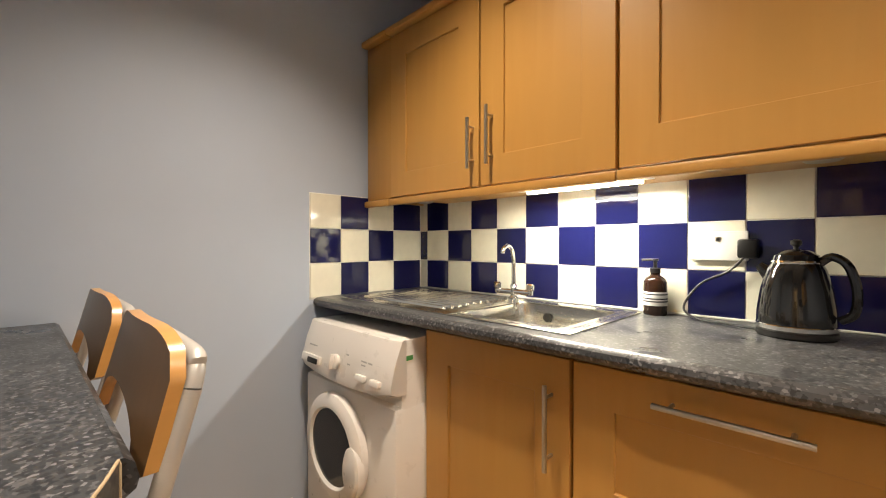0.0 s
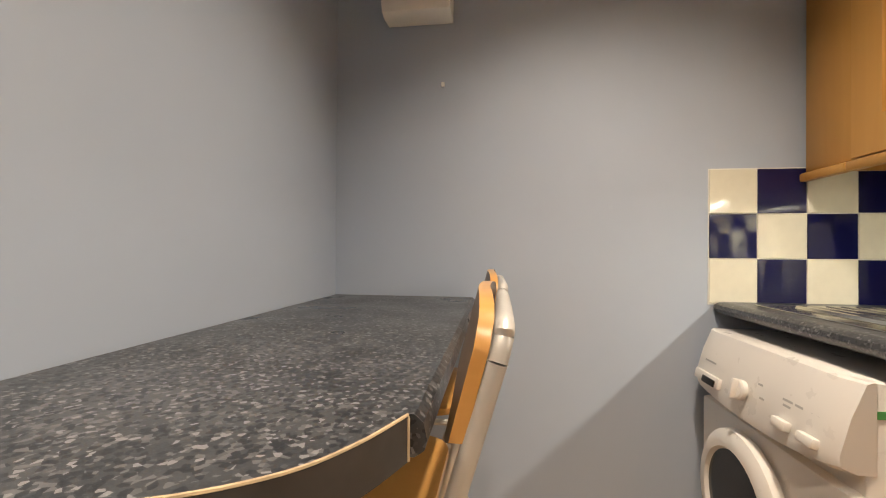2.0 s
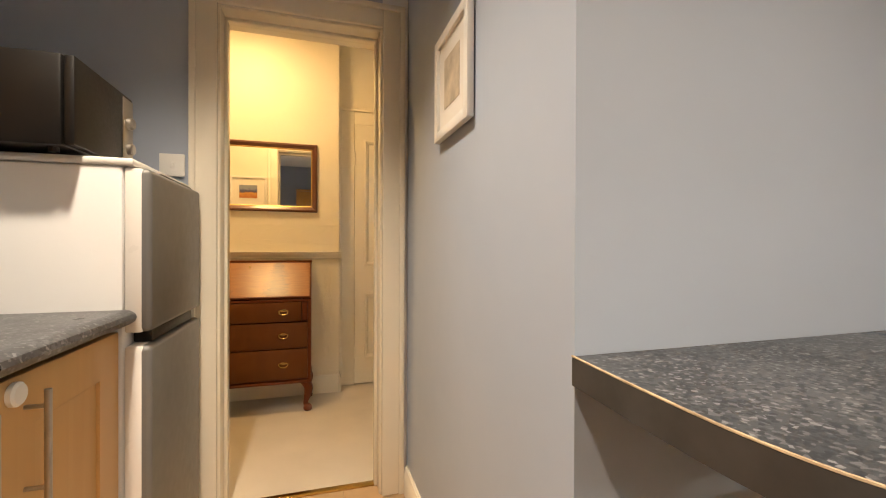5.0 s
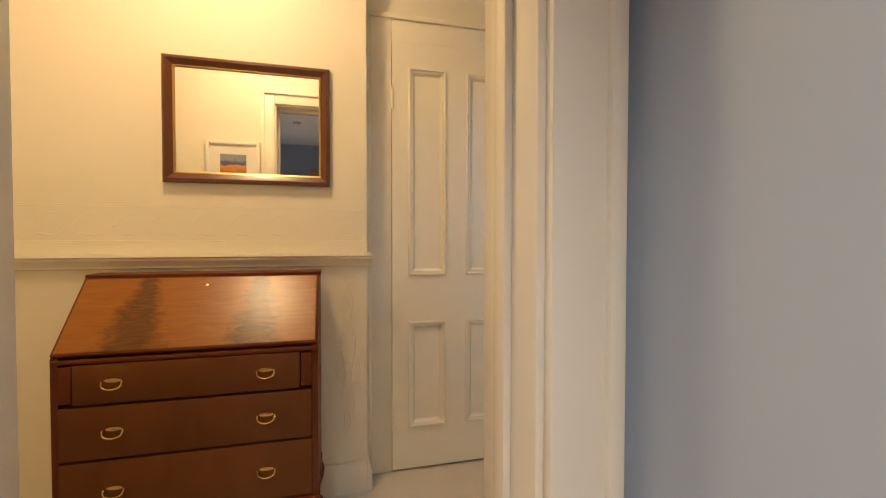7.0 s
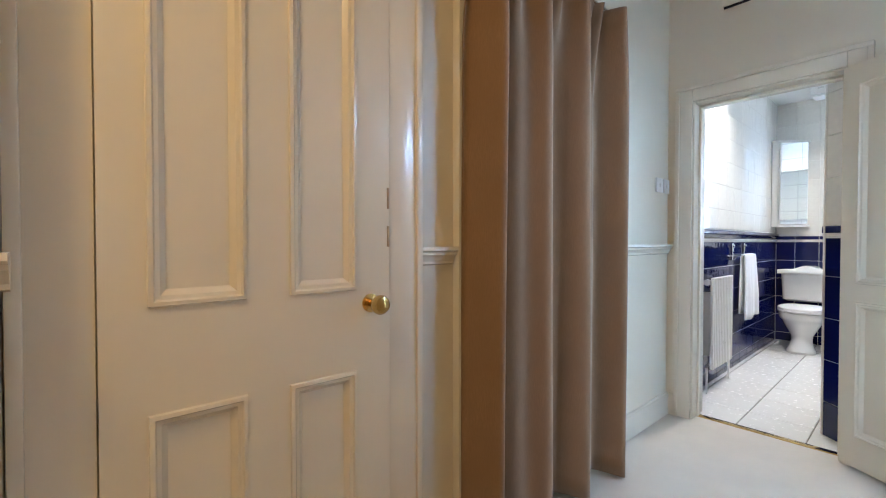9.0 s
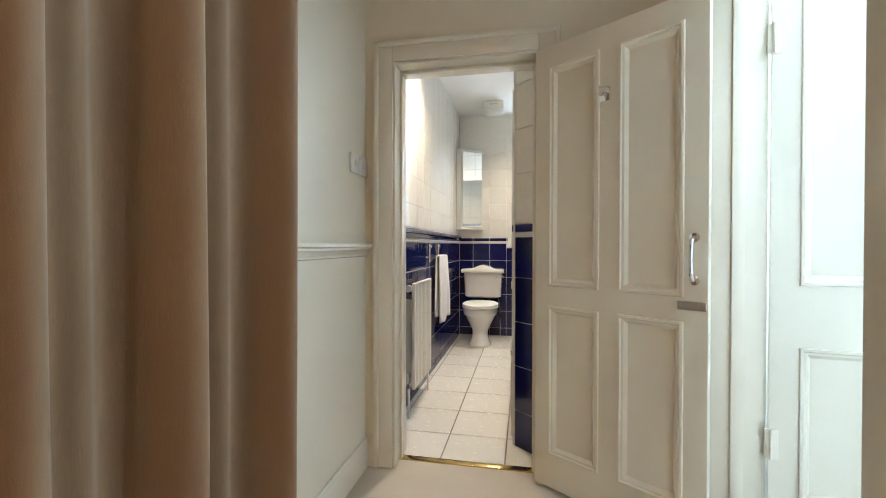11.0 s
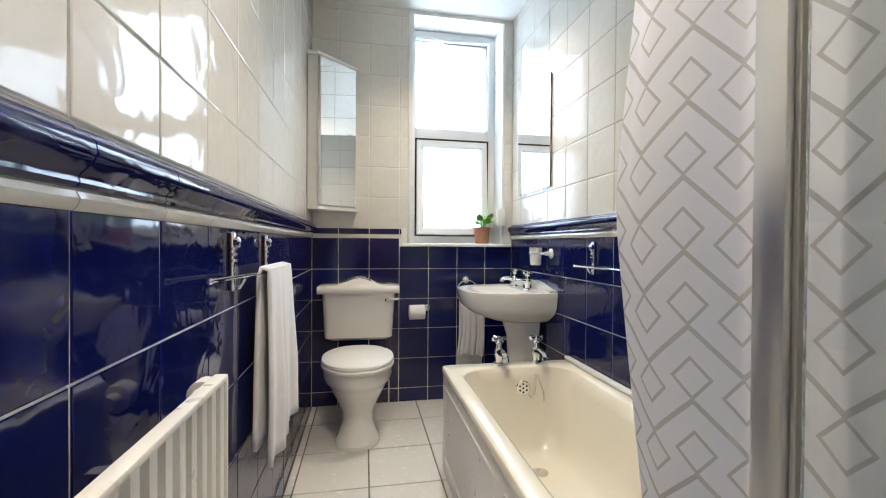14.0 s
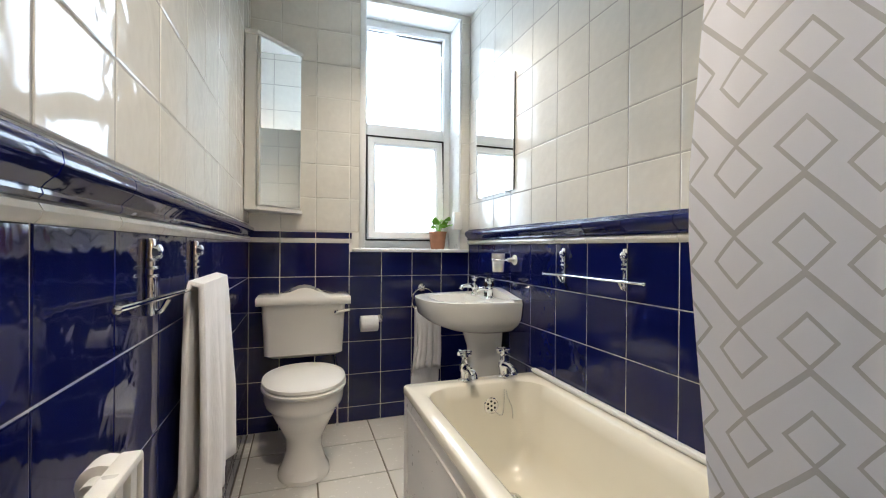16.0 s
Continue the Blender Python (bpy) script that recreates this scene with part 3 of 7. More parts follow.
skirting("skirting_hall_west", -1.42, -4.71, -1.42, -4.667, (1, 0))
skirting("skirting_hall_north", -0.29, -3.36, 1.27, -3.36, (0, -1))
dado("dado_rail_mirror_wall", 1.452, -4.592, 3.3, -4.592, (0, 1))
dado("dado_rail_cupboard_wall", 0.415, -4.73, 0.568, -4.73, (0, 1))
dado("dado_rail_hall_south", -0.55, -4.73, -1.42, -4.73, (0, 1))
dado("dado_rail_hall_north", -0.275, -3.36, 1.27, -3.36, (0, -1))
trim_box("trim_pipe_casing", [(0.376, 0.412, -4.73, -4.694, 0.0, HC)], WHITE_GLOSS, "cream painted corner pipe casing")
trim_box("threshold_kitchen", [(_dk[0] + 0.012, _dk[1] - 0.012, -3.29, -3.255, -0.004, 0.006)], BRASS, "brass threshold strip at the kitchen door", "threshold", 0.002)
trim_box("threshold_bathroom", [(-1.53, -1.49, _db[0] + 0.012, _db[1] - 0.012, -0.003, 0.006)], BRASS, "brass threshold strip at the bathroom door", "threshold", 0.002)


# ---- kitchen ----
def shaker_door(name, parent, w, h, material, m, handle=None, rail=0.098, hlabel="brushed steel bar handle"):
    """A framed door in the local xz plane, its face towards -y; handle: (x, z0, z1) upright or (x0, x1, z) level."""
    bm = fresh()
    loops = [[(i, y, i), (w - i, y, i), (w - i, y, h - i), (i, y, h - i)] for i, y in ((0.0, 0.0175), (0.0, 0.0015), (0.0015, 0.0), (rail - 0.001, 0.0), (rail, 0.001), (rail + 0.001, 0.0075))]
    ring_loft(bm, loops)
    d = part(name, bm, material, parent, "", 35, m)
    if handle:
        bm = fresh()
        if handle[0] == "up":
            _, x, z0, z1 = handle
            tube(bm, [(x, -0.034, z0), (x, -0.034, z1)], 0.006, 12)
            for z in (z0 + 0.03, z1 - 0.03):
                tube(bm, [(x, -0.034, z), (x, 0.001, z)], 0.0045, 8)
        else:
            _, x0, x1, z = handle
            tube(bm, [(x0, -0.034, z), (x1, -0.034, z)], 0.006, 12)
            for x in (x0 + 0.03, x1 - 0.03):
                tube(bm, [(x, -0.034, z), (x, 0.001, z)], 0.0045, 8)
        part("handle", bm, STEEL, d, hlabel)
    return d


def carcass(bm, w, d, z0, z1, t=0.016, top=True):
    """Open-fronted cabinet box: sides, back, top, bottom."""
    box(bm, 0, t, 0.02, d, z0, z1)
    box(bm, w - t, w, 0.02, d, z0, z1)
    box(bm, t, w - t, d - 0.008, d, z0, z1)
    box(bm, t, w - t, 0.02, d - 0.008, z0, z0 + t)
    if top:
        box(bm, t, w - t, 0.02, d - 0.008, z1 - t, z1)
    return bm


def base_unit(x, y, w, label, fronts, turn=0.0, material=BEECH, height=0.880):
    u = thing("base_cabinet", x, y, 0, label, "cabinet", "kitchen base cabinets", turn)
    part("body", carcass(fresh(), w, 0.535, 0.13, height, top=False), material, u)
    part("plinth", box(fresh(), 0.0, w, 0.06, 0.076, 0.002, 0.13), material, u)
    for kind, x0, x1, z0, z1, handle in fronts:
        shaker_door(kind, u, x1 - x0, z1 - z0, material, pose(x0, 0, z0), handle)
    return u


# counter run along the sink wall; fronts lie at y = -0.585
FRONT = -0.54
base_unit(0.622, FRONT, 0.512, "honey beech base cabinet with one shaker door under the sink", [("cabinet_door", 0.003, 0.509, 0.14, 0.866, ("up", 0.458, 0.45, 0.660))])
base_unit(1.138, FRONT, 0.62, "honey beech base unit with wide drawers under the worktop",
          [("drawer_front", 0.003, 0.617, 0.49, 0.866, ("level", 0.186, 0.434, 0.328)), ("drawer_front", 0.003, 0.617, 0.14, 0.485, ("level", 0.186, 0.434, 0.29))])
base_unit(1.762, FRONT, 0.378, "honey beech corner base cabinet beside the drawers", [("cabinet_door", 0.003, 0.375, 0.14, 0.866, None)])

wt = thing("worktop", 1.375, -0.3, 0.882, "dark grey speckled laminate worktop with rounded front edge", "worktop")
bm = fresh()
# sheet with a cut-out for the bowl, and a rounded nose
SINK = (0.70, 1.085, -0.495, -0.11)
for x0, x1, y0, y1 in ((0.004, SINK[0], -0.58, -0.004), (SINK[1], 2.746, -0.58, -0.004), (SINK[0], SINK[1], -0.58, SINK[2]), (SINK[0], SINK[1], SINK[3], -0.004)):
    box(bm, x0 - 1.375, x1 - 1.375, y0 + 0.3, y1 + 0.3, 0, 0.04)
nose = [(-0.60, 0.0), (-0.612, 0.002), (-0.624, 0.010), (-0.628, 0.020), (-0.624, 0.031), (-0.612, 0.0385), (-0.60, 0.04)]
ring_loft(bm, [[(x - 1.375, y + 0.32, z) for y, z in nose] for x in (0.004, 2.13)])
part("sheet", bm, WORKTOP, wt)
part("sealant", box(fresh(), 0.01 - 1.375, 2.74 - 1.375, 0.284, 0.294, 0.04, 0.046, 0.002), LABEL_WHITE, wt, "pale sealant bead along the wall")

wt2 = thing("worktop", 2.40, -1.65, 0.882, "dark grey speckled worktop beside the fridge", "worktop")
bm = fresh()
box(bm, 2.148 - 2.43, 2.776 - 2.43, -2.63 + 1.65, -0.612 + 1.65, 0, 0.04)
ring_loft(bm, [[(2.148 - 2.43 - (-0.60 - y), yy, z) for y, z in nose] for yy in (-2.63 + 1.65, -0.612 + 1.65)])
part("sheet", bm, WORKTOP, wt2)
base_unit(2.128, -2.185, 0.440, "pale beech base cabinet with shaker door beside the fridge", [("cabinet_door", 0.003, 0.437, 0.14, 0.866, ("up", 0.068, 0.49, 0.695))], -90, BEECH_PALE)
base_unit(2.128, -1.65, 0.530, "pale beech base cabinet with bar handle along the side wall", [("cabinet_door", 0.003, 0.527, 0.14, 0.866, ("up", 0.475, 0.49, 0.695))], -90, BEECH_PALE)
cl = thing("child_lock_disc", 2.1275, -2.225, 0.838, "white plastic child lock disc on the cabinet door", "lock", "", -90)
bm = fresh()
lathe(bm, [(0.021, 0), (0.021, 0.008), (0.017, 0.012), (0.004, 0.012)], n=20)
part("disc", bm, WHITE_PLASTIC, cl, "", 35, pose(0, 0, 0, 90, 0, 0))

# sink
sk = thing("sink", 0.70, -0.3, 0.922, "stainless steel inset sink with ribbed drainer", "sink")
bm = fresh()
ox, oy = -0.70, 0.3
out = [(x + ox, y + oy) for x, y in rounded(0.10, 1.128, -0.535, -0.065, 0.03)]
rim = [(x + ox, y + oy) for x, y in rounded(SINK[0] + 0.004, SINK[1] - 0.004, SINK[2] + 0.004, SINK[3] - 0.004, 0.07)]
for (x0, x1, y0, y1) in ((0.10, SINK[0] + 0.01, -0.535, -0.065), (SINK[1] - 0.01, 1.128, -0.535, -0.065), (SINK[0] + 0.01, SINK[1] - 0.01, -0.535, SINK[2] + 0.01), (SINK[0] + 0.01, SINK[1] - 0.01, SINK[3] - 0.01, -0.065)):
    box(bm, x0 + ox, x1 + ox, y0 + oy, y1 + oy, 0.0005, 0.004, 0.001)
rings = []
for grow, z in ((0.012, 0.0045), (0.004, 0.004), (0.0, -0.004), (-0.006, -0.05), (-0.012, -0.12), (-0.03, -0.145), (-0.07, -0.152)):
    rings.append([(x + ox, y + oy, z) for x, y in rounded(SINK[0] - grow, SINK[1] + grow, SINK[2] - grow, SINK[3] + grow, max(0.02, 0.07 + grow))])
ring_loft(bm, rings[::-1], False)
bm.faces.new([bm.verts.new(p) for p in rings[-1]])
part("basin", bm, SINK_STEEL, sk)
for k in range(10):
    y = -0.46 + 0.038 * k
    bm = fresh()
    ring_loft(bm, [[(x + ox, y + oy + dy, 0.004 + dz) for dy, dz in ((-0.010, 0), (-0.005, 0.008), (0.005, 0.008), (0.010, 0))] for x in (0.17, 0.63)])
    part("drainer_rib", bm, SINK_STEEL, sk)
    # flat dark strip beside each rib, painted shade instead of a real hollow
    part("drainer_shade", box(fresh(), 0.17 + ox, 0.63 + ox, y + oy + 0.011, y + oy + 0.027, 0.0041, 0.0047), SHADED_STEEL, sk, "flat dark strip painted in as the groove's shade")
bm = fresh()
lathe(bm, [(0.032, -0.151), (0.032, -0.148), (0.02, -0.150), (0.004, -0.150)], 0.90 + ox, -0.3 + oy, 0)
part("drain", bm, CHROME, sk, "chrome drain in the bowl")
bm = fresh()
lathe(bm, [(0.016, 0), (0.016, 0.004), (0.006, 0.004)], n=16)
part("overflow", bm, BLACK, sk, "", 35, pose(0.82 + ox, SINK[3] - 0.012 + oy, -0.045, 90, 0, 0))

tp = thing("mixer_tap", 0.645, -0.085, 0.926, "chrome kitchen mixer tap with two lever heads", "tap")
bm = fresh()
lathe(bm, [(0.022, 0), (0.022, 0.008), (0.014, 0.014), (0.013, 0.05), (0.016, 0.055), (0.012, 0.065)], n=16)
part("column", bm, CHROME, tp)
part("bridge", tube(fresh(), [(-0.085, 0, 0.032), (0.085, 0, 0.032)], 0.013, 12), CHROME, tp)
part("spout", tube(fresh(), smooth_path([(0, 0, 0.06), (0, 0, 0.16), (0.005, -0.02, 0.215), (0.012, -0.06, 0.235), (0.02, -0.10, 0.222), (0.022, -0.11, 0.205)]), 0.009, 12), CHROME, tp)
for s in (-1, 1):
    bm = fresh()
    lathe(bm, [(0.012, 0.0), (0.013, 0.02), (0.018, 0.026), (0.019, 0.044), (0.013, 0.050), (0.004, 0.051)], 0.088 * s, 0, 0.022, 12)
    part("tap_head", bm, CHROME, tp)

tp.scale = (0.9, 0.9, 0.9)

# wall units
def wall_unit(x, w, doors, label, y=-0.345, z=1.352, h=0.70, turn=0.0):
    u = thing("wall_cabinet", x, y, z, label, "cabinet", "kitchen wall cabinets", turn)
    part("body", carcass(fresh(), w, 0.343, 0.0, h), BEECH, u)
    for x0, x1, handle in doors:
        shaker_door("cabinet_door", u, x1 - x0, h - 0.006, BEECH, pose(x0, 0, 0.003), handle)
    part("cornice", box(fresh(), -0.002, w + 0.002, -0.028, 0.02, h + 0.001, h + 0.028, 0.008), BEECH, u)
    part("light_pelmet", box(fresh(), -0.001, w + 0.001, -0.012, 0.012, -0.032, -0.004, 0.006), BEECH, u)
    return u


wall_unit(0.188, 0.972, [(0.003, 0.494, ("up", 0.468, 0.060, 0.235)), (0.502, 0.969, ("up", 0.052, 0.065, 0.260))], "honey beech double wall cabinet over the sink with bar handles", z=1.342, h=0.69)
wall_unit(1.164, 0.80, [(0.003, 0.797, None)], "honey beech wall cabinet with a wide lift-up door", z=1.342, h=0.69)
filler = thing("end_panel", 0.10, -0.345, 1.342, "honey beech filler panel closing the wall cabinet to the corner", "panel")
part("panel", box(fresh(), -0.088, 0.086, 0.006, 0.022, 0, 0.69, 0.002), BEECH, filler)
part("side_board", box(fresh(), -0.088, -0.072, 0.023, 0.341, 0, 0.69, 0.002), BEECH, filler)
part("cornice", box(fresh(), -0.092, 0.085, -0.028, 0.02, 0.691, 0.718, 0.008), BEECH, filler)
part("light_pelmet", box(fresh(), -0.092, 0.086, -0.012, 0.012, -0.032, -0.004, 0.006), BEECH, filler)
wall_unit(2.45, 0.60, [(0.003, 0.597, None)], "pale beech wall cabinet beside the fridge", -1.75, 1.352, 0.70, -90)
strip = thing("strip_light", 0.97, -0.2, 1.325, "lit white strip light under the wall cabinet", "light")
part("housing", box(fresh(), -0.23, 0.23, -0.03, 0.03, 0.006, 0.016, 0.003), WHITE_PLASTIC, strip)
part("diffuser", box(fresh(), -0.20, 0.20, 0.018, 0.029, -0.004, 0.006, 0.003), TUBE_GLOW, strip, "glowing warm white diffuser")
for xx in (0.24, 1.56):
    pk = thing("puck_light", xx, -0.19, 1.328, "flat round unlit puck light under the wall cabinet", "light", "puck lights")
    part("ring", lathe(fresh(), [(0.034, 0.014), (0.036, 0.004), (0.030, 0.0), (0.004, 0.001)], n=20), STEEL, pk)

# washing machine
wm = thing("washing_machine", 0.326, -0.395, 0.0, "white front-loading washing machine with closed dark glass door", "washing machine")
bm = fresh()
box(bm, -0.285, 0.285, -0.235, 0.31, 0.012, 0.842, 0.008)
box(bm, -0.287, 0.287, -0.262, 0.306, 0.02, 0.63, 0.012)
part("body", bm, APPLIANCE, wm)
bm = fresh()
prof = [(-0.236, 0.842), (-0.246, 0.838), (-0.272, 0.775), (-0.292, 0.672), (-0.290, 0.652), (-0.262, 0.640), (-0.230, 0.640), (-0.230, 0.842)]
n = 13
rings = []
for k in range(n):
    s = k / (n - 1)
    x = -0.287 + 0.574 * s
    sag = 0.055 * (1 - abs(2 * s - 1) ** 2.2)
    edge = 0.012 * max(0, abs(2 * s - 1) - 0.85) / 0.15
    rings.append([(x, y + edge, z - (sag if z < 0.69 else 0) * 0.5 + (0.03 if z < 0.69 else 0)) for y, z in prof])
part("control_panel", ring_loft(bm, rings), APPLIANCE, wm)
tilt = pose(0, -0.281, 0.725, -12, 0, 0)


def on_panel(x, z):
    return tilt @ pose(x, -0.004, z)


bm = fresh()
lathe(bm, [(0.026, 0), (0.027, 0.012), (0.022, 0.016), (0.004, 0.016)], n=20)
box(bm, -0.006, 0.006, -0.026, 0.026, 0.014, 0.030, 0.003)
part("program_dial", bm, APPLIANCE, wm, "", 35, on_panel(-0.02, 0.0) @ pose(0, 0, 0, 90, 0, 0))
part("detergent_drawer", box(fresh(), -0.11, 0.03, -0.008, 0.004, -0.034, -0.004, 0.004), APPLIANCE, wm, "", 35, on_panel(-0.15, 0.0))
part("drawer_grip", box(fresh(), -0.035, 0.035, -0.012, -0.006, -0.012, 0.008, 0.003), BLACK, wm, "dark finger grip of the drawer", 35, on_panel(-0.17, -0.022))
for xx in (0.145, 0.225):
    part("button", box(fresh(), -0.024, 0.024, -0.014, 0.004, -0.011, 0.011, 0.005), APPLIANCE, wm, "", 35, on_panel(xx, -0.022))
for xx, zz, ww in ((0.04, 0.035, 0.008), (0.055, 0.005, 0.008), (0.14, 0.03, 0.016), (0.14, 0.018, 0.012), (0.175, 0.03, 0.012), (0.22, 0.028, 0.014), (0.225, 0.014, 0.010), (-0.20, 0.03, 0.03)):
    part("printed_mark", box(fresh(), -ww, ww, -0.0012, 0.001, -0.0025, 0.0025), APPLIANCE_GREY, wm, "", 0, on_panel(xx, zz) @ pose(0, 0.003, 0))
part("energy_sticker", box(fresh(), 0.2855, 0.2865, -0.235, -0.19, 0.775, 0.79), GREEN_PRINT, wm, "small green sticker")
door_at = pose(-0.035, -0.266, 0.42, 90, 0, 0)
bm = fresh()
lathe(bm, [(0.135, 0.030), (0.142, 0.040), (0.165, 0.040), (0.186, 0.026), (0.190, 0.004), (0.150, -0.002), (0.135, 0.0)], n=40, cap=False)
part("door_ring", bm, APPLIANCE, wm, "", 40, door_at)
bm = fresh()
lathe(bm, [(0.137, 0.030), (0.120, 0.020), (0.095, -0.005), (0.06, -0.02), (0.003, -0.024)], n=36)
part("door_glass", bm, DARK_GLASS, wm, "dark glass bowl of the door", 40, door_at)
bm = fresh()
pts = [(0.085 * math.cos(a) * 0.55 + 0.145, 0.085 * math.sin(a)) for a in np.linspace(0, 2 * math.pi, 24, endpoint=False)]
ring_loft(bm, [[(x, y, 0.020) for x, y in pts], [(x, y, 0.044) for x, y in pts], [(0.145 + (x - 0.145) * 0.8, y * 0.85, 0.052) for x, y in pts]])
part("door_handle", bm, APPLIANCE, wm, "", 40, door_at @ pose(0, -0.035, 0))
part("plinth_flap", box(fresh(), -0.27, 0.27, -0.266, -0.255, 0.03, 0.12, 0.004), APPLIANCE, wm)
for xx in (-0.24, 0.24):
    for yy in (-0.2, 0.26):
        part("foot", lathe(fresh(), [(0.02, 0), (0.02, 0.014)], xx, yy, 0.0, 12), BLACK, wm)

# things on the worktop
kt = thing("kettle", 1.512, -0.15, 0.922, "glossy black electric kettle on its steel base", "kettle")
part("base", lathe(fresh(), [(0.088, 0), (0.092, 0.006), (0.090, 0.018), (0.078, 0.022)], n=32), BLACK, kt)
part("foot_band", lathe(fresh(), [(0.089, 0.021), (0.091, 0.023), (0.091, 0.034), (0.089, 0.036)], n=32), CHROME, kt, "steel band at the foot")
part("body", lathe(fresh(), [(0.089, 0.036), (0.088, 0.07), (0.080, 0.13), (0.066, 0.185), (0.056, 0.205)], n=32), BLACK_GLOSS, kt)
part("lid_band", lathe(fresh(), [(0.057, 0.203), (0.058, 0.206), (0.056, 0.211), (0.05, 0.213)], n=32), CHROME, kt)
part("lid", lathe(fresh(), [(0.054, 0.211), (0.050, 0.226), (0.032, 0.238), (0.012, 0.243), (0.004, 0.243)], n=28), BLACK_GLOSS, kt)
part("lid_knob", lathe(fresh(), [(0.006, 0.242), (0.006, 0.25), (0.013, 0.256), (0.013, 0.266), (0.004, 0.270)], n=16), BLACK, kt)
part("handle", tube(fresh(), smooth_path([(0.05, -0.012, 0.205), (0.075, -0.018, 0.222), (0.105, -0.026, 0.200), (0.122, -0.030, 0.14), (0.118, -0.03, 0.08), (0.092, -0.022, 0.055)]), 0.011, 10), BLACK_GLOSS, kt)
part("spout", tube(fresh(), [(-0.05, 0.01, 0.16), (-0.085, 0.018, 0.195)], 0.02, 12, True, 0, [0.026, 0.012]), BLACK_GLOSS, kt)
kt.scale = (0.86, 0.86, 0.86)
cable = thing("kettle_cable", 1.405, -0.10, 0.926, "black kettle cable looping to the wall socket", "cable")
part("cord", tube(fresh(), smooth_path([(0.03, -0.06, 0.004), (-0.04, -0.03, 0.003), (-0.12, 0.01, 0.003), (-0.16, 0.045, 0.03), (-0.12, 0.065, 0.10), (-0.05, 0.07, 0.14), (0.0, 0.068, 0.20)]), 0.0035, 8), BLACK, cable)
sock = thing("wall_socket", 1.325, -0.012, 1.138, "white double wall socket with switches", "socket")
part("plate", box(fresh(), -0.073, 0.073, -0.010, 0.003, -0.043, 0.043, 0.004), WHITE_PLASTIC, sock)
for xx in (-0.025, 0.02):
    part("switch", box(fresh(), -0.006, 0.006, -0.014, -0.008, 0.012, 0.028, 0.002), WHITE_PLASTIC, sock)
plug = thing("plug", 1.400, -0.032, 1.131, "black mains plug in the socket", "plug")
part("plug_body", box(fresh(), -0.024, 0.024, -0.022, 0.010, -0.028, 0.026, 0.008), BLACK, plug)


def pump_bottle(x, y, z, r, h, label, band, turn=0.0):
    b = thing("soap_bottle", x, y, z, label, "bottle", "", turn)
    part("body", lathe(fresh(), [(r * 0.94, 0), (r, 0.004), (r, h * 0.74), (r * 0.8, h * 0.84), (r * 0.42, h * 0.90), (r * 0.42, h * 0.96)], n=24), AMBER, b)
    part("paper_label", lathe(fresh(), [(r + 0.0006, h * 0.22), (r + 0.0008, h * 0.23), (r + 0.0008, h * 0.52), (r + 0.0006, h * 0.53)], n=24, cap=False), band, b, "pale printed label")
    for k, zz in enumerate((0.30, 0.36, 0.46)):
        part("printed_bar", lathe(fresh(), [(r + 0.0012, h * zz), (r + 0.0012, h * zz + 0.004)], n=24, cap=False), BLACK, b)
    part("pump", lathe(fresh(), [(r * 0.46, h * 0.95), (r * 0.46, h * 1.05), (r * 0.16, h * 1.07), (r * 0.16, h * 1.22), (r * 0.3, h * 1.23), (r * 0.3, h * 1.27)], n=16), BLACK, b)
    part("nozzle", tube(fresh(), [(0, 0, h * 1.25), (-r * 1.1, -r * 0.3, h * 1.24)], 0.004, 8), BLACK, b)
    return b


pump_bottle(1.165, -0.058, 0.922, 0.034, 0.138, "dark amber pump soap bottle beside the sink", LABEL_WHITE)

# breakfast bar
bar = thing("breakfast_bar", 0.63, -1.65, 0.881, "dark speckled breakfast bar top with rounded end", "table")
curve = [Vector((x, y, 0)) for x, y in ((1.252, -1.906), (1.262, -1.75), (1.264, -1.62), (1.247, -1.530), (1.204, -1.460), (1.15, -1.422), (1.085, -1.395))]
edge = [(p.x - 0.63, p.y + 1.65) for p in smooth_path(curve, 6)]
plan = [(0.003 - 0.63, -1.906 + 1.65)] + edge + [(0.003 - 0.63, -1.406 + 1.65)]
bm = fresh()
prism(bm, plan, -0.004, 0.0385)
part("top", bm, WORKTOP, bar)
bm = fresh()
for z0, z1 in ((-0.006, 0.0385),):
    ring_loft(bm, [[(x, y, z0) for x, y in edge] + [(x + 0.003, y + 0.002, z0) for x, y in edge[::-1]], [(x, y, z1) for x, y in edge] + [(x + 0.003, y + 0.002, z1) for x, y in edge[::-1]]])
part("edge_strip", bm, EDGE_STRIP, bar, "plain dark edging strip")
part("raw_edge", tube(fresh(), [(x + 0.002, y + 0.001, 0.0395) for x, y in edge] + [(edge[-1][0] + 0.003, edge[-1][1] + 0.002, 0.036), (edge[-1][0] + 0.003, edge[-1][1] + 0.002, -0.005)], 0.0018, 6), RAW_EDGE, bar, "thin bare edge line of the laminate")
bm = fresh()
ring_loft(bm, [[(x - 0.63, y - 0.028 + 0.011 * x + 1.65, z) for y, z in ((-1.379, -0.004), (-1.372, -0.004), (-1.362, 0.003), (-1.359, 0.014), (-1.363, 0.031), (-1.372, 0.0385), (-1.379, 0.0385))] for x in (0.003, 1.082)])
part("rounded_nose", bm, WORKTOP, bar)
bm = fresh()
lathe(bm, [(0.034, 0.006), (0.034, 0.8765)], 1.075 - 0.63, -1.575 + 1.65, -0.881, 28)
part("leg", bm, CHROME, bar, "round chrome support leg")
part("leg_foot", lathe(fresh(), [(0.055, 0), (0.055, 0.006), (0.036, 0.014)], 1.075 - 0.63, -1.575 + 1.65, -0.881, 24), CHROME, bar)


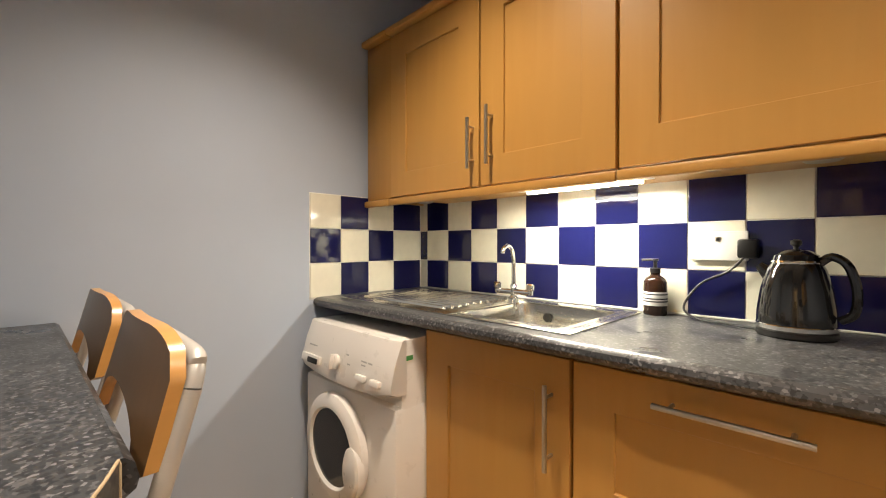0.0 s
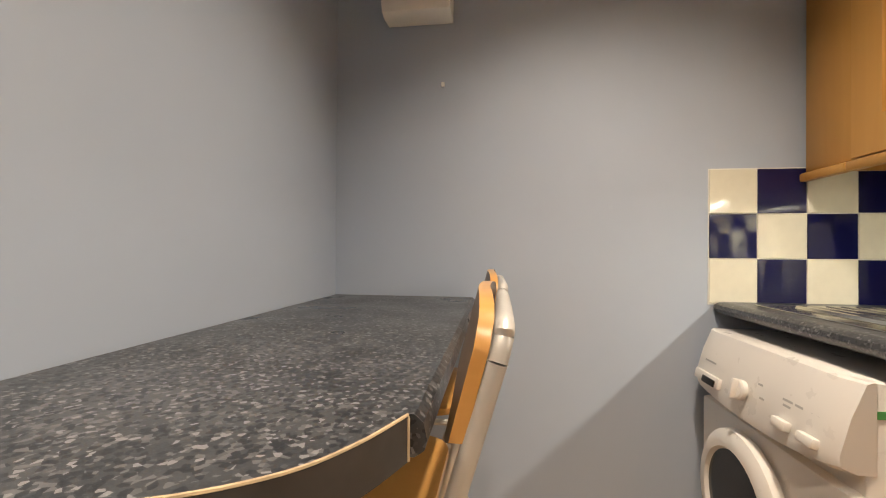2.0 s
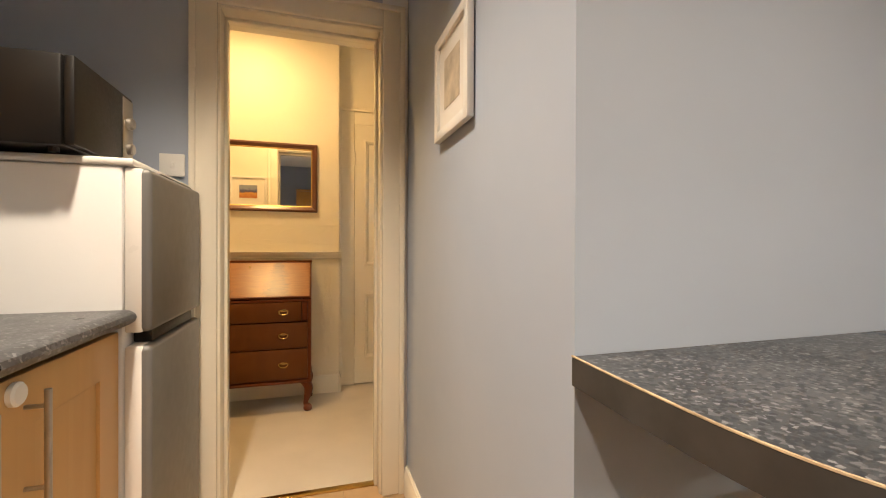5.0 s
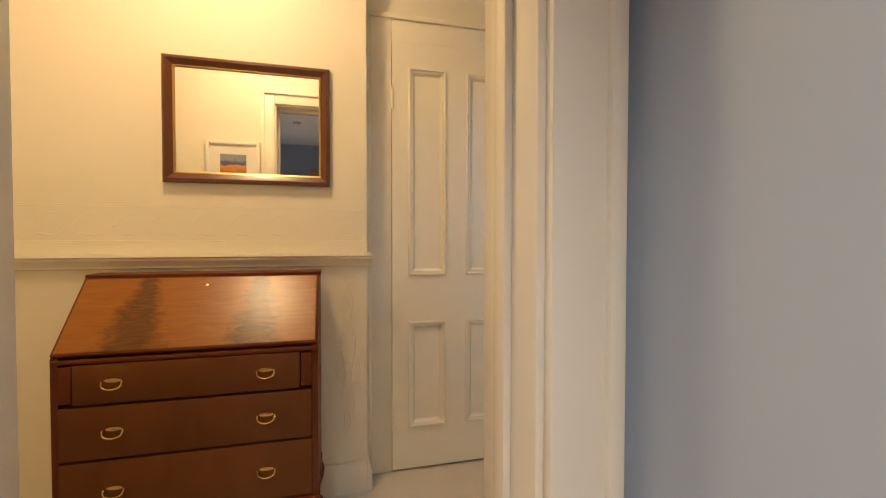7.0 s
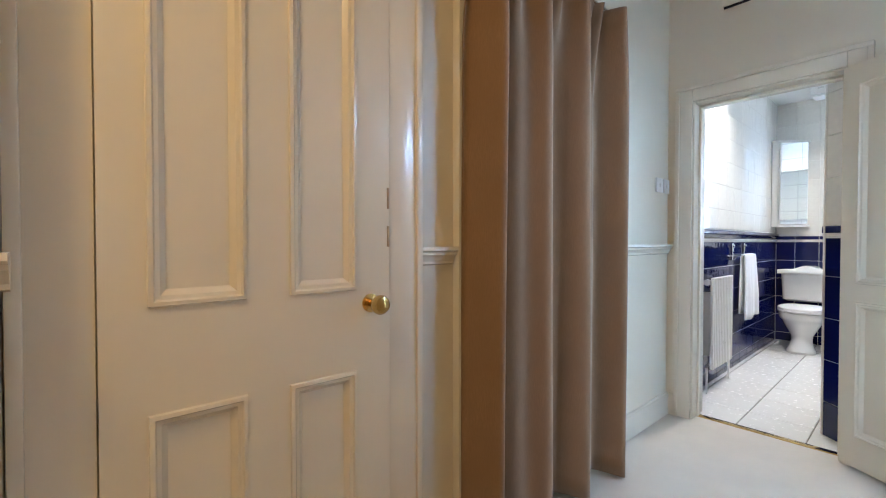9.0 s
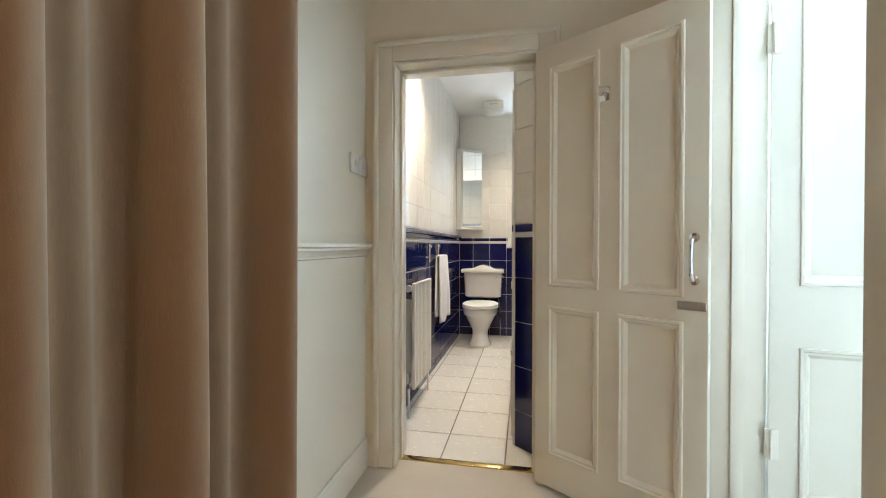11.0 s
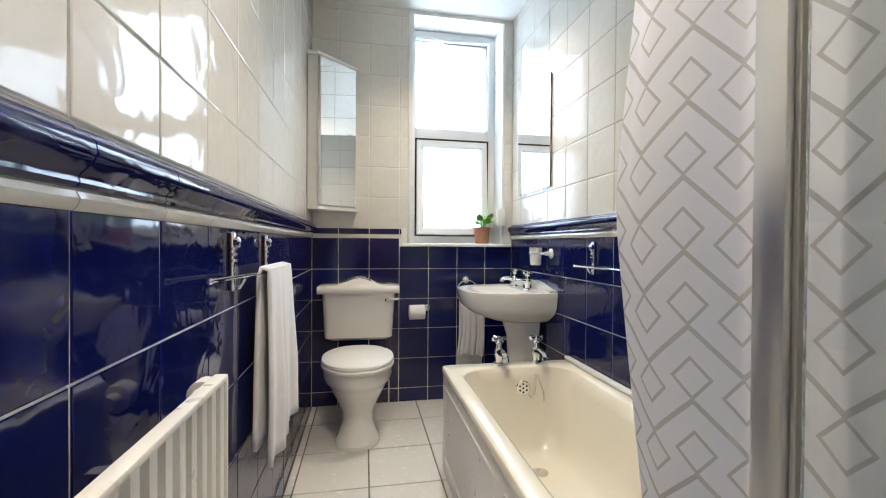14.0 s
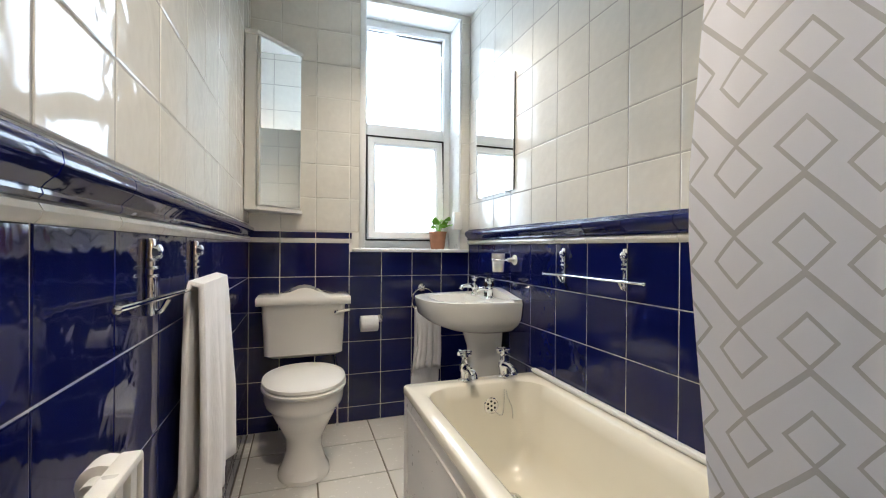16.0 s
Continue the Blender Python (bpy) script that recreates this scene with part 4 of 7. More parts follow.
# folding bar chairs: x across, back towards +y, the seat slides under the bar
def bar_chair():
    c = thing("bar_chair", 0.675, -1.5, 0.0, "folding bar chair with plywood seat and silver tube frame", "chair", "chairs at the breakfast bar")
    # backrest panel, bowed a little
    bm = fresh()
    W, cols, rows = 0.20, 21, 11
    back_at = lambda z: 0.115 + (z - 0.80) * 0.26
    def outline(s, v):
        # s across -1..1, v up 0..1
        x = W * s
        z = 0.852 + 0.176 * v
        top = 0.05 * (1 - math.sqrt(max(0.0, 1 - (max(0.0, abs(s) - 0.35) / 0.65) ** 2.2)))
        low = 0.012 * max(0.0, abs(s) - 0.8) ** 2 / 0.04 * (1 - v)
        scoop = 0.082 * max(0.0, 1 - (s / 0.80) ** 2) ** 0.55 * (1 - v)
        z = z - top * v * 1.1 + scoop + low
        return x, back_at(z) - 0.018 * (1 - s * s), z
    for off, flip in ((0.0, False), (0.018, True)):
        grid = [[bm.verts.new(tuple(Vector(outline(-1 + 2 * i / (cols - 1), j / (rows - 1))) + Vector((0, -off, 0)))) for i in range(cols)] for j in range(rows)]
        for j in range(rows - 1):
            for i in range(cols - 1):
                q = (grid[j][i], grid[j][i + 1], grid[j + 1][i + 1], grid[j + 1][i])
                bm.faces.new(q[::-1] if flip else q).material_index = 0
        if not flip:
            first = grid
    loop = lambda g: g[0] + [g[j][-1] for j in range(1, rows)] + g[-1][-2::-1] + [g[j][0] for j in range(rows - 2, 0, -1)]
    a, b = loop(first), loop(grid)
    for k in range(len(a)):
        bm.faces.new((a[k], a[(k + 1) % len(a)], b[(k + 1) % len(b)], b[k])).material_index = 1
    # both faces take the shade-darkened ply, the edges the plain one
    part("backrest", bm, [PLY_SHADED, PLYWOOD], c, "bent plywood backrest with pale edges, shade painted into its faces")
    # seat
    bm = fresh()
    prism(bm, rounded(-0.19, 0.19, -0.30, 0.075, 0.06), 0.684, 0.700, 0, 0.003)
    part("seat", bm, PLYWOOD, c, "flat plywood seat")
    for s in (-1, 1):
        part("front_leg", tube(fresh(), [(0.192 * s, back_at(0.955) + 0.0125, 0.955), (0.200 * s, 0.068, 0.62), (0.212 * s, -0.17, 0.012)], 0.0125, 12), GREY_TUBE, c)
        part("rear_leg", tube(fresh(), [(0.185 * s, -0.26, 0.672), (0.19 * s, 0.0, 0.36), (0.192 * s, 0.28, 0.012)], 0.009, 10), GREY_TUBE, c)
        part("foot", lathe(fresh(), [(0.016, 0), (0.017, 0.02), (0.013, 0.024)], 0.212 * s, -0.17, 0.0, 10), BLACK, c)
        part("foot", lathe(fresh(), [(0.013, 0), (0.014, 0.02), (0.010, 0.024)], 0.192 * s, 0.28, 0.0, 10), BLACK, c)
        part("seat_rail", tube(fresh(), [(0.199 * s, -0.27, 0.675), (0.201 * s, 0.075, 0.675)], 0.008, 8), GREY_TUBE, c)
    top = smooth_path([(-0.192, back_at(0.955) + 0.0125, 0.955), (-0.182, back_at(0.982) + 0.0125, 0.982), (-0.150, back_at(0.996) + 0.010, 0.996), (0.150, back_at(0.996) + 0.010, 0.996), (0.182, back_at(0.982) + 0.0125, 0.982), (0.192, back_at(0.955) + 0.0125, 0.955)])
    part("top_bar", tube(fresh(), top, 0.0125, 12), GREY_TUBE, c)
    part("footrest", tube(fresh(), [(-0.208, -0.107, 0.17), (0.208, -0.107, 0.17)], 0.009, 10), GREY_TUBE, c)
    part("rear_bar", tube(fresh(), [(-0.191, 0.15, 0.16), (0.191, 0.15, 0.16)], 0.007, 10), GREY_TUBE, c)
    return c


chair = bar_chair()
chair.matrix_world = pose(0.818, -1.476, 0)
copy_thing(chair, pose(0.300, -1.478, 0, 0, 0, 1.5))

# wall heater, nail, picture
ht = thing("fan_heater", 0.0, -1.593, 1.96, "white wall-mounted fan heater with a pull cord side", "heater")
bm = fresh()
prof = [(0.001, -0.06), (0.075, -0.068), (0.10, -0.058), (0.112, -0.03), (0.112, 0.16), (0.09, 0.20), (0.001, 0.205)]
ring_loft(bm, [[(x, y, z) for x, z in prof] for y in (-0.118, -0.112, 0.112, 0.118)])
part("casing", bm, WHITE_PLASTIC, ht)
part("seam", box(fresh(), 0.1125, 0.1135, -0.11, 0.11, -0.022, -0.018), APPLIANCE_GREY, ht)
part("badge", lathe(fresh(), [(0.05, 0), (0.05, 0.001), (0.045, 0.0015)], n=24, sx=0.9, sy=0.35), LABEL_WHITE, ht, "plain oval badge", 35, pose(0.1125, -0.02, 0.015, 90, 0, 90))
part("switch", box(fresh(), 0.1, 0.116, 0.07, 0.095, 0.02, 0.06, 0.003), WHITE_PLASTIC, ht)
nail = thing("wall_plug", 0.0, -1.511, 1.681, "small white plastic wall plug in the plaster", "wall plug")
part("plug_tip", box(fresh(), 0.0, 0.008, -0.006, 0.006, -0.008, 0.008, 0.002), WHITE_PLASTIC, nail)


def picture(name, x, y, z, w, h, border, turn, label, art, frame_mat, mount=0.06, depth=0.022):
    """A framed picture whose face looks along local -y; its middle at the given place."""
    p = thing(name, x, y, z, label, "picture", "", turn)
    bm = fresh()
    b = border
    for x0, x1, z0, z1 in ((-w / 2, -w / 2 + b, -h / 2, h / 2), (w / 2 - b, w / 2, -h / 2, h / 2), (-w / 2 + b, w / 2 - b, -h / 2, -h / 2 + b), (-w / 2 + b, w / 2 - b, h / 2 - b, h / 2)):
        box(bm, x0, x1, -depth, -0.002, z0, z1, 0.003)
    part("frame", bm, frame_mat, p)
    part("mount", box(fresh(), -w / 2 + b, w / 2 - b, -0.012, -0.004, -h / 2 + b, h / 2 - b), MOUNT, p)
    k = b + mount
    part("print", box(fresh(), -w / 2 + k, w / 2 - k, -0.0135, -0.0125, -h / 2 + k, h / 2 - k), art, p)
    return p


picture("picture", 1.248, -2.50, 1.586, 0.31, 0.32, 0.030, 90, "small square sepia print in a white frame", SEPIA, WHITE_PLASTIC, 0.055)

# fridge-freezer
fr = thing("fridge_freezer", 2.36, -2.87, 0.0, "silver and white fridge freezer beside the door", "fridge")
part("cabinet_body", box(fresh(), -0.235, 0.29, -0.262, 0.235, 0.03, 1.30, 0.006), FRIDGE_BODY, fr)
part("top_cover", box(fresh(), -0.262, 0.29, -0.266, 0.24, 1.301, 1.322, 0.007), APPLIANCE, fr)
for name, z0, z1 in (("freezer_door", 0.86, 1.297), ("fridge_door", 0.06, 0.822)):
    d = part(name, box(fresh(), -0.300, -0.239, -0.260, 0.232, z0, z1, 0.014, 3), FRIDGE_DOOR, fr, "silver door with a pale rim")
    part("door_rim", box(fresh(), -0.280, -0.238, -0.2615, 0.2335, z0 - 0.001, z1 + 0.001, 0.006), APPLIANCE, d)
part("grip", box(fresh(), -0.290, -0.24, -0.18, 0.12, 1.2975, 1.3005, 0.0008), BLACK, fr, "dark recessed grip")
part("grip", box(fresh(), -0.286, -0.24, -0.20, 0.18, 0.824, 0.858, 0.004), BLACK, fr, "dark recessed grip between the doors")
part("toe_plate", box(fresh(), -0.25, -0.236, -0.23, 0.225, 0.005, 0.055, 0.003), BLACK, fr)
for yy in (-0.2, 0.2):
    part("foot", lathe(fresh(), [(0.02, 0), (0.02, 0.031)], -0.2, yy, 0, 10), BLACK, fr)
    part("foot", lathe(fresh(), [(0.02, 0), (0.02, 0.031)], 0.25, yy, 0, 10), BLACK, fr)
mw = thing("microwave", 2.42, -2.80, 1.322, "black microwave oven on top of the fridge", "microwave")
part("casing", box(fresh(), -0.19, 0.21, -0.12, 0.22, 0.012, 0.238, 0.008), BLACK, mw)
part("front_door", box(fresh(), -0.216, -0.192, -0.121, 0.218, 0.014, 0.236, 0.006), BLACK, mw)
part("control_strip", box(fresh(), -0.219, -0.2165, -0.115, -0.045, 0.03, 0.225, 0.001), STEEL, mw)
for zz in (0.07, 0.15):
    part("knob", lathe(fresh(), [(0.018, 0), (0.018, 0.012), (0.014, 0.016)], n=16), STEEL, mw, "", 35, pose(-0.219, -0.08, zz, 0, -90, 0))
for xx in (-0.16, 0.18):
    for yy in (-0.09, 0.19):
        part("foot", lathe(fresh(), [(0.012, 0), (0.012, 0.013)], xx, yy, 0, 10), BLACK, mw)
ks = thing("light_switch", 2.165, -3.178, 1.40, "white double light switch by the kitchen door", "switch", "", 180)
part("plate", box(fresh(), -0.043, 0.043, -0.010, 0.0, -0.043, 0.043, 0.003), WHITE_PLASTIC, ks)
part("rocker", box(fresh(), -0.006, 0.006, -0.014, -0.009, -0.012, 0.012, 0.002), WHITE_PLASTIC, ks)


def downlight(x, y, z, label):
    d = thing("downlight", x, y, z, label, "light", "recessed downlights")
    part("bezel", lathe(fresh(), [(0.026, -0.004), (0.040, -0.005), (0.043, -0.001), (0.043, 0.0)], n=24, cap=False), CHROME, d)
    part("bulb", lathe(fresh(), [(0.026, 0.003), (0.004, 0.002)], n=20), SPOT_GLOW, d, "lit halogen bulb")
    return d


for _x, _y in KITCHEN_SPOTS:
    downlight(_x, _y, KC - 0.001, "lit round recessed ceiling downlight in the kitchen")
# the fitting for the first, assumed lamp is made up along with it
for _x, _y in BATH_SPOTS:
    downlight(_x, _y, BC - 0.001, "lit round recessed ceiling downlight in the bathroom")


# ---- hall ----
def rect_frame(bm, x0, x1, z0, z1, prof, mi=0):
    """Mitred moulding round a rectangle in the xz plane: prof lists (inset, y)."""
    loops = [[(x0 + d, y, z0 + d), (x1 - d, y, z0 + d), (x1 - d, y, z1 - d), (x0 + d, y, z1 - d)] for d, y in prof]
    return ring_loft(bm, loops, False, True, mi)


def panel_leaf(name, parent, w, h, panels, m=None, t=0.036, label=""):
    """A painted panel door: local xz plane, seen face at y = 0, back at y = t."""
    bm = fresh()
    box(bm, 0.001, w - 0.001, 0.012, t, 0.001, h - 0.001)
    xs = sorted({0, w} | {v for p in panels for v in p[:2]})
    zs = sorted({0, h} | {v for p in panels for v in p[2:]})
    for x0, x1 in zip(xs, xs[1:]):
        for z0, z1 in zip(zs, zs[1:]):
            if not any(p[0] <= x0 and x1 <= p[1] and p[2] <= z0 and z1 <= p[3] for p in panels):
                box(bm, x0, x1, 0, 0.0125, z0, z1)
    bmesh.ops.remove_doubles(bm, verts=bm.verts, dist=1e-5)
    leaf = part(name, bm, WHITE_GLOSS, parent, label, 30, m)
    for p in panels:
        bm = fresh()
        rect_frame(bm, p[0] - 0.008, p[1] + 0.008, p[2] - 0.008, p[3] + 0.008, [(0.0, 0.0), (0.002, -0.007), (0.010, -0.009), (0.014, -0.003), (0.022, -0.001), (0.028, 0.006), (0.034, 0.0118)])
        part("panel_moulding", bm, WHITE_GLOSS, leaf)
    return leaf


door_1 = new("door_1")
door_1.matrix_world = pose(1.3485, -4.694, 0.012, 0, 0, 180)
tagged(door_1, "closed white gloss four-panel cupboard door with brass knob", "door", "", "structure")
panel_leaf("leaf", door_1, 0.6565, 2.040, [(0.085, 0.258, 0.205, 0.705), (0.372, 0.540, 0.205, 0.705), (0.085, 0.258, 0.940, 1.915), (0.372, 0.540, 0.940, 1.915)], pose(0, 0, 0))
kb = fresh()
lathe(kb, [(0.026, 0), (0.026, 0.004), (0.011, 0.008), (0.009, 0.030), (0.016, 0.036), (0.026, 0.046), (0.027, 0.056), (0.022, 0.066), (0.010, 0.071), (0.003, 0.072)], n=28)
part("knob", kb, BRASS, door_1, "polished brass round knob", 40, pose(0.592, 0.0, 0.893, 90, 0, 0))
for zz in (1.05, 1.16):
    part("latch_gap", box(fresh(), 0.648, 0.656, -0.002, 0.01, zz, zz + 0.06, 0.001), RAW_EDGE, door_1, "worn latch plate in the door edge")
part("hinge", tube(fresh(), [(0.0, -0.006, 0.20), (0.0, -0.006, 0.30)], 0.006, 8), WHITE_GLOSS, door_1)
part("hinge", tube(fresh(), [(0.0, -0.006, 1.72), (0.0, -0.006, 1.82)], 0.006, 8), WHITE_GLOSS, door_1)

door_2 = new("door_2")
LEAF_TURN = 55.0
door_2.matrix_world = pose(-1.412, -3.933, 0.012, 0, 0, LEAF_TURN)
tagged(door_2, "open white gloss panelled bathroom door with chrome pull", "door", "", "structure")
panel_leaf("leaf", door_2, 0.665, 1.895, [(0.075, 0.285, 0.15, 0.775), (0.375, 0.585, 0.15, 0.775), (0.075, 0.285, 0.875, 1.80), (0.375, 0.585, 0.875, 1.80)], pose(0, 0, 0))
part("pull_handle", tube(fresh(), smooth_path([(0.625, 0.0, 0.925), (0.625, -0.034, 0.94), (0.625, -0.044, 1.0), (0.625, -0.034, 1.055), (0.625, 0.0, 1.07)]), 0.007, 10), CHROME, door_2, "curved chrome pull handle")
for zz in (0.925, 1.07):
    part("handle_rose", lathe(fresh(), [(0.016, 0), (0.016, 0.004), (0.008, 0.006)], n=16), CHROME, door_2, "", 35, pose(0.625, 0, zz, 90, 0, 0))
part("bolt", box(fresh(), 0.575, 0.662, -0.010, 0.0, 0.825, 0.855, 0.003), STEEL, door_2, "dull steel sliding bolt")
part("hook_plate", box(fresh(), 0.29, 0.335, -0.006, 0.0, 1.60, 1.655, 0.003), CHROME, door_2, "chrome robe hook on the door")
part("hook", tube(fresh(), smooth_path([(0.312, -0.004, 1.63), (0.312, -0.035, 1.618), (0.312, -0.048, 1.632), (0.312, -0.046, 1.648)]), 0.005, 8), CHROME, door_2)

door_3 = new("door_3")
door_3.matrix_world = pose(-1.098, -3.176, 0.012, 0, 0, 82)
tagged(door_3, "white gloss side room door standing wide open", "door", "", "structure")
panel_leaf("leaf", door_3, 0.66, 2.02, [(0.09, 0.28, 0.2, 0.7), (0.38, 0.57, 0.2, 0.7), (0.09, 0.28, 0.92, 1.9), (0.38, 0.57, 0.92, 1.9)], pose(0, 0, 0))
for zz in (0.33, 1.68):
    part("hinge", box(fresh(), -0.012, 0.028, -0.004, 0.002, zz, zz + 0.10, 0.001), WHITE_GLOSS, door_3, "painted butt hinge")
    part("hinge_pin", tube(fresh(), [(0.004, -0.008, zz), (0.004, -0.008, zz + 0.10)], 0.005, 8), WHITE_GLOSS, door_3)

# relief wallpaper: scroll frieze over the dado rail, tall stems below it
def on_wall(pts):
    return [(x, -4.5932, z) for x, z in pts]


fz = new("frieze_relief")
fz.matrix_world = pose(0, 0, 0)
tagged(fz, "cream embossed scroll frieze above the dado rail", "frieze", "", "structure")
for k in range(10):
    x = 1.505 + 0.135 * k
    dip = 0.01 * (k % 3) - 0.01
    motif = smooth_path([(*p, 0) for p in ((x, 1.20 + dip), (x + 0.03, 1.222), (x + 0.08, 1.212), (x + 0.115, 1.185 + dip), (x + 0.125, 1.17), (x + 0.105, 1.168), (x + 0.08, 1.178))], 5)
    part("scroll", tube(fresh(), on_wall([(p[0], p[1]) for p in motif]), 0.003, 6, True, 0, [0.0006 + 0.0022 * math.sin(math.pi * i / (len(motif) - 1)) for i in range(len(motif))]), CREAM_PAINT, fz)
    leafy = smooth_path([(*p, 0) for p in ((x + 0.01, 1.155 + dip), (x + 0.045, 1.135), (x + 0.09, 1.14), (x + 0.12, 1.132))], 4)
    part("scroll", tube(fresh(), on_wall([(p[0], p[1]) for p in leafy]), 0.003, 6, True, 0, [0.0006 + 0.0024 * math.sin(math.pi * i / (len(leafy) - 1)) for i in range(len(leafy))]), CREAM_PAINT, fz)
for z in (1.105, 1.112, 1.243, 1.25):
    part("bead", tube(fresh(), on_wall([(1.478, z), (2.9, z)]), 0.0022, 6), CREAM_PAINT, fz)
for x, s in ((1.515, 1), (1.60, -1)):
    for pts in (((x, 0.97), (x + 0.05 * s, 0.90), (x + 0.062 * s, 0.80), (x + 0.03 * s, 0.70), (x + 0.005 * s, 0.62)),
                ((x, 0.93), (x + 0.035 * s, 0.86), (x + 0.03 * s, 0.76), (x + 0.012 * s, 0.66), (x + 0.03 * s, 0.52), (x + 0.012 * s, 0.40), (x + 0.02 * s, 0.25)),
                ((x + 0.005 * s, 0.62), (x - 0.01 * s, 0.55), (x + 0.02 * s, 0.48), (x + 0.05 * s, 0.55), (x + 0.03 * s, 0.64)),
                ((x + 0.02 * s, 0.40), (x + 0.05 * s, 0.36), (x + 0.055 * s, 0.29), (x + 0.02 * s, 0.25))):
        c = smooth_path([(*p, 0) for p in pts], 5)
        part("stem", tube(fresh(), on_wall([(p[0], p[1]) for p in c]), 0.003, 6, True, 0, [0.001 + 0.003 * math.sin(math.pi * i / (len(c) - 1)) for i in range(len(c))]), CREAM_PAINT, fz)

# mirror
mr = thing("wall_mirror", 1.946, -4.592, 1.592, "rectangular wall mirror in a dark mahogany frame", "mirror", "", 180)
w, h = 0.316, 0.249
bm = fresh()
rect_frame(bm, -w, w, -h, h, [(0.0, -0.002), (0.0, -0.018), (0.006, -0.026), (0.016, -0.028), (0.028, -0.020), (0.036, -0.016), (0.040, -0.010)])
part("frame", bm, FRAME_WOOD, mr, "", 25)
bm = fresh()
rect_frame(bm, -w + 0.036, w - 0.036, -h + 0.036, h - 0.036, [(0.0, -0.015), (0.003, -0.017), (0.007, -0.015), (0.009, -0.008)])
part("gilt_slip", bm, GILT, mr, "thin gilt inner edge", 25)
part("mirror_glass", box(fresh(), -w + 0.038, w - 0.038, -0.009, -0.004, -h + 0.038, h - 0.038), MIRROR, mr, "silvered mirror glass", 0)
picture("picture", 2.272, -3.362, 1.625, 0.335, 0.30, 0.022, 0, "blue and orange landscape print in a white frame", PRINT, WHITE_PLASTIC, 0.065)

# bureau
bu = thing("writing_bureau", 2.065, -4.405, 0.0, "mahogany fall-front writing bureau on carved feet", "bureau", "", 180)
# local: face towards -y, width along x
W, B, Fr = 0.395, 0.155, -0.155
for s in (-1, 1):
    bm = fresh()
    x0, x1 = (s * W, s * (W - 0.02))
    prof = [(B, 0.20), (Fr, 0.20), (Fr, 0.745), (Fr + 0.205, 0.975), (B, 0.975)]
    ring_loft(bm, [[(x0, y, z) for y, z in prof], [(x1, y, z) for y, z in prof]])
    part("side_panel", bm, MAHOGANY, bu)
part("top_board", box(fresh(), -W - 0.004, W + 0.004, Fr + 0.20, B + 0.002, 0.975, 0.992, 0.004), MAHOGANY, bu)
part("back_board", box(fresh(), -W + 0.02, W - 0.02, B - 0.012, B - 0.002, 0.2, 0.975), MAHOGANY, bu)
part("bottom_board", box(fresh(), -W + 0.02, W - 0.02, Fr + 0.004, B - 0.012, 0.2, 0.216), MAHOGANY, bu)
slope = pose(0, Fr + 0.002, 0.742, -41.7, 0, 0)
fall = part("fall_front", box(fresh(), -W + 0.001, W - 0.001, -0.018, 0.0, 0.006, 0.305, 0.005), MAHOGANY, bu, "sloping fall front with crossbanded edge", 35, slope)
part("veneer", box(fresh(), -W + 0.010, W - 0.010, -0.0195, -0.0185, 0.014, 0.297), FLAME, fall, "figured walnut veneer")
part("escutcheon", lathe(fresh(), [(0.006, 0), (0.006, 0.002), (0.002, 0.003)], n=12), BRASS, fall, "brass keyhole", 35, pose(0, -0.019, 0.262, 90, 0, 0))
part("rail_moulding", box(fresh(), -W + 0.001, W - 0.001, Fr - 0.006, Fr + 0.02, 0.728, 0.744, 0.005), MAHOGANY, bu)
for z0, z1, inset in ((0.60, 0.725, 0.06), (0.425, 0.592, 0.021), (0.222, 0.418, 0.021)):
    d = part("drawer", box(fresh(), -W + inset, W - inset, Fr - 0.010, Fr + 0.25, z0, z1, 0.004), DRAWER, bu, "dark veneered drawer front")
    for s in (-1, 1):
        hx, hz = s * 0.225, (z0 + z1) / 2 + 0.01
        part("handle_plate", lathe(fresh(), [(0.007, 0), (0.007, 0.002), (0.004, 0.003)], n=16, sx=3.4), BRASS, d, "brass drop handle", 35, pose(hx, Fr - 0.010, hz, 90, 0, 0))
        part("bail", tube(fresh(), smooth_path([(hx - 0.028, Fr - 0.016, hz), (hx - 0.024, Fr - 0.022, hz - 0.018), (hx, Fr - 0.024, hz - 0.026), (hx + 0.024, Fr - 0.022, hz - 0.018), (hx + 0.028, Fr - 0.016, hz)], 4), 0.0032, 8), BRASS, d)
for s in (-1, 1):
    part("pull_out_support", box(fresh(), s * (W - 0.022), s * (W - 0.056), Fr - 0.006, Fr + 0.2, 0.605, 0.722, 0.003), MAHOGANY, bu)
part("apron", box(fresh(), -W - 0.004, W + 0.004, Fr - 0.012, B, 0.192, 0.212, 0.006), MAHOGANY, bu)
for sx in (-1, 1):
    for y, dy in ((Fr + 0.03, -1), (B - 0.04, 1)):
        x = sx * (W - 0.035)
        path = smooth_path([(x, y, 0.195), (x + 0.022 * sx, y + 0.022 * dy * (1 if dy < 0 else 0.3), 0.15), (x + 0.010 * sx, y + 0.010 * dy * (1 if dy < 0 else 0.3), 0.085), (x + 0.002 * sx, y, 0.045), (x + 0.016 * sx, y + 0.014 * dy * (1 if dy < 0 else 0.3), 0.018)], 5)
        n = len(path)
        part("cabriole_leg", tube(fresh(), path, 0.02, 12, True, 0, [0.034 - 0.018 * min(1, i / (n * 0.62)) for i in range(n)]), MAHOGANY, bu)
        part("claw_foot", lathe(fresh(), [(0.018, 0.0), (0.027, 0.008), (0.029, 0.022), (0.022, 0.036), (0.012, 0.044)], path[-1].x, path[-1].y, 0, 12), MAHOGANY, bu)

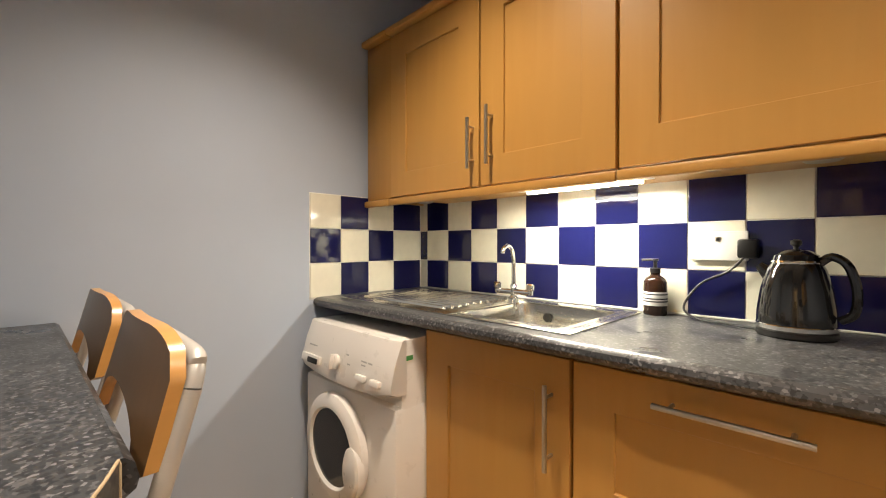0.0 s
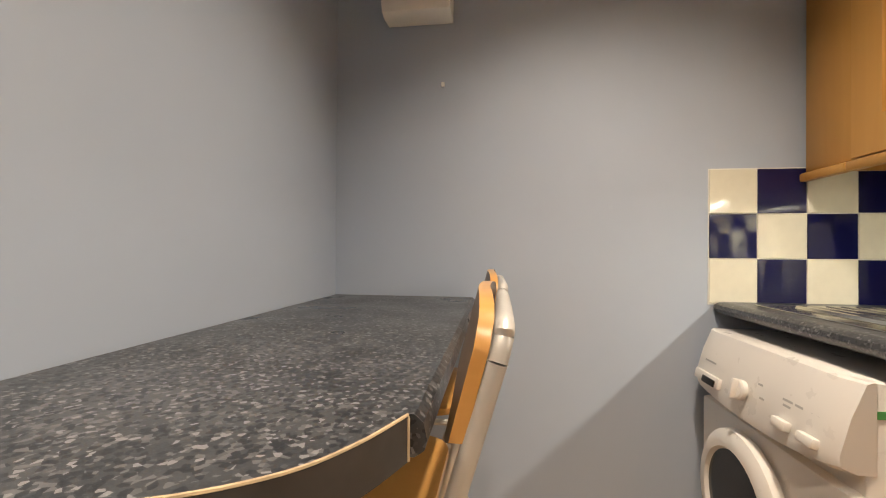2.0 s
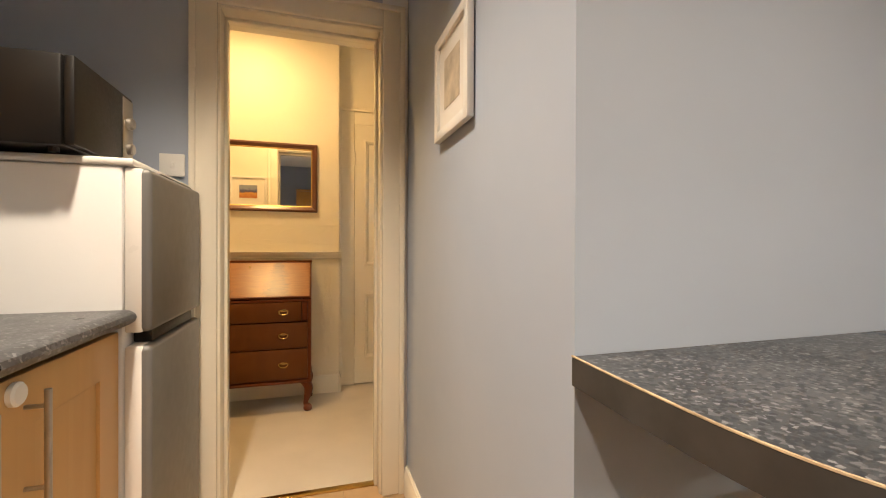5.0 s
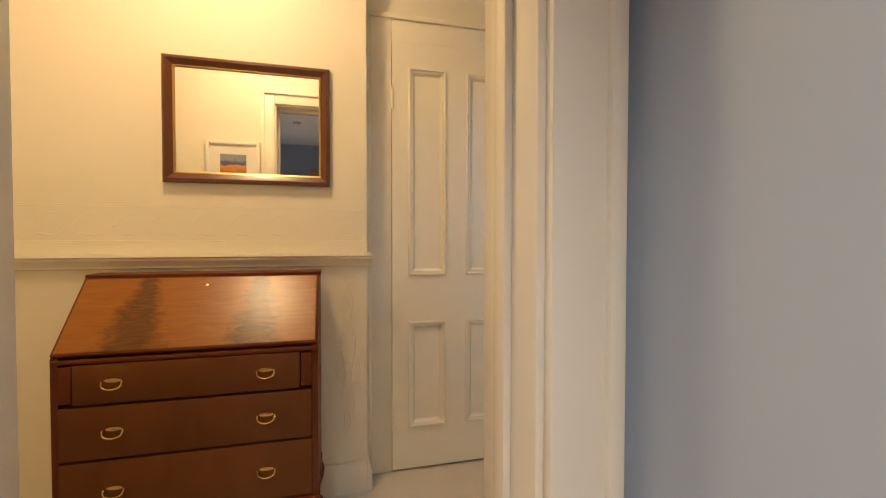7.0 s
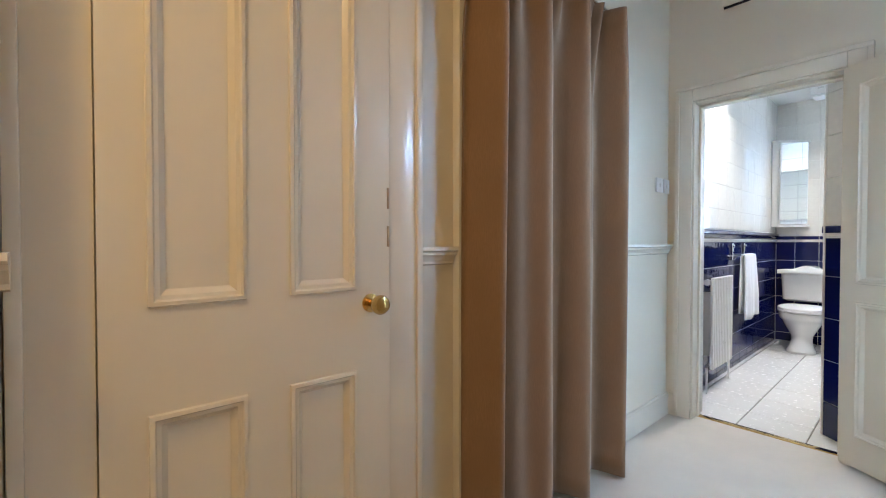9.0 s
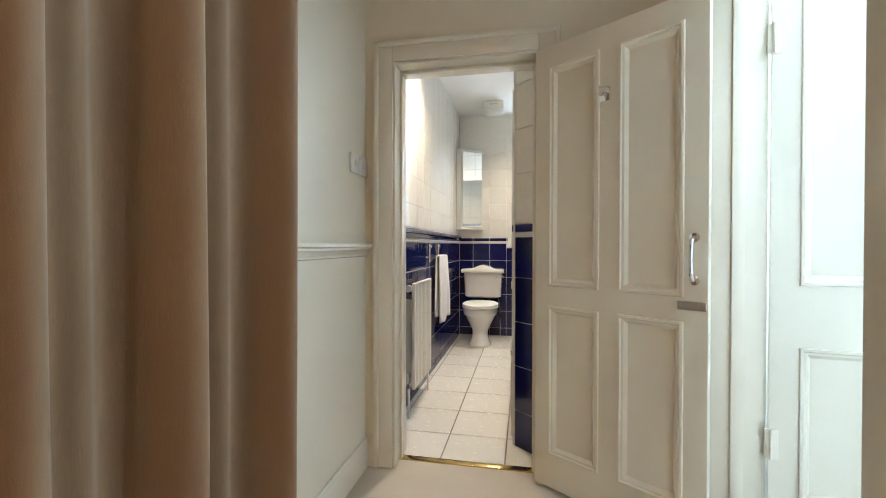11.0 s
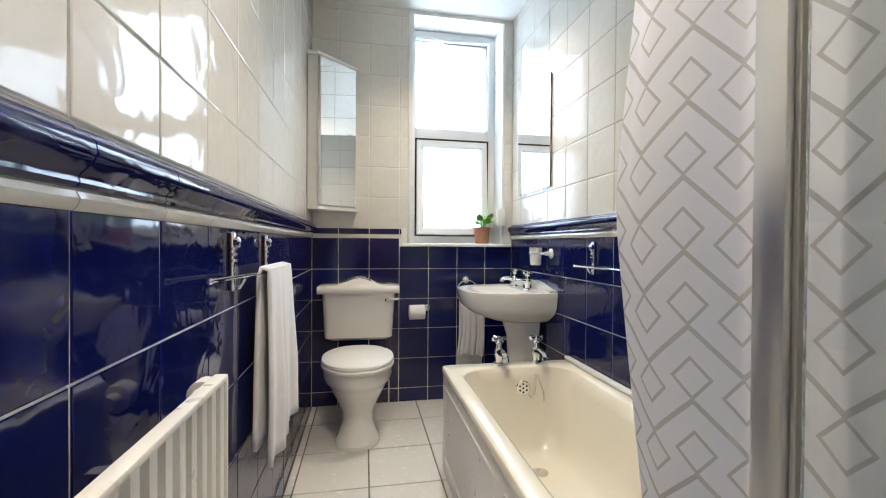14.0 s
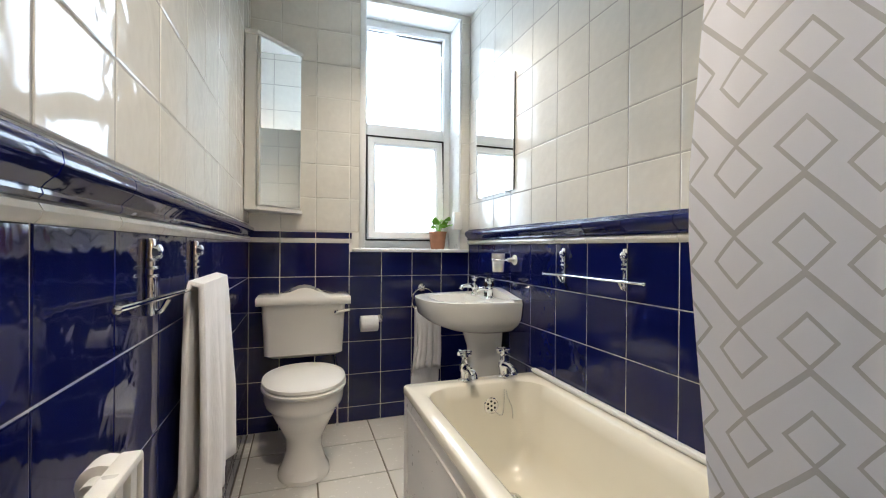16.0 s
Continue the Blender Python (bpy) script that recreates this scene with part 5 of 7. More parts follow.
# door curtain on its rod
dc = thing("door_curtain", -0.045, -4.625, 0.015, "heavy taupe door curtain hanging in deep folds", "curtain")


def drape(length, height, folds, amp, seed, n=160, rows=18, uv=False, lean=None, thick=0.004, phase=0.0):
    """A hanging cloth with deep uneven folds; unrolled length kept as UV."""
    rng = random.Random(seed)
    warps = [rng.uniform(-0.35, 0.35) for _ in range(8)]
    bm = fresh()
    lay = bm.loops.layers.uv.new("UVMap")
    flat = {}
    grid = []
    for j in range(rows + 1):
        v = j / rows
        line, run, last = [], 0.0, None
        for i in range(n + 1):
            s = i / n
            a = 2 * math.pi * folds * s + phase + sum(w * math.sin((k + 1) * 2.1 * s + k + 0.35 * (1 - v) * k) for k, w in enumerate(warps))
            deep = amp * (0.55 + 0.45 * (1 - v) ** 0.7) * (0.8 + 0.3 * math.sin(3.1 * s + seed))
            y = deep * (math.sin(a) + 0.22 * math.sin(2 * a + 0.5))
            x = -length / 2 + length * s + 0.25 * deep * math.cos(a)
            if lean:
                dx, dy = lean(s, v)
                x, y = x + dx, y + dy
            here = Vector((x, y, height * v))
            run += (Vector((x, y, 0)) - last).length if last is not None else 0
            last = Vector((x, y, 0))
            vert = bm.verts.new(here)
            flat[vert] = (run, height * v)
            line.append(vert)
        grid.append(line)
    for j in range(rows):
        for i in range(n):
            f = bm.faces.new((grid[j][i], grid[j][i + 1], grid[j + 1][i + 1], grid[j + 1][i]))
            for loop in f.loops:
                loop[lay].uv = flat[loop.vert]
    return bm


def thicken(ob, t):
    mod = ob.modifiers.new("cloth", "SOLIDIFY")
    mod.thickness, mod.offset = t, 0
    return ob




def pleated(length, height, peaks, depth, n=260, rows=26):
    """A heavy curtain: a few broad folds with narrow ridges, gathered into pinch pleats at its head."""
    rng = random.Random(4)
    sway = [rng.uniform(-1, 1) for _ in range(6)]
    bm = fresh()
    grid = []
    gap = (peaks[-1] - peaks[0]) / (len(peaks) - 1)
    for j in range(rows + 1):
        v = j / rows
        head = max(0.0, (v - 0.80) / 0.20) ** 1.5
        line = []
        for i in range(n + 1):
            q = i / n
            k = (q - peaks[0]) / gap + 0.05 * math.sin(2.2 * v + 5 * q) + 0.03 * sway[int(q * 5)] * (1 - v)
            near = abs(k - round(k)) * 2
            ridge = 1.0 * math.exp(-(near / 0.27) ** 2) - 0.42 + 0.22 * math.cos(math.pi * near)
            soft = 0.16 * math.sin(2 * math.pi * 2.7 * k + 1.2)
            pinch = math.cos(2 * math.pi * 3.0 * k)
            y = depth * ((1 - 0.6 * head) * (ridge + soft) + 0.42 * head * pinch)
            x = -length / 2 + length * q + 0.012 * math.sin(2 * math.pi * k)
            line.append(bm.verts.new((x, y, height * v + 0.012 * math.sin(2 * math.pi * k) * (1 - v))))
        grid.append(line)
    for g, h in zip(grid, grid[1:]):
        for i in range(n):
            bm.faces.new((g[i], g[i + 1], h[i + 1], h[i]))
    return bm


cl = part("cloth", pleated(0.935, 2.11, (0.042, 0.333, 0.625, 0.916), 0.085), TAUPE, dc, "", 60)
thicken(cl, 0.004)
rod = thing("curtain_rod", -0.14, -4.655, 2.15, "slim chrome curtain rod with end bracket", "curtain rod")
part("bar", tube(fresh(), [(0.53, 0, 0), (-0.53, 0, 0)], 0.009, 12), CHROME, rod)
for x in (-0.515, 0.51):
    part("bracket", tube(fresh(), [(x, 0, 0), (x, -0.074, 0)], 0.006, 8), CHROME, rod)
for k in range(12):
    part("glider_hook", tube(fresh(), smooth_path([(-0.45 + 0.08 * k, 0.012, 0.002), (-0.45 + 0.08 * k, 0.012, -0.02), (-0.45 + 0.08 * k, 0.004, -0.034)], 3), 0.002, 6), CHROME, rod)
bell = thing("door_chime", 0.45, -4.73, 2.02, "cream plastic door chime box on the wall", "chime", "", 180)
part("case", box(fresh(), -0.045, 0.045, -0.045, 0.0, 0.0, 0.15, 0.006), WHITE_PLASTIC, bell)
part("grille", box(fresh(), -0.02, 0.02, -0.047, -0.044, 0.012, 0.035, 0.001), APPLIANCE_GREY, bell)


def switch(x, y, z, turn, label, w=0.086, rockers=(0.0,)):
    s = thing("light_switch", x, y, z, label, "switch", "", turn)
    part("plate", box(fresh(), -w / 2, w / 2, -0.010, 0.0, -0.043, 0.043, 0.003), WHITE_PLASTIC, s)
    for r in rockers:
        part("rocker", box(fresh(), r - 0.006, r + 0.006, -0.015, -0.009, -0.012, 0.012, 0.002), WHITE_PLASTIC, s)
    return s


switch(-1.272, -4.728, 1.418, 180, "white light switch by the bathroom door", 0.09)
switch(-1.372, -4.728, 1.418, 180, "white fan isolator switch by the bathroom door", 0.086)
switch(-0.155, -3.362, 1.43, 0, "white dimmer switch on the hall wall", 0.086, ())
dm = thing("dimmer_knob", -0.165, -3.372, 1.42, "white round dimmer knob on the switch plate", "knob")
part("knob", lathe(fresh(), [(0.014, 0), (0.014, 0.012), (0.010, 0.016), (0.003, 0.016)], n=18), WHITE_PLASTIC, dm, "", 35, pose(0, 0, 0, 90, 0, 0))
hatch = thing("wall_hatch", -1.42, -4.10, 2.40, "cream painted hatch panel over the bathroom door", "hatch", "", 90)
part("panel", box(fresh(), -0.34, 0.34, -0.016, 0.0, 0.012, 0.30, 0.003), CREAM_PAINT, hatch)
# black bar standing in for the shade line below the panel
part("shade_strip", box(fresh(), -0.335, 0.335, -0.010, 0.0, 0.0, 0.010), BLACK, hatch, "black strip painted in as the shade under the panel")


# ---- bathroom ----
# window: white plastic frame with a fixed upper light and a tilted lower sash
window_1 = new("window_1")
window_1.matrix_world = pose(-4.66, -3.795, 1.045, 0, 0, -90)
tagged(window_1, "white plastic bathroom window with frosted panes, lower sash ajar", "window", "", "structure")
# local: x along world -y, face towards local +y = world +x
hw = 0.318


def win_frame(bm, x0, x1, z0, z1, b, y0, y1):
    loops = [[(x0 + d, y, z0 + d), (x1 - d, y, z0 + d), (x1 - d, y, z1 - d), (x0 + d, y, z1 - d)] for d, y in ((0, y0), (0, y1 - 0.004), (0.004, y1), (b - 0.012, y1), (b, y1 - 0.012), (b, y0))]
    return ring_loft(bm, loops + [loops[0]], False)


part("window_frame", win_frame(fresh(), -hw, hw, 0.0, 1.498, 0.058, -0.03, 0.035), PVC, window_1)
part("transom", box(fresh(), -hw + 0.058, hw - 0.058, -0.03, 0.034, 0.735, 0.815, 0.004), PVC, window_1)
part("gasket", win_frame(fresh(), -hw + 0.056, hw - 0.056, 0.813, 1.442, 0.006, -0.004, 0.004), BLACK, window_1, "dark rubber gasket")
gl = part("upper_pane", box(fresh(), -hw + 0.050, hw - 0.050, -0.006, 0.0, 0.80, 1.445), FROSTED, window_1, "frosted fixed pane", 0)
gl.visible_shadow = False
sash = part("sash", win_frame(fresh(), -hw + 0.062, hw - 0.062, -0.672, -0.002, 0.050, -0.02, 0.03), PVC, window_1, "tilted opening sash", 35, pose(0, 0.004, 0.732, 5.0, 0, 0))
part("sash_outline", win_frame(fresh(), -hw + 0.056, hw - 0.056, 0.056, 0.737, 0.007, -0.02, 0.036), BLACK, window_1, "thin black frame round the sash")
gl = part("lower_pane", box(fresh(), -hw + 0.105, hw - 0.105, -0.004, 0.002, -0.628, -0.046), FROSTED, sash, "frosted opening pane", 0)
gl.visible_shadow = False
part("stay", tube(fresh(), smooth_path([(0.0, 0.03, 0.065), (0.0, 0.06, 0.07), (-0.03, 0.075, 0.12), (-0.045, 0.07, 0.16)], 4), 0.004, 8), CHROME, window_1, "chrome window stay")
part("stay_base", box(fresh(), -0.05, 0.05, 0.03, 0.05, 0.058, 0.066, 0.002), CHROME, window_1)
part("window_sill", box(fresh(), -0.372, 0.372, 0.03, 0.262, -0.022, -0.003, 0.004), PVC, window_1, "white window board")
part("reveal_board", box(fresh(), -0.319, -0.311, 0.036, 0.224, -0.002, 1.498), PVC, window_1)
part("window_trim", box(fresh(), 0.300, 0.335, 0.218, 0.236, 0.0, 1.500, 0.003), PVC, window_1)
backdrop = box(fresh(), -6.3, -6.25, -7.5, 0.0, -1.0, 6.0)
structure("backdrop", backdrop, SKY_GLOW, "bright overcast sky beyond the frosted window", "sky")

# toilet
wc = thing("toilet", -4.43, -4.44, 0.0, "white china close-coupled toilet with closed lid", "toilet", "", -90)
# local: x along world -y... face towards local +y = world +x


def oval(cx, cy, rx, ry_front, ry_back, z, n=32, square=2.0):
    pts = []
    for k in range(n):
        a = 2 * math.pi * k / n
        c, s = math.cos(a), math.sin(a)
        p = 2.0 / square
        pts.append((cx + rx * math.copysign(abs(c) ** p, c), cy + (ry_front if s > 0 else ry_back) * math.copysign(abs(s) ** p, s), z))
    return pts


bm = fresh()
ring_loft(bm, [oval(0, 0.50, 0.115, 0.13, 0.20, 0.0), oval(0, 0.50, 0.115, 0.13, 0.20, 0.02), oval(0, 0.49, 0.098, 0.112, 0.19, 0.045), oval(0, 0.47, 0.080, 0.095, 0.18, 0.11), oval(0, 0.46, 0.085, 0.100, 0.18, 0.16),
               oval(0, 0.45, 0.115, 0.15, 0.20, 0.22), oval(0, 0.445, 0.146, 0.195, 0.22, 0.28), oval(0, 0.44, 0.158, 0.212, 0.23, 0.308), oval(0, 0.44, 0.176, 0.234, 0.25, 0.322), oval(0, 0.44, 0.182, 0.241, 0.255, 0.345), oval(0, 0.44, 0.183, 0.243, 0.255, 0.372), oval(0, 0.44, 0.183, 0.243, 0.255, 0.388), oval(0, 0.44, 0.176, 0.236, 0.25, 0.394)])
part("pan", bm, CERAMIC, wc, "", 45)
bm = fresh()
ring_loft(bm, [oval(0, 0.445, 0.188, 0.252, 0.215, 0.396, 36, 2.2), oval(0, 0.445, 0.192, 0.256, 0.218, 0.402, 36, 2.2), oval(0, 0.445, 0.192, 0.256, 0.218, 0.412, 36, 2.2), oval(0, 0.445, 0.186, 0.25, 0.214, 0.417, 36, 2.2)])
part("seat", bm, WHITE_PLASTIC, wc, "", 45)
bm = fresh()
ring_loft(bm, [oval(0, 0.442, 0.188, 0.251, 0.214, 0.419, 36, 2.2), oval(0, 0.442, 0.191, 0.254, 0.216, 0.425, 36, 2.2), oval(0, 0.442, 0.188, 0.25, 0.213, 0.436, 36, 2.2), oval(0, 0.442, 0.172, 0.232, 0.2, 0.443, 36, 2.2), oval(0, 0.442, 0.09, 0.12, 0.11, 0.448, 36, 2.2)])
part("lid", bm, WHITE_PLASTIC, wc, "closed white lid", 45)
bm = fresh()
rows = []
for z, w2, d0, d1 in ((0.460, 0.172, 0.03, 0.19), (0.478, 0.200, 0.012, 0.212), (0.60, 0.205, 0.010, 0.220), (0.72, 0.212, 0.010, 0.224), (0.742, 0.212, 0.010, 0.224)):
    rows.append([(x, y, z) for x, y in rounded(-w2, w2, d0, d1, 0.03, 4)])
part("cistern", ring_loft(bm, rows), CERAMIC, wc, "", 40)
bm = fresh()
n = 15
rings = []
for k in range(n):
    s = -1 + 2 * k / (n - 1)
    rise = 0.045 * (0.5 + 0.5 * math.cos(math.pi * min(1, abs(s) / 0.62))) + (0.0 if abs(s) < 0.999 else -0.004)
    rings.append([(0.238 * s, y, z) for y, z in ((0.006, 0.744), (0.242, 0.744), (0.246, 0.752), (0.246, 0.772), (0.238, 0.785), (0.225, 0.789 + rise), (0.02, 0.789 + rise), (0.006, 0.785))])
part("cistern_lid", ring_loft(bm, rings), CERAMIC, wc, "shaped china cistern lid", 40)
part("flush_rose", lathe(fresh(), [(0.013, 0), (0.013, 0.006), (0.006, 0.012)], n=16), CHROME, wc, "", 35, pose(-0.165, 0.222, 0.70, -90, 0, 0))
part("flush_lever", tube(fresh(), [(-0.165, 0.236, 0.70), (-0.20, 0.244, 0.708), (-0.232, 0.244, 0.712)], 0.007, 10), WHITE_PLASTIC, wc, "white flush lever")
for s in (-1, 1):
    part("seat_hinge", tube(fresh(), [(0.075 * s - 0.015, 0.235, 0.425), (0.075 * s + 0.015, 0.235, 0.425)], 0.010, 10), WHITE_PLASTIC, wc)
part("supply_pipe", tube(fresh(), smooth_path([(-0.17, 0.05, 0.44), (-0.185, 0.05, 0.30), (-0.19, 0.03, 0.0)], 4), 0.007, 8), CHROME, wc)

# basin
bs = thing("wash_basin", -3.985, -3.415, 0.0, "white china pedestal wash basin with two chrome taps", "basin", "", 0)
# backs onto the wall at local y = 0, faces -y


def dee(rx, d, z, sq=3.3, n=40, back=0.003):
    pts = []
    for k in range(n):
        a = 2 * math.pi * k / n
        c, s = math.cos(a), math.sin(a)
        p = 2.0 / sq
        x = rx * math.copysign(abs(c) ** p, c)
        y = -d * abs(s) ** p if s < 0 else -back - 0.001
        if s >= 0:
            x = rx * math.copysign(abs(c) ** 0.6, c)
        pts.append((x, min(y, -back), z))
    return pts


bm = fresh()
ring_loft(bm, [dee(0.10, 0.20, 0.60), dee(0.17, 0.31, 0.625), dee(0.235, 0.405, 0.665), dee(0.262, 0.445, 0.70), dee(0.270, 0.455, 0.745), dee(0.275, 0.462, 0.775), dee(0.272, 0.46, 0.785),
               [(x * 0.95, y * 0.95 - 0.012, 0.788) for x, y, z in dee(0.270, 0.455, 0)],
               [(x * 0.74, y * 0.60 - 0.115, 0.782) for x, y, z in dee(0.270, 0.455, 0)],
               [(x * 0.66, y * 0.52 - 0.125, 0.735) for x, y, z in dee(0.270, 0.455, 0)],
               [(x * 0.45, y * 0.36 - 0.15, 0.675) for x, y, z in dee(0.270, 0.455, 0)],
               [(x * 0.12, y * 0.10 - 0.21, 0.662) for x, y, z in dee(0.270, 0.455, 0)]])
part("bowl", bm, CERAMIC, bs, "", 45)
bm = fresh()
n = 13
ring_loft(bm, [[(0.265 * s, y, z) for y, z in ((-0.002, 0.77), (-0.045, 0.77), (-0.045, 0.797 + 0.038 * math.cos(math.pi * s / 2) ** 1.5), (-0.002, 0.797 + 0.038 * math.cos(math.pi * s / 2) ** 1.5))] for s in np.linspace(-1, 1, n)])
part("upstand", bm, CERAMIC, bs, "raised shaped back edge")
bm = fresh()
ring_loft(bm, [[(x, y - 0.02, z) for x, y, z in (dee(0.10 * k, 0.19 * k, z, 2.3))] for k, z in ((1.15, 0.0), (1.1, 0.03), (0.86, 0.10), (0.80, 0.35), (0.86, 0.52), (1.0, 0.60), (1.05, 0.63))])
part("pedestal", bm, CERAMIC, bs, "", 45)
part("waste", lathe(fresh(), [(0.02, 0.664), (0.02, 0.667), (0.004, 0.666)], 0, -0.24, 0, 16), CHROME, bs)
part("overflow_slot", box(fresh(), -0.02, 0.02, -0.128, -0.120, 0.735, 0.745, 0.002), BLACK, bs)


def pillar_tap(name, parent, x, y, z, aim, k=1.0):
    """Traditional pillar tap with a cross head; aim: the spout's way in plan, degrees."""
    t = part(name, lathe(fresh(), [(0.022, 0), (0.022, 0.006), (0.013, 0.012), (0.013, 0.03), (0.017, 0.036), (0.017, 0.055), (0.011, 0.062), (0.010, 0.078), (0.014, 0.084), (0.008, 0.096)], n=16), CHROME, parent, "chrome pillar tap with cross head", 35, pose(x, y, z, 0, 0, aim) @ Matrix.Scale(k, 4))
    part("spout", tube(fresh(), smooth_path([(0, 0, 0.045), (0.04, 0, 0.052), (0.075, 0, 0.046), (0.085, 0, 0.030)], 4), 0.011, 10, True, 0, [0.013] * 5 + [0.011] * 4 + [0.012] * 4), CHROME, t)
    bm = fresh()
    for a in (20, 110, 200, 290):
        c, s = math.cos(radians(a)), math.sin(radians(a))
        tube(bm, [(0.004 * c, 0.004 * s, 0.097), (0.028 * c, 0.028 * s, 0.097)], 0.005, 8, True, 0, [0.0045, 0.007])
    lathe(bm, [(0.009, 0.090), (0.010, 0.098), (0.008, 0.106), (0.003, 0.107)], n=14)
    part("cross_head", bm, CHROME, t)
    return t


pillar_tap("tap", bs, -0.105, -0.10, 0.786, -90)
pillar_tap("tap", bs, 0.095, -0.10, 0.786, -90)
pump_bottle(-3.985, -3.475, 0.787, 0.027, 0.10, "dark pump soap bottle with pale green label on the basin", LABEL_GREEN)

# bath
ba = thing("bathtub", -2.71, -3.74, 0.0, "ivory white bathtub with moulded side panel", "bathtub")
X0, X1, Y0, Y1, ZB = -3.585 + 2.71, -1.84 + 2.71, -4.055 + 3.74, -3.42 + 3.74, 0.478
bm = fresh()
def tub_ring(i, z, r, end=0.0):
    return [(x, y, z) for x, y in rounded(X0 + i + 0.02 * (i > 0.05) + end, X1 - i, Y0 + i, Y1 - i, r, 6)]
ring_loft(bm, [tub_ring(0, ZB - 0.030, 0.02), tub_ring(0, ZB - 0.004, 0.02), tub_ring(0.004, ZB, 0.02), tub_ring(0.055, ZB, 0.09), tub_ring(0.066, ZB - 0.006, 0.10), tub_ring(0.078, ZB - 0.06, 0.11), tub_ring(0.095, 0.22, 0.12), tub_ring(0.125, 0.13, 0.13), tub_ring(0.18, 0.098, 0.11), tub_ring(0.26, 0.095, 0.05)], False)
f = bm.faces.new([bm.verts.new(p) for p in tub_ring(0.26, 0.095, 0.05)])
part("tub", bm, ACRYLIC, ba, "", 50)
bm = fresh()
box(bm, X0 + 0.006, X1 - 0.002, Y0 + 0.006, Y0 + 0.018, 0.004, ZB - 0.028, 0.002)
part("side_panel", bm, APPLIANCE, ba, "white bath panel with raised mouldings")
for x0, x1 in ((X0 + 0.06, X0 + 0.80), (X0 + 0.88, X1 - 0.06)):
    bm = fresh()
    loops = [[(x0 + d, y, 0.07 + d), (x1 - d, y, 0.07 + d), (x1 - d, y, 0.40 - d), (x0 + d, y, 0.40 - d)] for d, y in ((0, Y0 + 0.0065), (0.003, Y0 + 0.001), (0.012, Y0 + 0.001), (0.018, Y0 + 0.0065))]
    part("panel_moulding", ring_loft(bm, loops, False), APPLIANCE, ba)
part("end_panel", box(fresh(), X0 + 0.006, X0 + 0.018, Y0 + 0.019, Y1 - 0.003, 0.004, ZB - 0.028, 0.002), APPLIANCE, ba)
part("sealing_trim", box(fresh(), X0 + 0.0, X1 - 0.002, Y1 - 0.026, Y1 + 0.003, ZB + 0.001, ZB + 0.020, 0.008), WHITE_PLASTIC, ba, "white sealing strip along the wall")
pillar_tap("tap", ba, -3.552 + 2.71, -3.79 + 3.74, ZB, 0, 1.25)
pillar_tap("tap", ba, -3.552 + 2.71, -3.605 + 3.74, ZB, 0, 1.25)
bm = fresh()
lathe(bm, [(0.033, 0), (0.034, 0.004), (0.030, 0.007), (0.004, 0.007)], n=24)
ov = part("overflow", bm, CHROME, ba, "chrome overflow rose", 35, pose(X0 + 0.098, -3.695 + 3.74, 0.385, 0, 84, 0))
for k in range(7):
    a = 2 * math.pi * k / 6
    r = 0.018 if k < 6 else 0.0
    part("hole", lathe(fresh(), [(0.005, 0.0072), (0.005, 0.0078)], r * math.cos(a), r * math.sin(a), 0, 10), BLACK, ov)
part("drain", lathe(fresh(), [(0.034, 0.0955), (0.034, 0.099), (0.022, 0.100), (0.02, 0.097), (0.003, 0.097)], -3.30 + 2.71, -3.69 + 3.74, 0, 24), CHROME, ba, "chrome bath waste")
chain = smooth_path([(X0 + 0.045, -3.605 + 3.74, ZB + 0.03), (X0 + 0.098, -3.62 + 3.74, ZB - 0.05), (X0 + 0.108, -3.60 + 3.74, 0.37), (X0 + 0.112, -3.598 + 3.74, 0.325)], 10)
chain2 = smooth_path([(X0 + 0.105, -3.685 + 3.74, 0.365), (X0 + 0.115, -3.655 + 3.74, 0.345), (X0 + 0.108, -3.64 + 3.74, 0.37), (X0 + 0.098, -3.632 + 3.74, ZB - 0.045), (X0 + 0.05, -3.61 + 3.74, ZB + 0.025)], 8)
bm = fresh()
for p in chain + chain2:
    bmesh.ops.create_icosphere(bm, subdivisions=1, radius=0.0034, matrix=Matrix.Translation(p))
bead = part("ball_chain", bm, CHROME, ba, "chrome ball chain of the plug")
bead["kind"] = "stuff"

# shower screen, rail and curtain
sc = thing("shower_screen", -1.93, -4.031, 0.482, "narrow clear glass shower screen in chrome profiles", "shower screen")
part("wall_profile", box(fresh(), 0.062, 0.094, -0.016, 0.016, 0.0, 1.42, 0.003), SATIN, sc)
part("edge_profile", box(fresh(), -0.095, -0.062, -0.014, 0.014, 0.0, 1.42, 0.004), SATIN, sc)
part("edge_seal", box(fresh(), -0.0618, -0.056, -0.006, 0.006, 0.0, 1.42, 0.001), APPLIANCE_GREY, sc, "grey rubber seal")
gl = part("glass_pane", box(fresh(), -0.0535, 0.0615, -0.003, 0.003, 0.002, 1.418), CLEAR, sc, "clear glass pane", 0)
gl.visible_shadow = False
part("bottom_seal", box(fresh(), -0.0535, 0.0615, -0.005, 0.005, -0.003, 0.0015), BLACK, sc)
rl = thing("shower_rail", -2.25, -3.985, 2.06, "bent chrome shower curtain rail", "rail")
part("bar", tube(fresh(), [(0.413, 0, 0)] + smooth_path([(-0.30, 0, 0), (-0.40, 0.02, 0), (-0.45, 0.09, 0), (-0.46, 0.20, 0)], 6) + [(-0.46, 0.566, 0)], 0.011, 12), CHROME, rl)
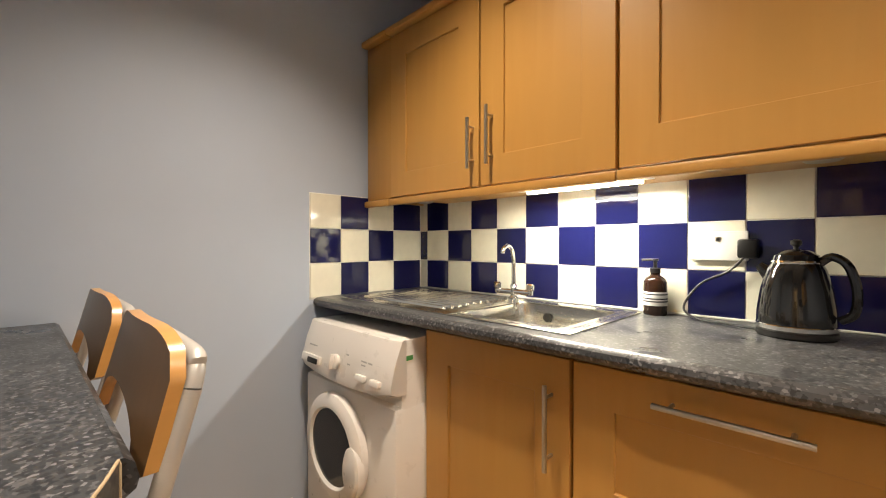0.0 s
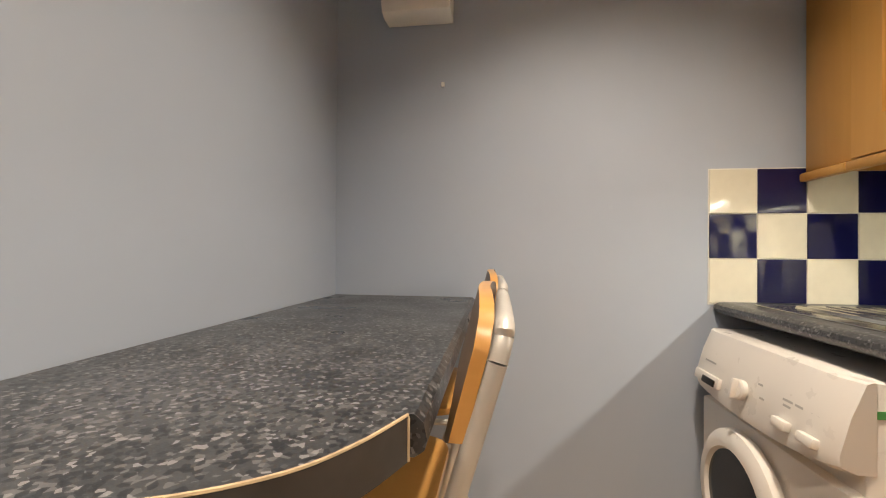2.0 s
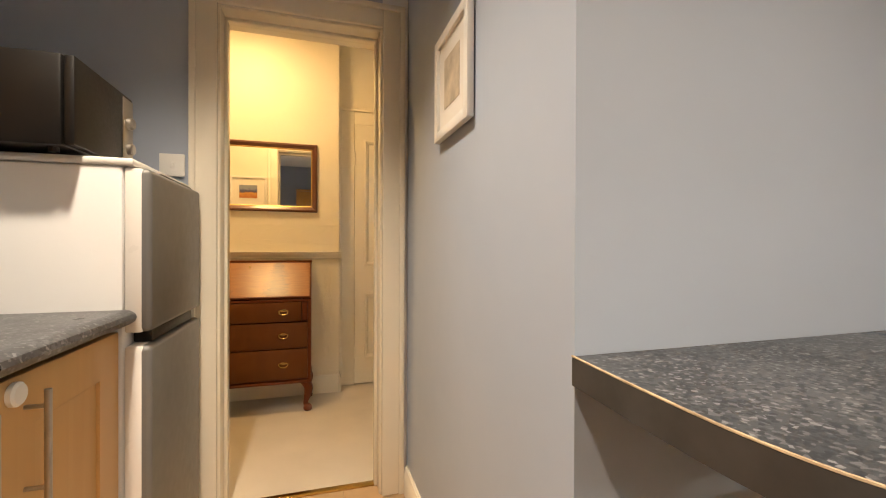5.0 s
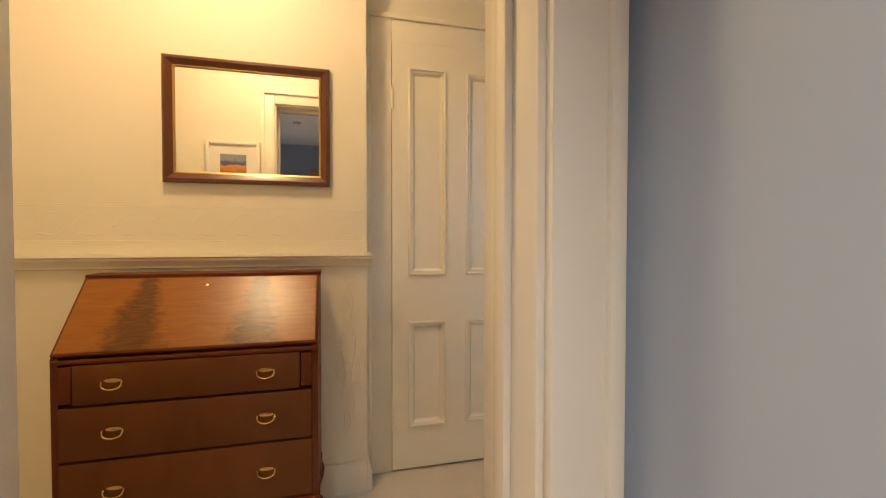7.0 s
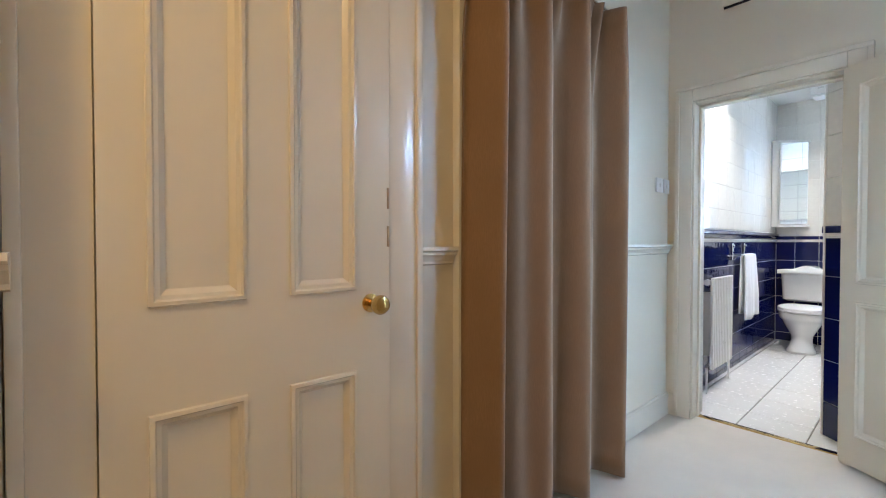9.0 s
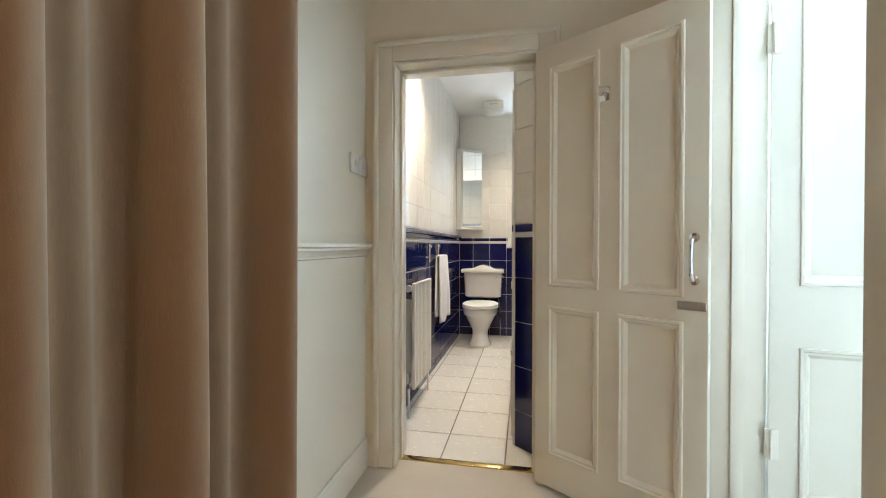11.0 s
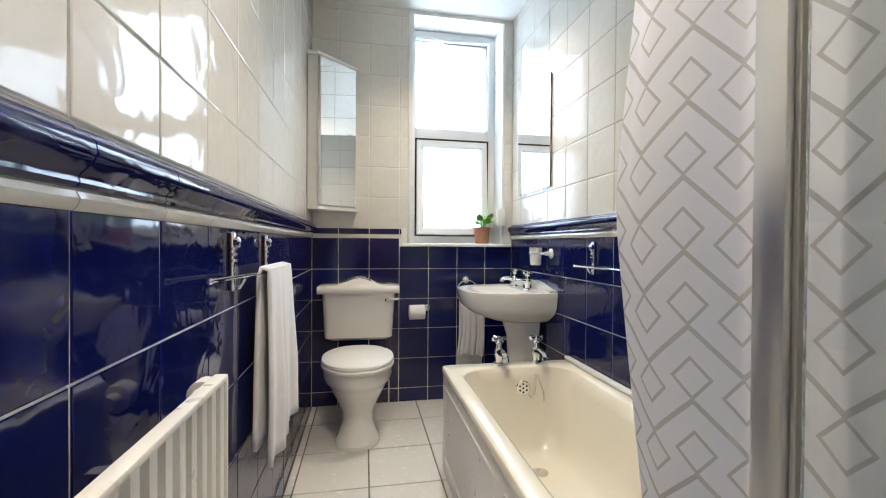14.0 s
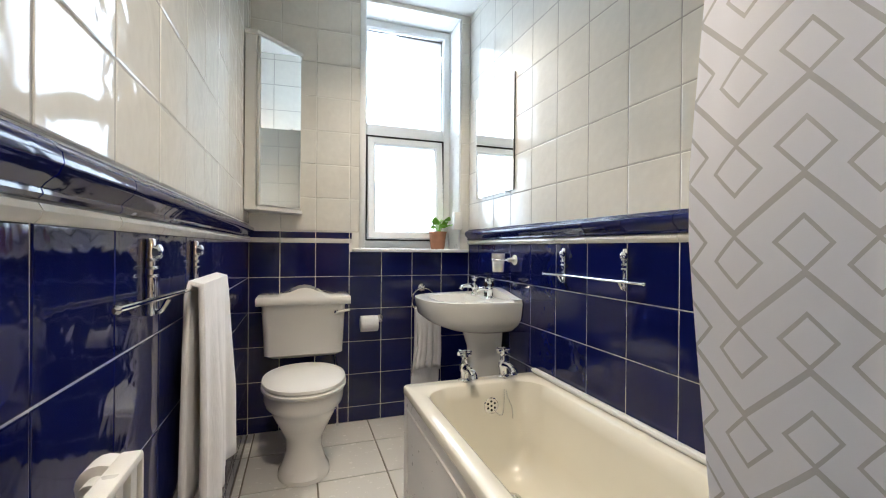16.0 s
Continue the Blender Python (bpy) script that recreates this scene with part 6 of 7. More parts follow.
for p, m in (((0.413, 0, 0), pose(0.405, 0, 0, 0, 90, 0)), ((-0.46, 0.565, 0), pose(-0.46, 0.560, 0, -90, 0, 0))):
    part("flange", lathe(fresh(), [(0.026, 0.0), (0.026, 0.008), (0.014, 0.010)], n=18), CHROME, rl, "", 35, m)


def tuck(s, v):
    # the hem lies inside the bath; the far edge bulges at mid height
    far = max(0.0, (0.46 - s) / 0.46)
    return -0.02 * math.sin(math.pi * v) * (1 - s), 0.06 * far * max(0.0, 1 - v * 2.2) + 0.03 * max(0.0, 1 - v * 2.2) - 0.085 * far * min(1.0, (1 - v) * 2.0)


sh = thing("shower_curtain", -2.035, -3.975, 0.24, "white shower curtain printed with grey nested diamonds", "curtain")
cl = part("cloth", drape(0.36, 1.80, 2.5, 0.024, 9, n=110, rows=24, lean=tuck, phase=2.2), SHOWER_PRINT, sh, "", 60)
for k in range(6):
    bm = fresh()
    c = [(-0.165 + 0.066 * k, -0.005 + 0.016 * math.cos(a), 1.815 + 0.022 * math.sin(a)) for a in np.linspace(0, 2 * math.pi, 15)]
    part("curtain_ring", tube(bm, c, 0.0025, 6, False), WHITE_PLASTIC, sh)

# radiator
ra = thing("radiator", -2.215, LEFT_Y, 0.17, "white ribbed panel radiator on the tiled wall", "radiator")
L2, ZT = 0.225, 0.64
bm = fresh()
prof = []
ribs = 12
for k in range(ribs):
    x = -L2 + 2 * L2 * k / ribs
    w = 2 * L2 / ribs
    prof += [(x, 0.088), (x + 0.30 * w, 0.088), (x + 0.42 * w, 0.100), (x + 0.88 * w, 0.100)]
prof += [(L2, 0.088), (L2, 0.080), (-L2, 0.080)]
part("panel", ring_loft(bm, [[(x, y, z) for x, y in prof] for z in (0.0, ZT)]), RADIATOR_PAINT, ra, "", 20)
part("top_seam", box(fresh(), -L2, L2, 0.080, 0.103, ZT - 0.001, ZT + 0.010, 0.004), RADIATOR_PAINT, ra)
for s in (-1, 1):
    part("side_cover", box(fresh(), min(s * L2, s * (L2 + 0.005)), max(s * L2, s * (L2 + 0.005)), 0.082, 0.101, 0.0, ZT, 0.002), RADIATOR_PAINT, ra)
    part("wall_bracket", box(fresh(), s * 0.15 - 0.012, s * 0.15 + 0.012, 0.0, 0.06, 0.08, ZT - 0.1), RADIATOR_PAINT, ra)
    part("tail_pipe", tube(fresh(), [(s * (L2 + 0.03), 0.07, 0.03), (s * (L2 + 0.03), 0.07, -0.17)], 0.0075, 8), WHITE_PLASTIC, ra)
    part("valve", tube(fresh(), [(s * L2, 0.07, 0.03), (s * (L2 + 0.045), 0.07, 0.03)], 0.012, 10), CHROME, ra)
for s in (-1, 1):
    part("end_cap", tube(fresh(), [(s * (L2 - 0.03), 0.062, ZT - 0.022), (s * (L2 - 0.01), 0.062, ZT - 0.022), (s * (L2 - 0.008), 0.062, ZT - 0.022), (s * (L2 + 0.022), 0.062, ZT - 0.022)], 0.014, 16, True, 0, [0.012, 0.012, 0.022, 0.022]), WHITE_PLASTIC, ra, "white round end cap")


# towel rails
def towel_rail(x, y, z, turn, posts, x0, x1, label, slope=0.0):
    r = thing("towel_rail", x, y, z, label, "towel rail", "bathroom towel rails", turn)
    # wall at local y = 0, bar out towards -y
    for p in posts:
        part("post", box(fresh(), p - 0.010, p + 0.010, -0.014, 0.0, -0.045, 0.10, 0.004), CHROME, r)
        part("post_boss", lathe(fresh(), [(0.013, 0), (0.014, 0.01), (0.008, 0.014)], n=14), CHROME, r, "", 35, pose(p, -0.012, 0.075, 90, 0, 0))
        for zz in (0.03, 0.045, 0.06):
            part("collar", box(fresh(), p - 0.013, p + 0.013, -0.017, -0.001, zz - 0.003, zz + 0.003, 0.002), CHROME, r)
        part("arm", tube(fresh(), smooth_path([(p, -0.008, -0.035), (p, -0.022, -0.036), (p, -0.036, -0.014)], 4), 0.005, 8), CHROME, r)
    part("bar", tube(fresh(), [(x0, -0.038, -0.012 + slope), (x1, -0.038, -0.012 - slope)], 0.0045, 10), CHROME, r)
    part("finial", lathe(fresh(), [(0.0045, 0), (0.007, 0.005), (0.003, 0.012)], n=12), CHROME, r, "", 35, pose(x0, -0.038, -0.012 + slope, 0, -90, 0))
    part("finial", lathe(fresh(), [(0.0045, 0), (0.007, 0.005), (0.003, 0.012)], n=12), CHROME, r, "", 35, pose(x1, -0.038, -0.012 - slope, 0, 90, 0))
    return r


towel_rail(-2.95, LEFT_Y, 0.965, 180, (-0.16, 0.19), -0.40, 0.42, "chrome towel rail with a white towel over it", 0.012)
towel_rail(-3.19, RIGHT_Y, 0.955, 0, (-0.175, 0.175), -0.28, 0.28, "empty chrome towel rail over the bath")


def hung_towel(name, length, front, back, out, seed, label, category, x, y, z, turn):
    """A towel folded over a bar: front and back falls with soft folds."""
    rng = random.Random(seed)
    ph = [rng.uniform(0, 6.28) for _ in range(4)]
    bm = fresh()
    n, rows = 34, 30
    total = front + back + 0.06
    grid = []
    for j in range(rows + 1):
        s = total * j / rows
        line = []
        for i in range(n + 1):
            u = i / n
            if s < back:
                zz, yy = -(back - s), 0.014
                fall = (back - s) / back
            elif s < back + 0.06:
                a = math.pi * (s - back) / 0.06
                zz, yy, fall = 0.012 * math.sin(a), 0.014 * math.cos(a), 0.0
            else:
                fall = (s - back - 0.06) / front
                zz, yy = -(s - back - 0.06), -0.014
            wave = (0.016 * math.sin(2 * math.pi * 1.6 * u + ph[0]) + 0.008 * math.sin(2 * math.pi * 3.3 * u + ph[1])) * min(1, fall * 1.6)
            if s < back:
                wave *= 0.3
            wide = 1 + 0.22 * fall + 0.03 * math.sin(3 * fall + ph[2])
            xx = (u - 0.5) * length * wide + 0.02 * fall * math.sin(ph[3] + 2 * fall)
            line.append(bm.verts.new((xx, yy - abs(wave) * 1.1 if s >= back else yy + abs(wave) * 0.3, zz + 0.01 * math.sin(5 * u + ph[1]) * fall)))
        grid.append(line)
    for j in range(rows):
        for i in range(n):
            bm.faces.new((grid[j][i], grid[j][i + 1], grid[j + 1][i + 1], grid[j + 1][i]))
    t = thing(name, x, y, z, label, category, "", turn)
    c = part("towelling", bm, TOWELLING, t, "", 60)
    thicken(c, 0.012)
    return t


hung_towel("towel", 0.33, 0.55, 0.50, 0, 3, "white towel folded over the chrome rail", "towel", -3.13, LEFT_Y + 0.042, 0.957, 180)
tr = thing("towel_ring", -4.43, -3.735, 0.80, "chrome towel ring beside the basin", "towel ring", "", 90)
part("rose", lathe(fresh(), [(0.024, 0), (0.024, 0.006), (0.012, 0.012), (0.011, 0.05), (0.014, 0.055), (0.004, 0.06)], n=18), CHROME, tr, "", 35, pose(0, 0, 0, 90, 0, 0))
part("ring", tube(fresh(), [(0.075 * math.sin(a), -0.05, -0.075 + 0.075 * math.cos(a)) for a in np.linspace(0, 2 * math.pi, 33)], 0.005, 8, False), CHROME, tr)
hung_towel("hand_towel", 0.15, 0.36, 0.50, 0, 6, "small white hand towel hanging in the ring", "towel", -4.375, -3.715, 0.665, 90)

# paper, plant, wall things
pr = thing("toilet_roll_holder", -4.43, -4.07, 0.60, "chrome holder with a white toilet roll", "holder", "", 90)
part("plate", lathe(fresh(), [(0.020, 0), (0.020, 0.006), (0.008, 0.010)], n=16), CHROME, pr, "", 35, pose(0.07, 0, 0.02, 90, 0, 0))
part("arm", tube(fresh(), smooth_path([(0.07, -0.005, 0.02), (0.072, -0.065, 0.015), (0.05, -0.068, 0.012), (-0.06, -0.068, 0.012)], 5), 0.005, 8), CHROME, pr)
rollm = pose(-0.055, -0.068, 0.0, 0, 90, 0)
part("paper_roll", lathe(fresh(), [(0.020, 0.0), (0.046, 0.0), (0.047, 0.004), (0.047, 0.096), (0.046, 0.10), (0.020, 0.10)], n=28, cap=False), TOWELLING, pr, "white paper roll", 35, rollm)
pl = thing("potted_plant", -4.52, -3.60, 1.043, "small green leafy plant in a terracotta pot on the sill", "plant")
part("pot", lathe(fresh(), [(0.036, 0), (0.038, 0.004), (0.047, 0.085), (0.050, 0.088), (0.050, 0.096), (0.044, 0.096), (0.042, 0.078)], n=24), TERRACOTTA, pl)
part("soil", lathe(fresh(), [(0.043, 0.078), (0.03, 0.083), (0.004, 0.084)], n=18), SOIL, pl)
rng = random.Random(12)
for k in range(22):
    a, up, far = rng.uniform(0, 6.28), rng.uniform(0.03, 0.085), rng.uniform(0.02, 0.075)
    size = rng.uniform(0.026, 0.042)
    tip = Vector((far * math.cos(a), far * math.sin(a), 0.085 + up))
    bm = fresh()
    side, fwd = Vector((-math.sin(a), math.cos(a), 0)), Vector((math.cos(a), math.sin(a), rng.uniform(-0.5, 0.4))).normalized()
    nrm = side.cross(fwd)
    rowsl = []
    for s in (0.0, 0.25, 0.55, 0.8, 1.0):
        half = size * 0.55 * math.sin(math.pi * min(1, 0.12 + 0.86 * s)) ** 0.8
        c = tip + fwd * size * 1.25 * s - nrm * size * 0.3 * s * s
        rowsl.append([c - side * half + nrm * half * 0.35, c, c + side * half + nrm * half * 0.35])
    vs = [[bm.verts.new(p) for p in r] for r in rowsl]
    for r0, r1 in zip(vs, vs[1:]):
        for i in range(2):
            bm.faces.new((r0[i], r0[i + 1], r1[i + 1], r1[i]))
    tube(bm, smooth_path([(0.008 * math.cos(a), 0.008 * math.sin(a), 0.08), tip * 0.6 + Vector((0, 0, 0.045)), tip], 3), 0.0013, 5)
    part("leaf", bm, LEAF, pl, "", 60)
pl.scale = (1.2, 1.2, 1.2)
fresher = thing("air_freshener", -4.44, -3.50, 1.168, "white plastic air freshener box in the window corner", "air freshener", "", 90)
part("case", box(fresh(), -0.03, 0.03, -0.045, -0.004, 0.0, 0.115, 0.010), WHITE_PLASTIC, fresher)
part("clip", box(fresh(), -0.012, 0.012, -0.006, 0.012, 0.02, 0.06, 0.002), WHITE_PLASTIC, fresher)
cup = thing("tumbler_holder", -3.80, RIGHT_Y, 0.992, "white china tumbler in a chrome wall holder", "tumbler")
part("rose", lathe(fresh(), [(0.027, 0), (0.027, 0.005), (0.014, 0.012), (0.010, 0.04)], n=18), CERAMIC, cup, "white china wall rose", 35, pose(0, 0, 0, 90, 0, 0))
part("arm", tube(fresh(), [(0, -0.03, 0), (-0.045, -0.05, 0.0)], 0.006, 8), CHROME, cup)
part("holder_ring", tube(fresh(), [(-0.082 + 0.038 * math.cos(a), -0.055 + 0.038 * math.sin(a), 0.0) for a in np.linspace(0, 2 * math.pi, 25)], 0.0035, 8, False), CHROME, cup)
part("tumbler", lathe(fresh(), [(0.028, -0.065), (0.030, -0.06), (0.036, 0.03), (0.037, 0.032), (0.034, 0.032), (0.028, -0.055), (0.004, -0.056)], -0.082, -0.055, 0, 24), CERAMIC, cup, "white tumbler")
bmr = thing("bathroom_mirror", -4.045, RIGHT_Y - 0.001, 1.665, "frameless rectangular bathroom mirror held by clips", "mirror")
part("mirror_glass", box(fresh(), -0.238, 0.238, -0.012, -0.006, -0.308, 0.308, 0.001), MIRROR, bmr, "silvered mirror glass", 0)
part("backing", box(fresh(), -0.236, 0.236, -0.0055, -0.001, -0.306, 0.306), BLACK, bmr, "", 0)
for x in (-0.15, 0.15):
    for z in (-0.309, 0.309):
        part("clip", box(fresh(), x - 0.009, x + 0.009, -0.015, -0.0125, z - 0.008, z + 0.008, 0.001), CHROME, bmr)
cb = thing("corner_cabinet", -4.43, LEFT_Y, 1.255, "white corner cabinet with a mirrored door", "cabinet")
plan5 = [(0.003, 0.003), (0.245, 0.003), (0.245, 0.055), (0.055, 0.262), (0.003, 0.262)]
part("body", prism(fresh(), plan5, 0.0, 0.865), WHITE_PLASTIC, cb)
for z0, z1 in ((-0.018, -0.001), (0.866, 0.882)):
    part("cap_board", prism(fresh(), [(0.003, 0.003), (0.262, 0.003), (0.262, 0.062), (0.062, 0.280), (0.003, 0.280)], z0, z1), WHITE_PLASTIC, cb)
ang = math.degrees(math.atan2(0.207, -0.19))
md = part("mirror_door", box(fresh(), 0.004, 0.277, -0.018, -0.002, 0.004, 0.861, 0.003), WHITE_PLASTIC, cb, "white door faced with mirror", 35, pose(0.245, 0.055, 0, 0, 0, ang))
part("mirror_glass", box(fresh(), 0.010, 0.271, -0.0215, -0.0185, 0.010, 0.855), MIRROR, md, "silvered mirror glass", 0)
vent = thing("extractor_vent", -4.02, -4.30, BC, "white square ceiling extractor fan", "fan")
part("housing", box(fresh(), -0.10, 0.10, -0.10, 0.10, -0.095, -0.001, 0.012), WHITE_PLASTIC, vent)
part("cover", box(fresh(), -0.085, 0.085, -0.085, 0.085, -0.110, -0.097, 0.006), WHITE_PLASTIC, vent)
for k in range(6):
    part("slot", box(fresh(), 0.101, 0.1025, -0.04 + 0.015 * k, -0.032 + 0.015 * k, -0.045, -0.03), APPLIANCE_GREY, vent)


# ---- tiles, mouldings and boards ----
tile_meshes = {}


def tile_mesh(w, h, t, bev, material):
    """A tile in the local xz plane, face towards -y, its back at y = 0, its middle at the origin."""
    key = (round(w, 4), round(h, 4), t, bev, material.name)
    if key not in tile_meshes:
        bm = fresh()
        loops = [[(-w / 2 + d, y, -h / 2 + d), (w / 2 - d, y, -h / 2 + d), (w / 2 - d, y, h / 2 - d), (-w / 2 + d, y, h / 2 - d)] for d, y in ((0.0, 0.0), (0.0, -t + bev), (bev * 0.35, -t + bev * 0.3), (bev * 1.4, -t))]
        ring_loft(bm, loops)
        bmesh.ops.recalc_face_normals(bm, faces=bm.faces)
        data = bpy.data.meshes.new("tile")
        bm.to_mesh(data)
        bm.free()
        data.materials.append(material)
        tile_meshes[key] = data
    return tile_meshes[key]


tile_rng = random.Random(5)


def lay_tile(parent, m, w, h, material, name="tile", t=0.008, bev=0.0012, tilt=0.12):
    ob = new(name, tile_mesh(w, h, t, 0.0026 if material is WHITE_TILE else bev, material))
    ob.parent = parent
    ob.matrix_local = m @ pose(0, 0, 0, tile_rng.gauss(0, tilt), 0, tile_rng.gauss(0, tilt))
    return ob


def spans(lines, lo, hi, gap):
    """Pieces between grid lines, cut at lo and hi."""
    cuts = [lo] + [v for v in sorted(lines) if lo + 0.012 < v < hi - 0.012] + [hi]
    return [(a + gap / 2, b - gap / 2) for a, b in zip(cuts, cuts[1:])]


# kitchen splashback: three chequered rows on two walls
ROWS = [(0.917 + 0.1469 * k, 0.917 + 0.1469 * (k + 1)) for k in range(3)]
for r, (z0, z1) in enumerate(ROWS):
    for k, (a, b) in enumerate(spans([0.0547 + 0.1484 * i for i in range(20)], 0.003, 2.74, 0.003)):
        dark = (k + r) % 2 == 1
        lay_tile(wall_sink, pose((a + b) / 2, 0, (z0 + z1) / 2), b - a, z1 - z0 - 0.003, KITCHEN_NAVY if dark else KITCHEN_WHITE, t=0.006)
kitchen_end = bpy.data.objects["wall_kitchen_end"]
for r, (z0, z1) in enumerate(ROWS):
    for k in range(4):
        a, b = -0.6227 + 0.1463 * k, (-0.6227 + 0.1463 * (k + 1) if k < 3 else -0.009)
        dark = (k + r) % 2 == 1
        lay_tile(kitchen_end, pose(0, (a + b) / 2, (z0 + z1) / 2, 0, 0, 90), b - a - 0.003, z1 - z0 - 0.003, KITCHEN_NAVY if dark else KITCHEN_WHITE, t=0.006)
grout_sink = box(fresh(), 0.001, 2.745, -0.0025, 0.0, 0.912, 1.360)
part("grout_bed", grout_sink, GROUT, wall_sink, "", 0)
part("grout_bed", box(fresh(), 0.0, 0.0025, -0.624, -0.003, 0.912, 1.360), GROUT, kitchen_end, "", 0)

# bathroom walls
LOW = [0.09 + 0.1965 * k for k in range(5)]
UP = [1.337 + 0.197 * k for k in range(7)]
GAP = 0.0038


def clad(parent, place, a_lines, lo, hi, dado_top, low_cut=None, up_skip=None, low_skip=None, top=2.565, tilt=0.12):
    """Navy tiles to dado height, white tiles above, on one wall; place(a, z) gives a tile's pose."""
    for z0, z1 in spans(LOW, 0.0, 1.076, GAP):
        for a, b in spans(a_lines, lo, hi, GAP):
            if low_skip and low_skip(a, b, z0, z1):
                continue
            lay_tile(parent, place((a + b) / 2, (z0 + z1) / 2), b - a, z1 - z0, NAVY, tilt=tilt)
    for z0, z1 in spans(UP, dado_top, top, GAP * 0.8):
        for a, b in spans(a_lines, lo, hi, GAP * 0.8):
            if up_skip:
                for c in up_skip(a, b, z0, z1):
                    lay_tile(parent, place((c[0] + c[1]) / 2, (c[2] + c[3]) / 2), c[1] - c[0], c[3] - c[2], WHITE_TILE, tilt=tilt)
            else:
                lay_tile(parent, place((a + b) / 2, (z0 + z1) / 2), b - a, z1 - z0, WHITE_TILE, tilt=tilt)


def outside_window(a, b, z0, z1):
    """What is left of a tile on the end wall beside the window."""
    lo, hi, zl, zh = WIN[0] - 0.002, WIN[1] + 0.002, WIN[2] - 0.02, WIN[3]
    if b <= lo or a >= hi or z1 <= zl or z0 >= zh:
        return [(a, b, z0, z1)]
    out = []
    if a < lo - 0.012:
        out.append((a, lo, z0, z1))
    if b > hi + 0.012:
        out.append((hi, b, z0, z1))
    return out


left_lines = [-2.65 + 0.212 * k for k in range(-9, 6)]
right_lines = [-3.02 + 0.208 * k for k in range(-7, 6)]
end_lines = [-4.573 + 0.194 * k for k in range(6)]
clad(wall_left, lambda a, z: pose(a, LEFT_Y - 0.008, z, 0, 0, 180), left_lines, END_X, -1.602, 1.176, tilt=0.16)
clad(wall_right, lambda a, z: pose(a, RIGHT_Y + 0.008, z), right_lines, END_X, -1.84, 1.166)

for z0, z1 in spans(LOW, 0.0, 1.076, GAP):
    for a, b in spans(end_lines, LEFT_Y, RIGHT_Y, GAP):
        top = min(z1, 1.022) if (b > WIN[0] - 0.05 and a < WIN[1]) else z1
        lay_tile(wall_end, pose(END_X - 0.008, (a + b) / 2, (z0 + top) / 2, 0, 0, 90), b - a, top - z0, NAVY)
for z0, z1 in spans(UP, 1.140, 2.565, GAP * 0.8):
    for a, b in spans(end_lines, LEFT_Y, RIGHT_Y, GAP * 0.8):
        for c in outside_window(a, b, z0, z1):
            lay_tile(wall_end, pose(END_X - 0.008, (c[0] + c[1]) / 2, (c[2] + c[3]) / 2, 0, 0, 90), c[1] - c[0], c[3] - c[2], WHITE_TILE, tilt=0.08)
for a, b in spans(end_lines, LEFT_Y, WIN[0] - 0.055, GAP):
    lay_tile(wall_end, pose(END_X - 0.008, (a + b) / 2, 1.119, 0, 0, 90), b - a, 0.036, NAVY, "border_tile")
    lay_tile(wall_end, pose(END_X - 0.008, (a + b) / 2, 1.088, 0, 0, 90), b - a, 0.022, WHITE_TILE, "border_strip")

# greyer grout behind the white tiles
part("upper_grout", box(fresh(), END_X, -1.602, LEFT_Y - 0.0018, LEFT_Y - 0.0010, 1.175, 2.565), GREY_GROUT, wall_left, "", 0)
part("upper_grout", box(fresh(), END_X, -1.84, RIGHT_Y + 0.0010, RIGHT_Y + 0.0018, 1.167, 2.565), GREY_GROUT, wall_right, "", 0)

# pier at the end of the bath: splayed front and side face
SPLAY = pose(-1.751, -4.030, 0, 0, 0, 48)
part("splay", box(fresh(), 0.0, 0.245, 0.001, 0.03, 0, 2.56), GROUT, wall_pier, "", 0, SPLAY)
for z0, z1 in spans([0.191 + 0.232 * k for k in range(4)], 0.0, 1.098, 0.004):
    lay_tile(wall_pier, SPLAY @ pose(0.122, 0.003, (z0 + z1) / 2), 0.228, z1 - z0, NAVY, tilt=0.05)
    lay_tile(wall_pier, pose(-1.796, -4.027, (z0 + z1) / 2, 0, 0, 0), 0.072, z1 - z0, NAVY)
for z0, z1 in spans([1.425 + 0.232 * k for k in range(5)], 1.166, 2.56, 0.0035):
    lay_tile(wall_pier, SPLAY @ pose(0.122, 0.003, (z0 + z1) / 2), 0.228, z1 - z0, WHITE_TILE, tilt=0.05)
    lay_tile(wall_pier, pose(-1.796, -4.027, (z0 + z1) / 2, 0, 0, 0), 0.072, z1 - z0, WHITE_TILE)
lay_tile(wall_pier, SPLAY @ pose(0.122, 0.003, 1.144), 0.228, 0.040, NAVY, "border_tile", 0.014, 0.006)
lay_tile(wall_pier, SPLAY @ pose(0.122, 0.003, 1.111), 0.228, 0.020, WHITE_TILE, "border_strip")
lay_tile(wall_pier, pose(-1.796, -4.027, 1.144), 0.072, 0.040, NAVY, "border_tile", 0.02, 0.008)
lay_tile(wall_pier, pose(-1.796, -4.027, 1.111), 0.072, 0.020, WHITE_TILE, "border_strip")
